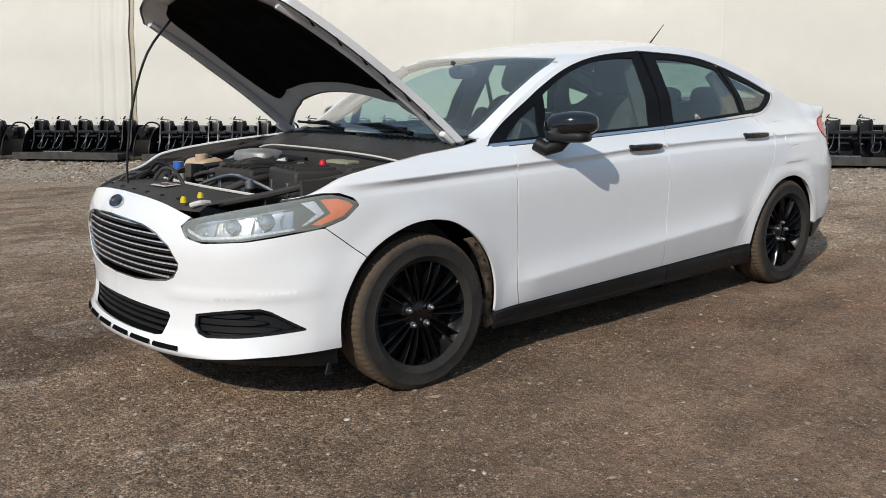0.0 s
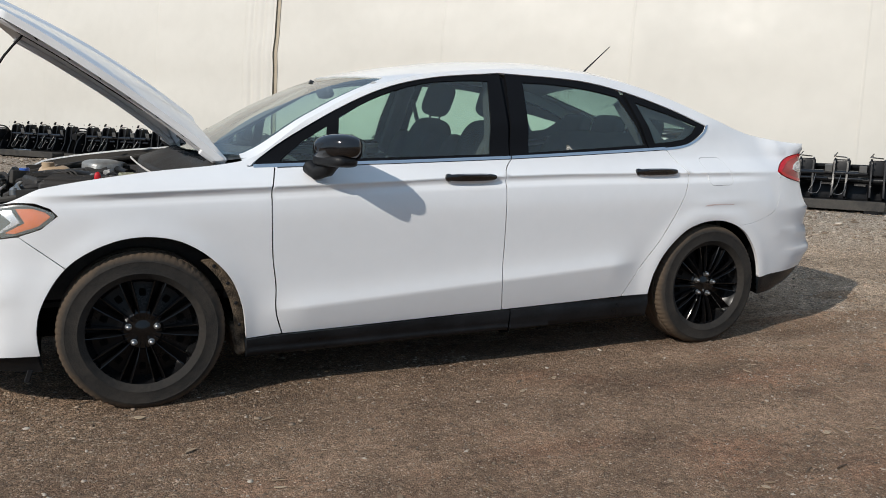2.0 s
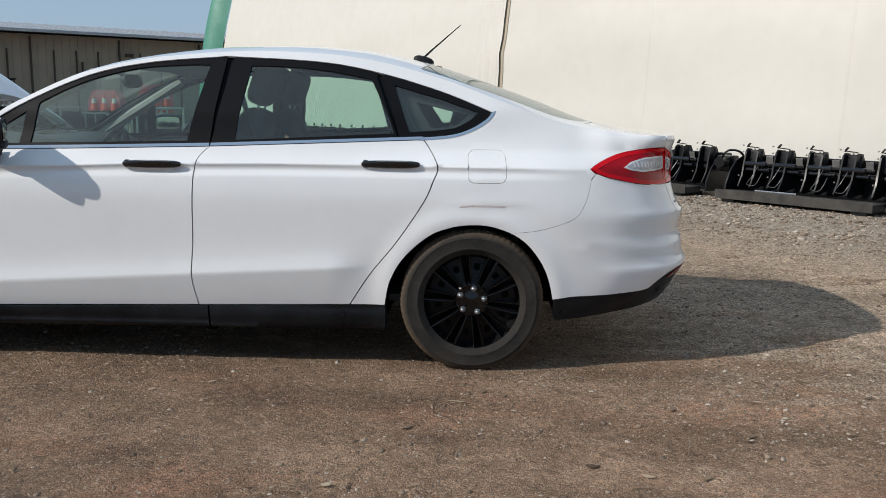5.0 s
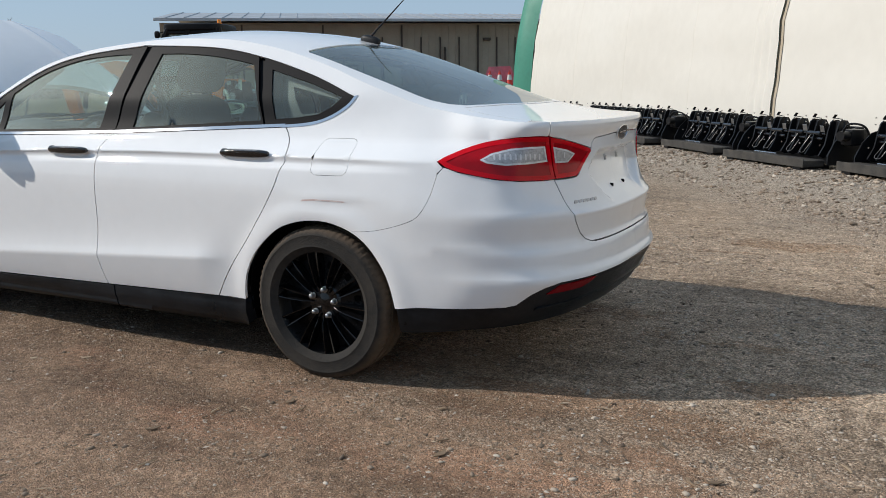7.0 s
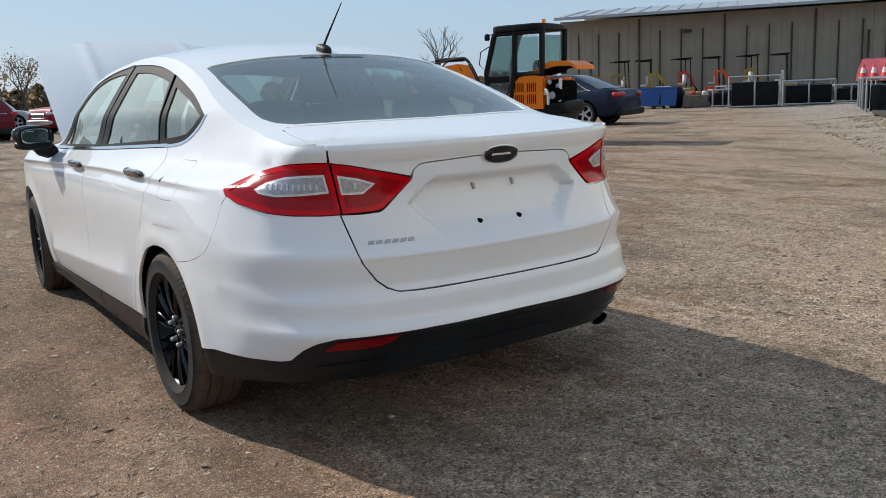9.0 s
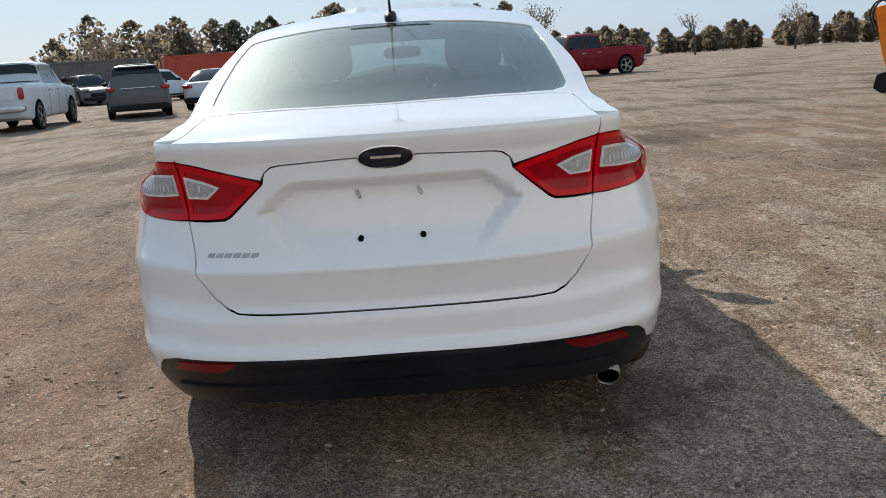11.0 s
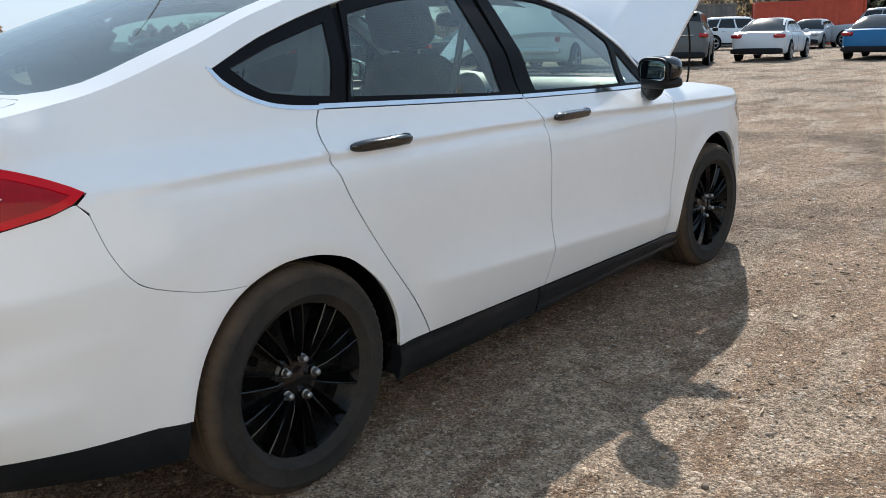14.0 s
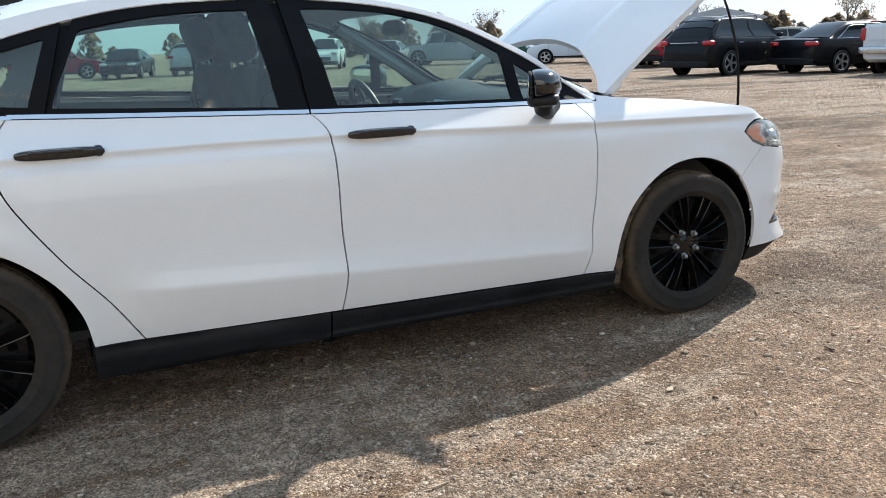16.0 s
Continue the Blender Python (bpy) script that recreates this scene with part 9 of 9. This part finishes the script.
def small_digger(m, paint, words):
    d = thing("small_digger", f"{words} compact digger with a canopy in the back row", "digger", "compact diggers", m)
    b = Build()
    for s in (-1, 1):
        b.box(1.3, 0.2, 0.3, pose(0, s * 0.4, 0.16), 0.08, 2)
    part("tracks", b, TRACK_RUBBER, d)
    b = Build()
    b.box(0.9, 0.85, 0.4, pose(-0.25, 0, 0.6), 0.08, 2)
    part("body", b, paint, d)
    b = Build()
    b.box(0.3, 0.4, 0.1, pose(-0.1, 0, 0.95), 0.03)
    b.box(0.1, 0.4, 0.45, pose(-0.28, 0, 1.2), 0.03)
    part("seat", b, PALE_TAG, d, "pale wrapped seat")
    for s in (-1, 1):
        b = Build()
        b.tube([(-0.5, s * 0.4, 0.8), (-0.45, s * 0.4, 2.15), (0.1, s * 0.4, 2.18)], 0.035, 6)
        part("canopy_post", b, CAB_BLACK, d)
    b = Build()
    b.box(0.85, 0.95, 0.07, pose(-0.12, 0, 2.2, 0, 2), 0.02)
    part("canopy", b, CAB_BLACK, d)
    b = Build()
    b.prism([(0.45, 0.5), (0.6, 0.5), (0.75, 1.2), (1.1, 1.62), (1.5, 1.5), (1.48, 1.4), (1.15, 1.48), (0.9, 1.15)], 0.12, pose(0, 0, 0, 90))
    part("boom", b, paint, d)
    b = Build()
    b.prism([(1.42, 1.55), (1.55, 1.5), (1.4, 0.7), (1.3, 0.7)], 0.1, pose(0, 0, 0, 90))
    part("stick", b, paint, d)
    b = Build()
    b.prism([(1.25, 0.75), (1.45, 0.7), (1.45, 0.45), (1.2, 0.45)], 0.35, pose(0, 0, 0, 90))
    part("bucket", b, CAB_BLACK, d)
    return d


ANG = math.degrees(math.atan2(B_N.y, B_N.x))
WHITE_CAN = material("white_jerry_can", (0.7, 0.7, 0.68), 0.5, 0, 0.1, 8)
DUN_PAINT = material("dun_machine_paint", (0.3, 0.2, 0.07), 0.5, 0, 0.2, 4)
for i, (t, pt, w) in enumerate(((1.9, DUN_PAINT, "dun"), (3.75, DUN_PAINT, "dun"), (4.95, DUN_PAINT, "dun"), (6.8, YELLOW_PAINT, "yellow"), (8.25, RED_PAINT, "red"), (9.95, ORANGE_RED, "orange-red"), (11.4, YELLOW_PAINT, "yellow"))):
    p = b_xy(t, 4.2)
    small_digger(pose(p.x, p.y, 0, 0, 0, ANG - 80 + (10 if i % 2 else -8)), pt, w)


def tube_gate(m, w, h):
    g = thing("tube_gate", "galvanised tube crate frame standing on the dirt", "crate", "tube frames", m)
    for x in (-w / 2, 0, w / 2):
        for y in (-0.5, 0.5):
            b = Build()
            b.tube([(x, y, 0), (x, y, h)], 0.035, 6)
            part("upright", b, GALV, g)
    for z in (0.05, h):
        for y in (-0.5, 0.5):
            b = Build()
            b.tube([(-w / 2, y, z), (w / 2, y, z)], 0.035, 6)
            part("rail", b, GALV, g)
        for x in (-w / 2, w / 2):
            b = Build()
            b.tube([(x, -0.5, z), (x, 0.5, z)], 0.035, 6)
            part("cross_rail", b, GALV, g)
    b = Build()
    b.box(w * 0.9, 0.85, h * 0.78, pose(0, 0, h * 0.43), 0.06, 2)
    b.cyl(0.25, 0.25, w * 0.5, pose(0.1, -0.1, h * 0.6, 0, 90), 16)
    part("crated_machine", b, CAB_BLACK, g, "black crated machine")
    return g


for i, (t, o, w, h) in enumerate(((10.2, 13.5, 1.9, 1.2), (12.2, 12.3, 1.9, 0.95), (13.9, 10.5, 1.2, 0.7), (8.9, 11.6, 0.8, 0.7), (7.0, 9.6, 0.9, 0.75), (6.0, 8.6, 1.0, 0.7), (3.2, 9.0, 1.1, 0.8), (9.4, 8.2, 1.2, 0.8), (11.2, 8.4, 1.3, 0.85))):
    p = b_xy(t, o)
    tube_gate(pose(p.x, p.y, 0, 0, 0, ANG + 90 + 4 * i), w, h)
for i, (t, o, w) in enumerate(((5.75, 11.4, 1.55), (6.8, 11.6, 0.7))):
    p = b_xy(t, o)
    s = thing("blue_bin", "blue painted steel skip bin on the dirt", "bin", "blue bins", pose(p.x, p.y, 0, 0, 0, ANG + 90 + 5 * i))
    b = Build()
    b.prism([(-w * 0.42, 0.12), (w * 0.42, 0.12), (w * 0.5, 0.85), (-w * 0.5, 0.85)], 0.9, pose(0, 0, 0, 90))
    part("tub", b, BLUE_PAINT, s)
    b = Build()
    b.box(w * 1.03, 0.96, 0.05, pose(0, 0, 0.86), 0.01)
    part("rim", b, BLUE_PAINT, s)
    b = Build()
    b.box(w * 0.9, 0.8, 0.02, pose(0, 0, 0.885))
    part("opening", b, DARK, s)
    for x in (-0.28 * w, 0.28 * w):
        b = Build()
        b.box(0.1, 0.9, 0.12, pose(x, 0, 0.06), 0.01)
        part("skid", b, CAB_BLACK, s)
p = b_xy(7.9, 11.5)
s = thing("parts_crate", "low wooden crate with tan and red parts", "crate", "", pose(p.x, p.y, 0, 0, 0, ANG + 92))
b = Build()
b.box(1.0, 0.8, 0.5, pose(0, 0, 0.27), 0.02)
part("box", b, PALLET_WOOD, s)
for k in range(4):
    b = Build()
    b.blob(0.22, 0.3, 0.2, 0.6, pose(-0.36 + 0.24 * k, 0.05 * (-1) ** k, 0.58))
    part("parcel", b, (TAPE, RED_PAINT, DUN_PAINT, PALE_TAG)[k], s)
for t in (7.1, 6.2, 5.9):
    p = b_xy(t, 4.6 if t < 7 else 11.4)
    s = thing("plastic_drum", "white plastic drum standing beside the diggers" if t < 7 else "black plastic drum standing beside the bins", "drum", "", pose(p.x, p.y, 0))
    b = Build()
    b.lathe([(0.0, 0.0), (0.24, 0.0), (0.27, 0.05), (0.28, 0.4), (0.27, 0.8), (0.22, 0.88), (0.0, 0.9)], None, 18)
    part("drum", b, WHITE_CAN if t < 7 else CAB_BLACK, s)
for i, (x, y, tilt, high) in enumerate(((-16.2, 36.4, 8, 0.62), (-13.2, 34.6, 24, 0.85))):
    s = thing("cone_pallet", "pallet of red road cones in clear wrap on a black crate", "pallet", "wrapped pallets", pose(x, y, 0, 0, 0, tilt))
    b = Build()
    b.box(1.5, 1.2, high, pose(0, 0, 0.14 + high / 2), 0.03)
    part("crate", b, CAB_BLACK if i == 0 else RED_PAINT, s)
    for k in (-0.5, 0, 0.5):
        b = Build()
        b.box(0.1, 1.2, 0.13, pose(k, 0, 0.07), 0.01)
        part("pallet_runner", b, PALLET_WOOD, s)
    b = Build()
    b.prism([(-0.78, 0.0), (0.78, 0.0), (0.72, 0.5), (0.5, 0.98), (-0.52, 0.96), (-0.7, 0.5)], 1.15, pose(0, 0, 0.16 + high, 90))
    part("wrap", b, RED_WRAP, s, "clear film over red cones")
    for k in range(3):
        b = Build()
        cx = -0.46 + 0.46 * k
        b.lathe([(0.21, 0.0), (0.19, 0.08), (0.05, 0.94), (0.0, 0.96)], pose(cx, -0.5, 0.17 + high), 14)
        cone = part("road_cone", b, RED_CONE, s)
        b = Build()
        b.lathe([(0.148, 0.0), (0.112, 0.24), (0.111, 0.24)], pose(cx, -0.5, 0.17 + high + 0.34), 14)
        part("pale_sleeve", b, PALE_TAG, cone)
    b = Build()
    b.box(0.2, 0.01, 0.16, pose(0.2, -0.606, 0.16 + high * 0.6), 0.002)
    part("paper_label", b, PALE_TAG, s)
# dark machines beside the tent's end
for i, (x, y) in enumerate(((-8.5, 23.0), (-9.9, 24.9))):
    tube_gate(pose(x, y, 0, 0, 0, 110 + 14 * i), 1.5, 1.0)


# ---- pole, sheds and woods ----
pole = thing("light_pole", "tall grey steel light pole at the yard's edge", "pole", m=pose(-64.8, -70.9, 0))
b = Build()
b.tube([(0, 0, 0), (-0.5, 0.4, 19)], [0.34, 0.22], 10)
part("shaft", b, GALV, pole)
b = Build()
b.box(0.8, 0.5, 0.8, pose(0, 0, 5.6), 0.03)
part("switch_box", b, CAB_BLACK, pole)
b = Build()
b.tube([(-0.5, 0.4, 18.8), (1.5, 0.75, 19.3)], 0.08, 8)
part("lamp_arm", b, GALV, pole)

SHED = material("weathered_shed", (0.22, 0.2, 0.18), 0.8, 0, 0.3, 0.5, 0.1, 5)
for x, y, w, d, h, a, words in ((-49.8, -50.8, 7.5, 6, 2.3, 46, "grey low shed beyond the parked cars"),):
    s = thing("shed", words, "shed", "", pose(x, y, 0, 0, 0, a))
    b = Build()
    b.box(w, d, h, pose(0, 0, h / 2))
    part("wall", b, SHED if w > 7 else RUST_BROWN, s)
    b = Build()
    b.prism([(-d / 2 - 0.4, h), (d / 2 + 0.4, h), (d / 2 + 0.4, h + 0.12), (0, h + 0.9), (-d / 2 - 0.4, h + 0.12)], w + 0.6, pose(0, 0, 0, 90, 0, 90))
    part("roof", b, ROOF_METAL, s)
    for k in (-0.3, 0.05, 0.35):
        b = Build()
        b.box(w * 0.12, 0.1, h * 0.6, pose(k * w, -d / 2 - 0.02, h * 0.35), 0.02)
        part("door", b, DARK, s)


DUN_STEEL = material("weathered_container_paint", (0.13, 0.115, 0.1), 0.7, 0, 0.3, 0.8, 0.1, 8, colour2=(0.2, 0.17, 0.14))
for x, y, ln, mt, words in ((-47.6, -27.2, 6.1, DUN_STEEL, "weathered grey shipping container behind the far row"), (-50.6, -20.6, 6.1, DUN_STEEL, "weathered brown-grey shipping container behind the far row"), (-53.4, -13.9, 6.1, RED_PAINT, "faded red shipping container behind the far row")):
    s = thing("shipping_container", words, "container", "containers", pose(x, y, 0, 0, 0, 113))
    b = Build()
    ribs = []
    for k in range(int(ln / 0.28)):
        q = -ln / 2 + 0.28 * k
        ribs += [(q, 1.18), (q + 0.08, 1.18), (q + 0.14, 1.22), (q + 0.22, 1.22)]
    b.prism(ribs + [(ln / 2, 1.2)] + [(-x0, -y0) for x0, y0 in ribs] + [(-ln / 2, -1.2)], 2.3, pose(0, 0, 1.33))
    part("wall", b, mt, s)
    b = Build()
    b.box(ln + 0.06, 2.46, 0.12, pose(0, 0, 2.52), 0.02)
    part("roof", b, mt, s)
    b = Build()
    b.box(ln + 0.06, 2.46, 0.16, pose(0, 0, 0.1), 0.02)
    part("base_frame", b, mt, s)
    for cx in (-ln / 2, ln / 2):
        for cy in (-1.18, 1.18):
            b = Build()
            b.box(0.14, 0.14, 2.5, pose(cx, cy, 1.28), 0.02)
            part("corner_post", b, mt, s)


def leaf_material(name, stops):
    m = bpy.data.materials.new(name)
    m.use_nodes = True
    n, l = m.node_tree.nodes, m.node_tree.links
    g, r = n.new("ShaderNodeNewGeometry"), n.new("ShaderNodeValToRGB")
    e = r.color_ramp.elements
    e[0].position, e[0].color = 0.0, (*stops[0], 1)
    e[1].position, e[1].color = 1.0, (*stops[-1], 1)
    for i, c in enumerate(stops[1:-1]):
        e.new((i + 1) / (len(stops) - 1)).color = (*c, 1)
    l.new(g.outputs["Random Per Island"], r.inputs[0])
    p = n["Principled BSDF"]
    l.new(r.outputs[0], p.inputs["Base Color"])
    p.inputs["Roughness"].default_value = 0.85
    p.inputs["Specular IOR Level"].default_value = 0.1
    # thin leaves let light through
    tr, mx = n.new("ShaderNodeBsdfTranslucent"), n.new("ShaderNodeMixShader")
    l.new(r.outputs[0], tr.inputs["Color"])
    mx.inputs[0].default_value = 0.68
    l.new(p.outputs[0], mx.inputs[1])
    l.new(tr.outputs[0], mx.inputs[2])
    l.new(mx.outputs[0], n["Material Output"].inputs[0])
    return m


# paler and greyer than the foliage itself: distance haze is put into the colour
LEAVES = leaf_material("hazy_autumn_foliage", [(0.16, 0.135, 0.11), (0.23, 0.185, 0.14), (0.27, 0.2, 0.13), (0.18, 0.17, 0.12), (0.3, 0.2, 0.1)])
DARK_LEAVES = leaf_material("hazy_evergreen_foliage", [(0.08, 0.095, 0.07), (0.11, 0.125, 0.085), (0.14, 0.145, 0.1)])
BARK = material("grey_bark", (0.12, 0.095, 0.075), 0.9, 0, 0.3, 6, 0.3, 30)


def foliage(rs, spots, leaf):
    """Many small leaf tufts, each a bent diamond of its own."""
    n = len(spots)
    a, b = rs.normal(size=(n, 3)), rs.normal(size=(n, 3))
    a /= np.linalg.norm(a, axis=1)[:, None]
    b -= (b * a).sum(1)[:, None] * a
    b /= np.linalg.norm(b, axis=1)[:, None]
    c = np.cross(a, b)
    s = leaf * rs.uniform(0.5, 1.3, (n, 1))
    V = np.stack([spots - a * s, spots + b * s * 0.6 + c * s * 0.25, spots + a * s, spots - b * s * 0.6 + c * s * 0.25], 1).reshape(-1, 3)
    k = np.arange(n)[:, None] * 4
    return V, np.concatenate([k + np.array([0, 1, 2]), k + np.array([0, 2, 3])])


def foliage_object(name, V, F, mat, parent=None):
    me = bpy.data.meshes.new(name)
    me.vertices.add(len(V))
    me.vertices.foreach_set("co", V.ravel())
    me.loops.add(F.size)
    me.loops.foreach_set("vertex_index", F.ravel())
    me.polygons.add(len(F))
    me.polygons.foreach_set("loop_start", np.arange(0, F.size, 3))
    me.update(calc_edges=True)
    me.materials.append(mat)
    return part(name, me, None, parent)


def woods(name, label, arcs, seed, mat, leaf, per, hgt):
    rs = np.random.RandomState(seed)
    spots = []
    for a0, a1, r0, r1, count in arcs:
        for _ in range(count):
            a, r = radians(rs.uniform(a0, a1)), rs.uniform(r0, r1)
            x, y = r * math.cos(a), r * math.sin(a)
            h = hgt * rs.uniform(0.55, 1.25)
            w = h * rs.uniform(0.3, 0.5)
            q = rs.rand(per, 3)
            z = h * (0.08 + 0.92 * q[:, 0])
            fat = np.sin(np.pi * np.clip(q[:, 0] * 0.8 + 0.2, 0, 1)) ** 0.7
            ph = q[:, 1] * 6.283
            rad = w * fat * np.sqrt(q[:, 2]) * (1 + 0.3 * np.sin(ph * 3 + z))
            spots.append(np.stack([x + rad * np.cos(ph), y + rad * np.sin(ph), z], -1))
    V, F = foliage(rs, np.concatenate(spots), leaf)
    tagged(foliage_object(name, V, F, mat), label, "trees", kind="stuff")


# the third arc is unseen, added out of view to darken reflections
woods("far_woods", "far brown and olive autumn woods along the horizon", [(118, 173, 95, 125, 170), (203, 262, 95, 125, 170), (-95, 118, 75, 110, 200)], 3, LEAVES, 0.36, 300, 3.0)
woods("tall_woods", "taller brown and olive autumn trees behind the far row", [(173, 204, 88, 112, 85)], 5, LEAVES, 0.36, 480, 6.2)
woods("far_evergreens", "dark evergreen clumps in the far woods", [(175, 193, 84, 98, 22)], 8, DARK_LEAVES, 0.34, 520, 5.8)


def bare_tree(x, y, h, seed, leafy=0.0, mat=None):
    """A tapered trunk that forks into thinner and thinner limbs, with few or many leaf tufts."""
    rs = random.Random(seed)
    t = thing("tree", "bare autumn tree with thin grey branches" if leafy < 0.3 else "autumn tree with thinning brown leaves", "tree", "trees at the yard's edge", pose(x, y, 0))
    b = Build()
    tips = []

    def grow(p, d, ln, r, lvl):
        q = p + d * ln * 0.5 + Vector((rs.uniform(-0.06, 0.06), rs.uniform(-0.06, 0.06), 0)) * ln
        e = p + d * ln
        b.tube([p, q, e], [r, r * 0.8, r * 0.6], 5 if lvl < 2 else 3)
        if lvl >= 4:
            tips.append(e)
            return
        tips.extend([q] if lvl > 2 else [])
        for k in range(3 if lvl else 4):
            nd = (d + Vector((rs.uniform(-0.75, 0.75), rs.uniform(-0.75, 0.75), rs.uniform(-0.1, 0.5)))).normalized()
            grow(e if k else q, nd, ln * rs.uniform(0.58, 0.8), r * 0.55, lvl + 1)
    grow(Vector((0, 0, -0.1)), Vector((0.03, 0, 1)), h * 0.3, h * 0.022, 0)
    part("trunk", b, BARK, t, angle=60)
    if leafy:
        r2 = np.random.RandomState(seed)
        base = np.array([v[:] for v in tips])
        sp = np.concatenate([base + r2.normal(scale=h * 0.035, size=base.shape) for _ in range(max(1, int(8 * leafy)))])
        V, F = foliage(r2, sp, h * 0.016)
        foliage_object("crown", V, F, mat or LEAVES, t)


# the last three trees are added out of view to close the ring
for x, y, h, sd, lf in ((-62.6, 44.2, 15, 1, 0), (-68, 41, 8, 2, 0.15), (-78, 26, 9, 3, 0.2), (-56, 57, 9, 4, 0), (-70, -2, 10, 5, 0.9), (-66, -8, 9, 6, 0.7), (-58, -62, 9, 7, 0.1), (-66, -52, 10, 8, 0.5), (-50, -70, 8, 9, 0.8),
                        (-40, -72, 9, 10, 0.3), (-84, 12, 12, 11, 0.6), (-75, -28, 10, 12, 0.8), (-30, -80, 9, 13, 0.4), (-72, 33, 8, 14, 0.5), (70, 30, 10, 15, 0.6), (60, -30, 11, 16, 0.7), (25, -65, 9, 17, 0.6)):
    bare_tree(x, y, h * (0.62 if x < 0 else 1.0), sd, lf)
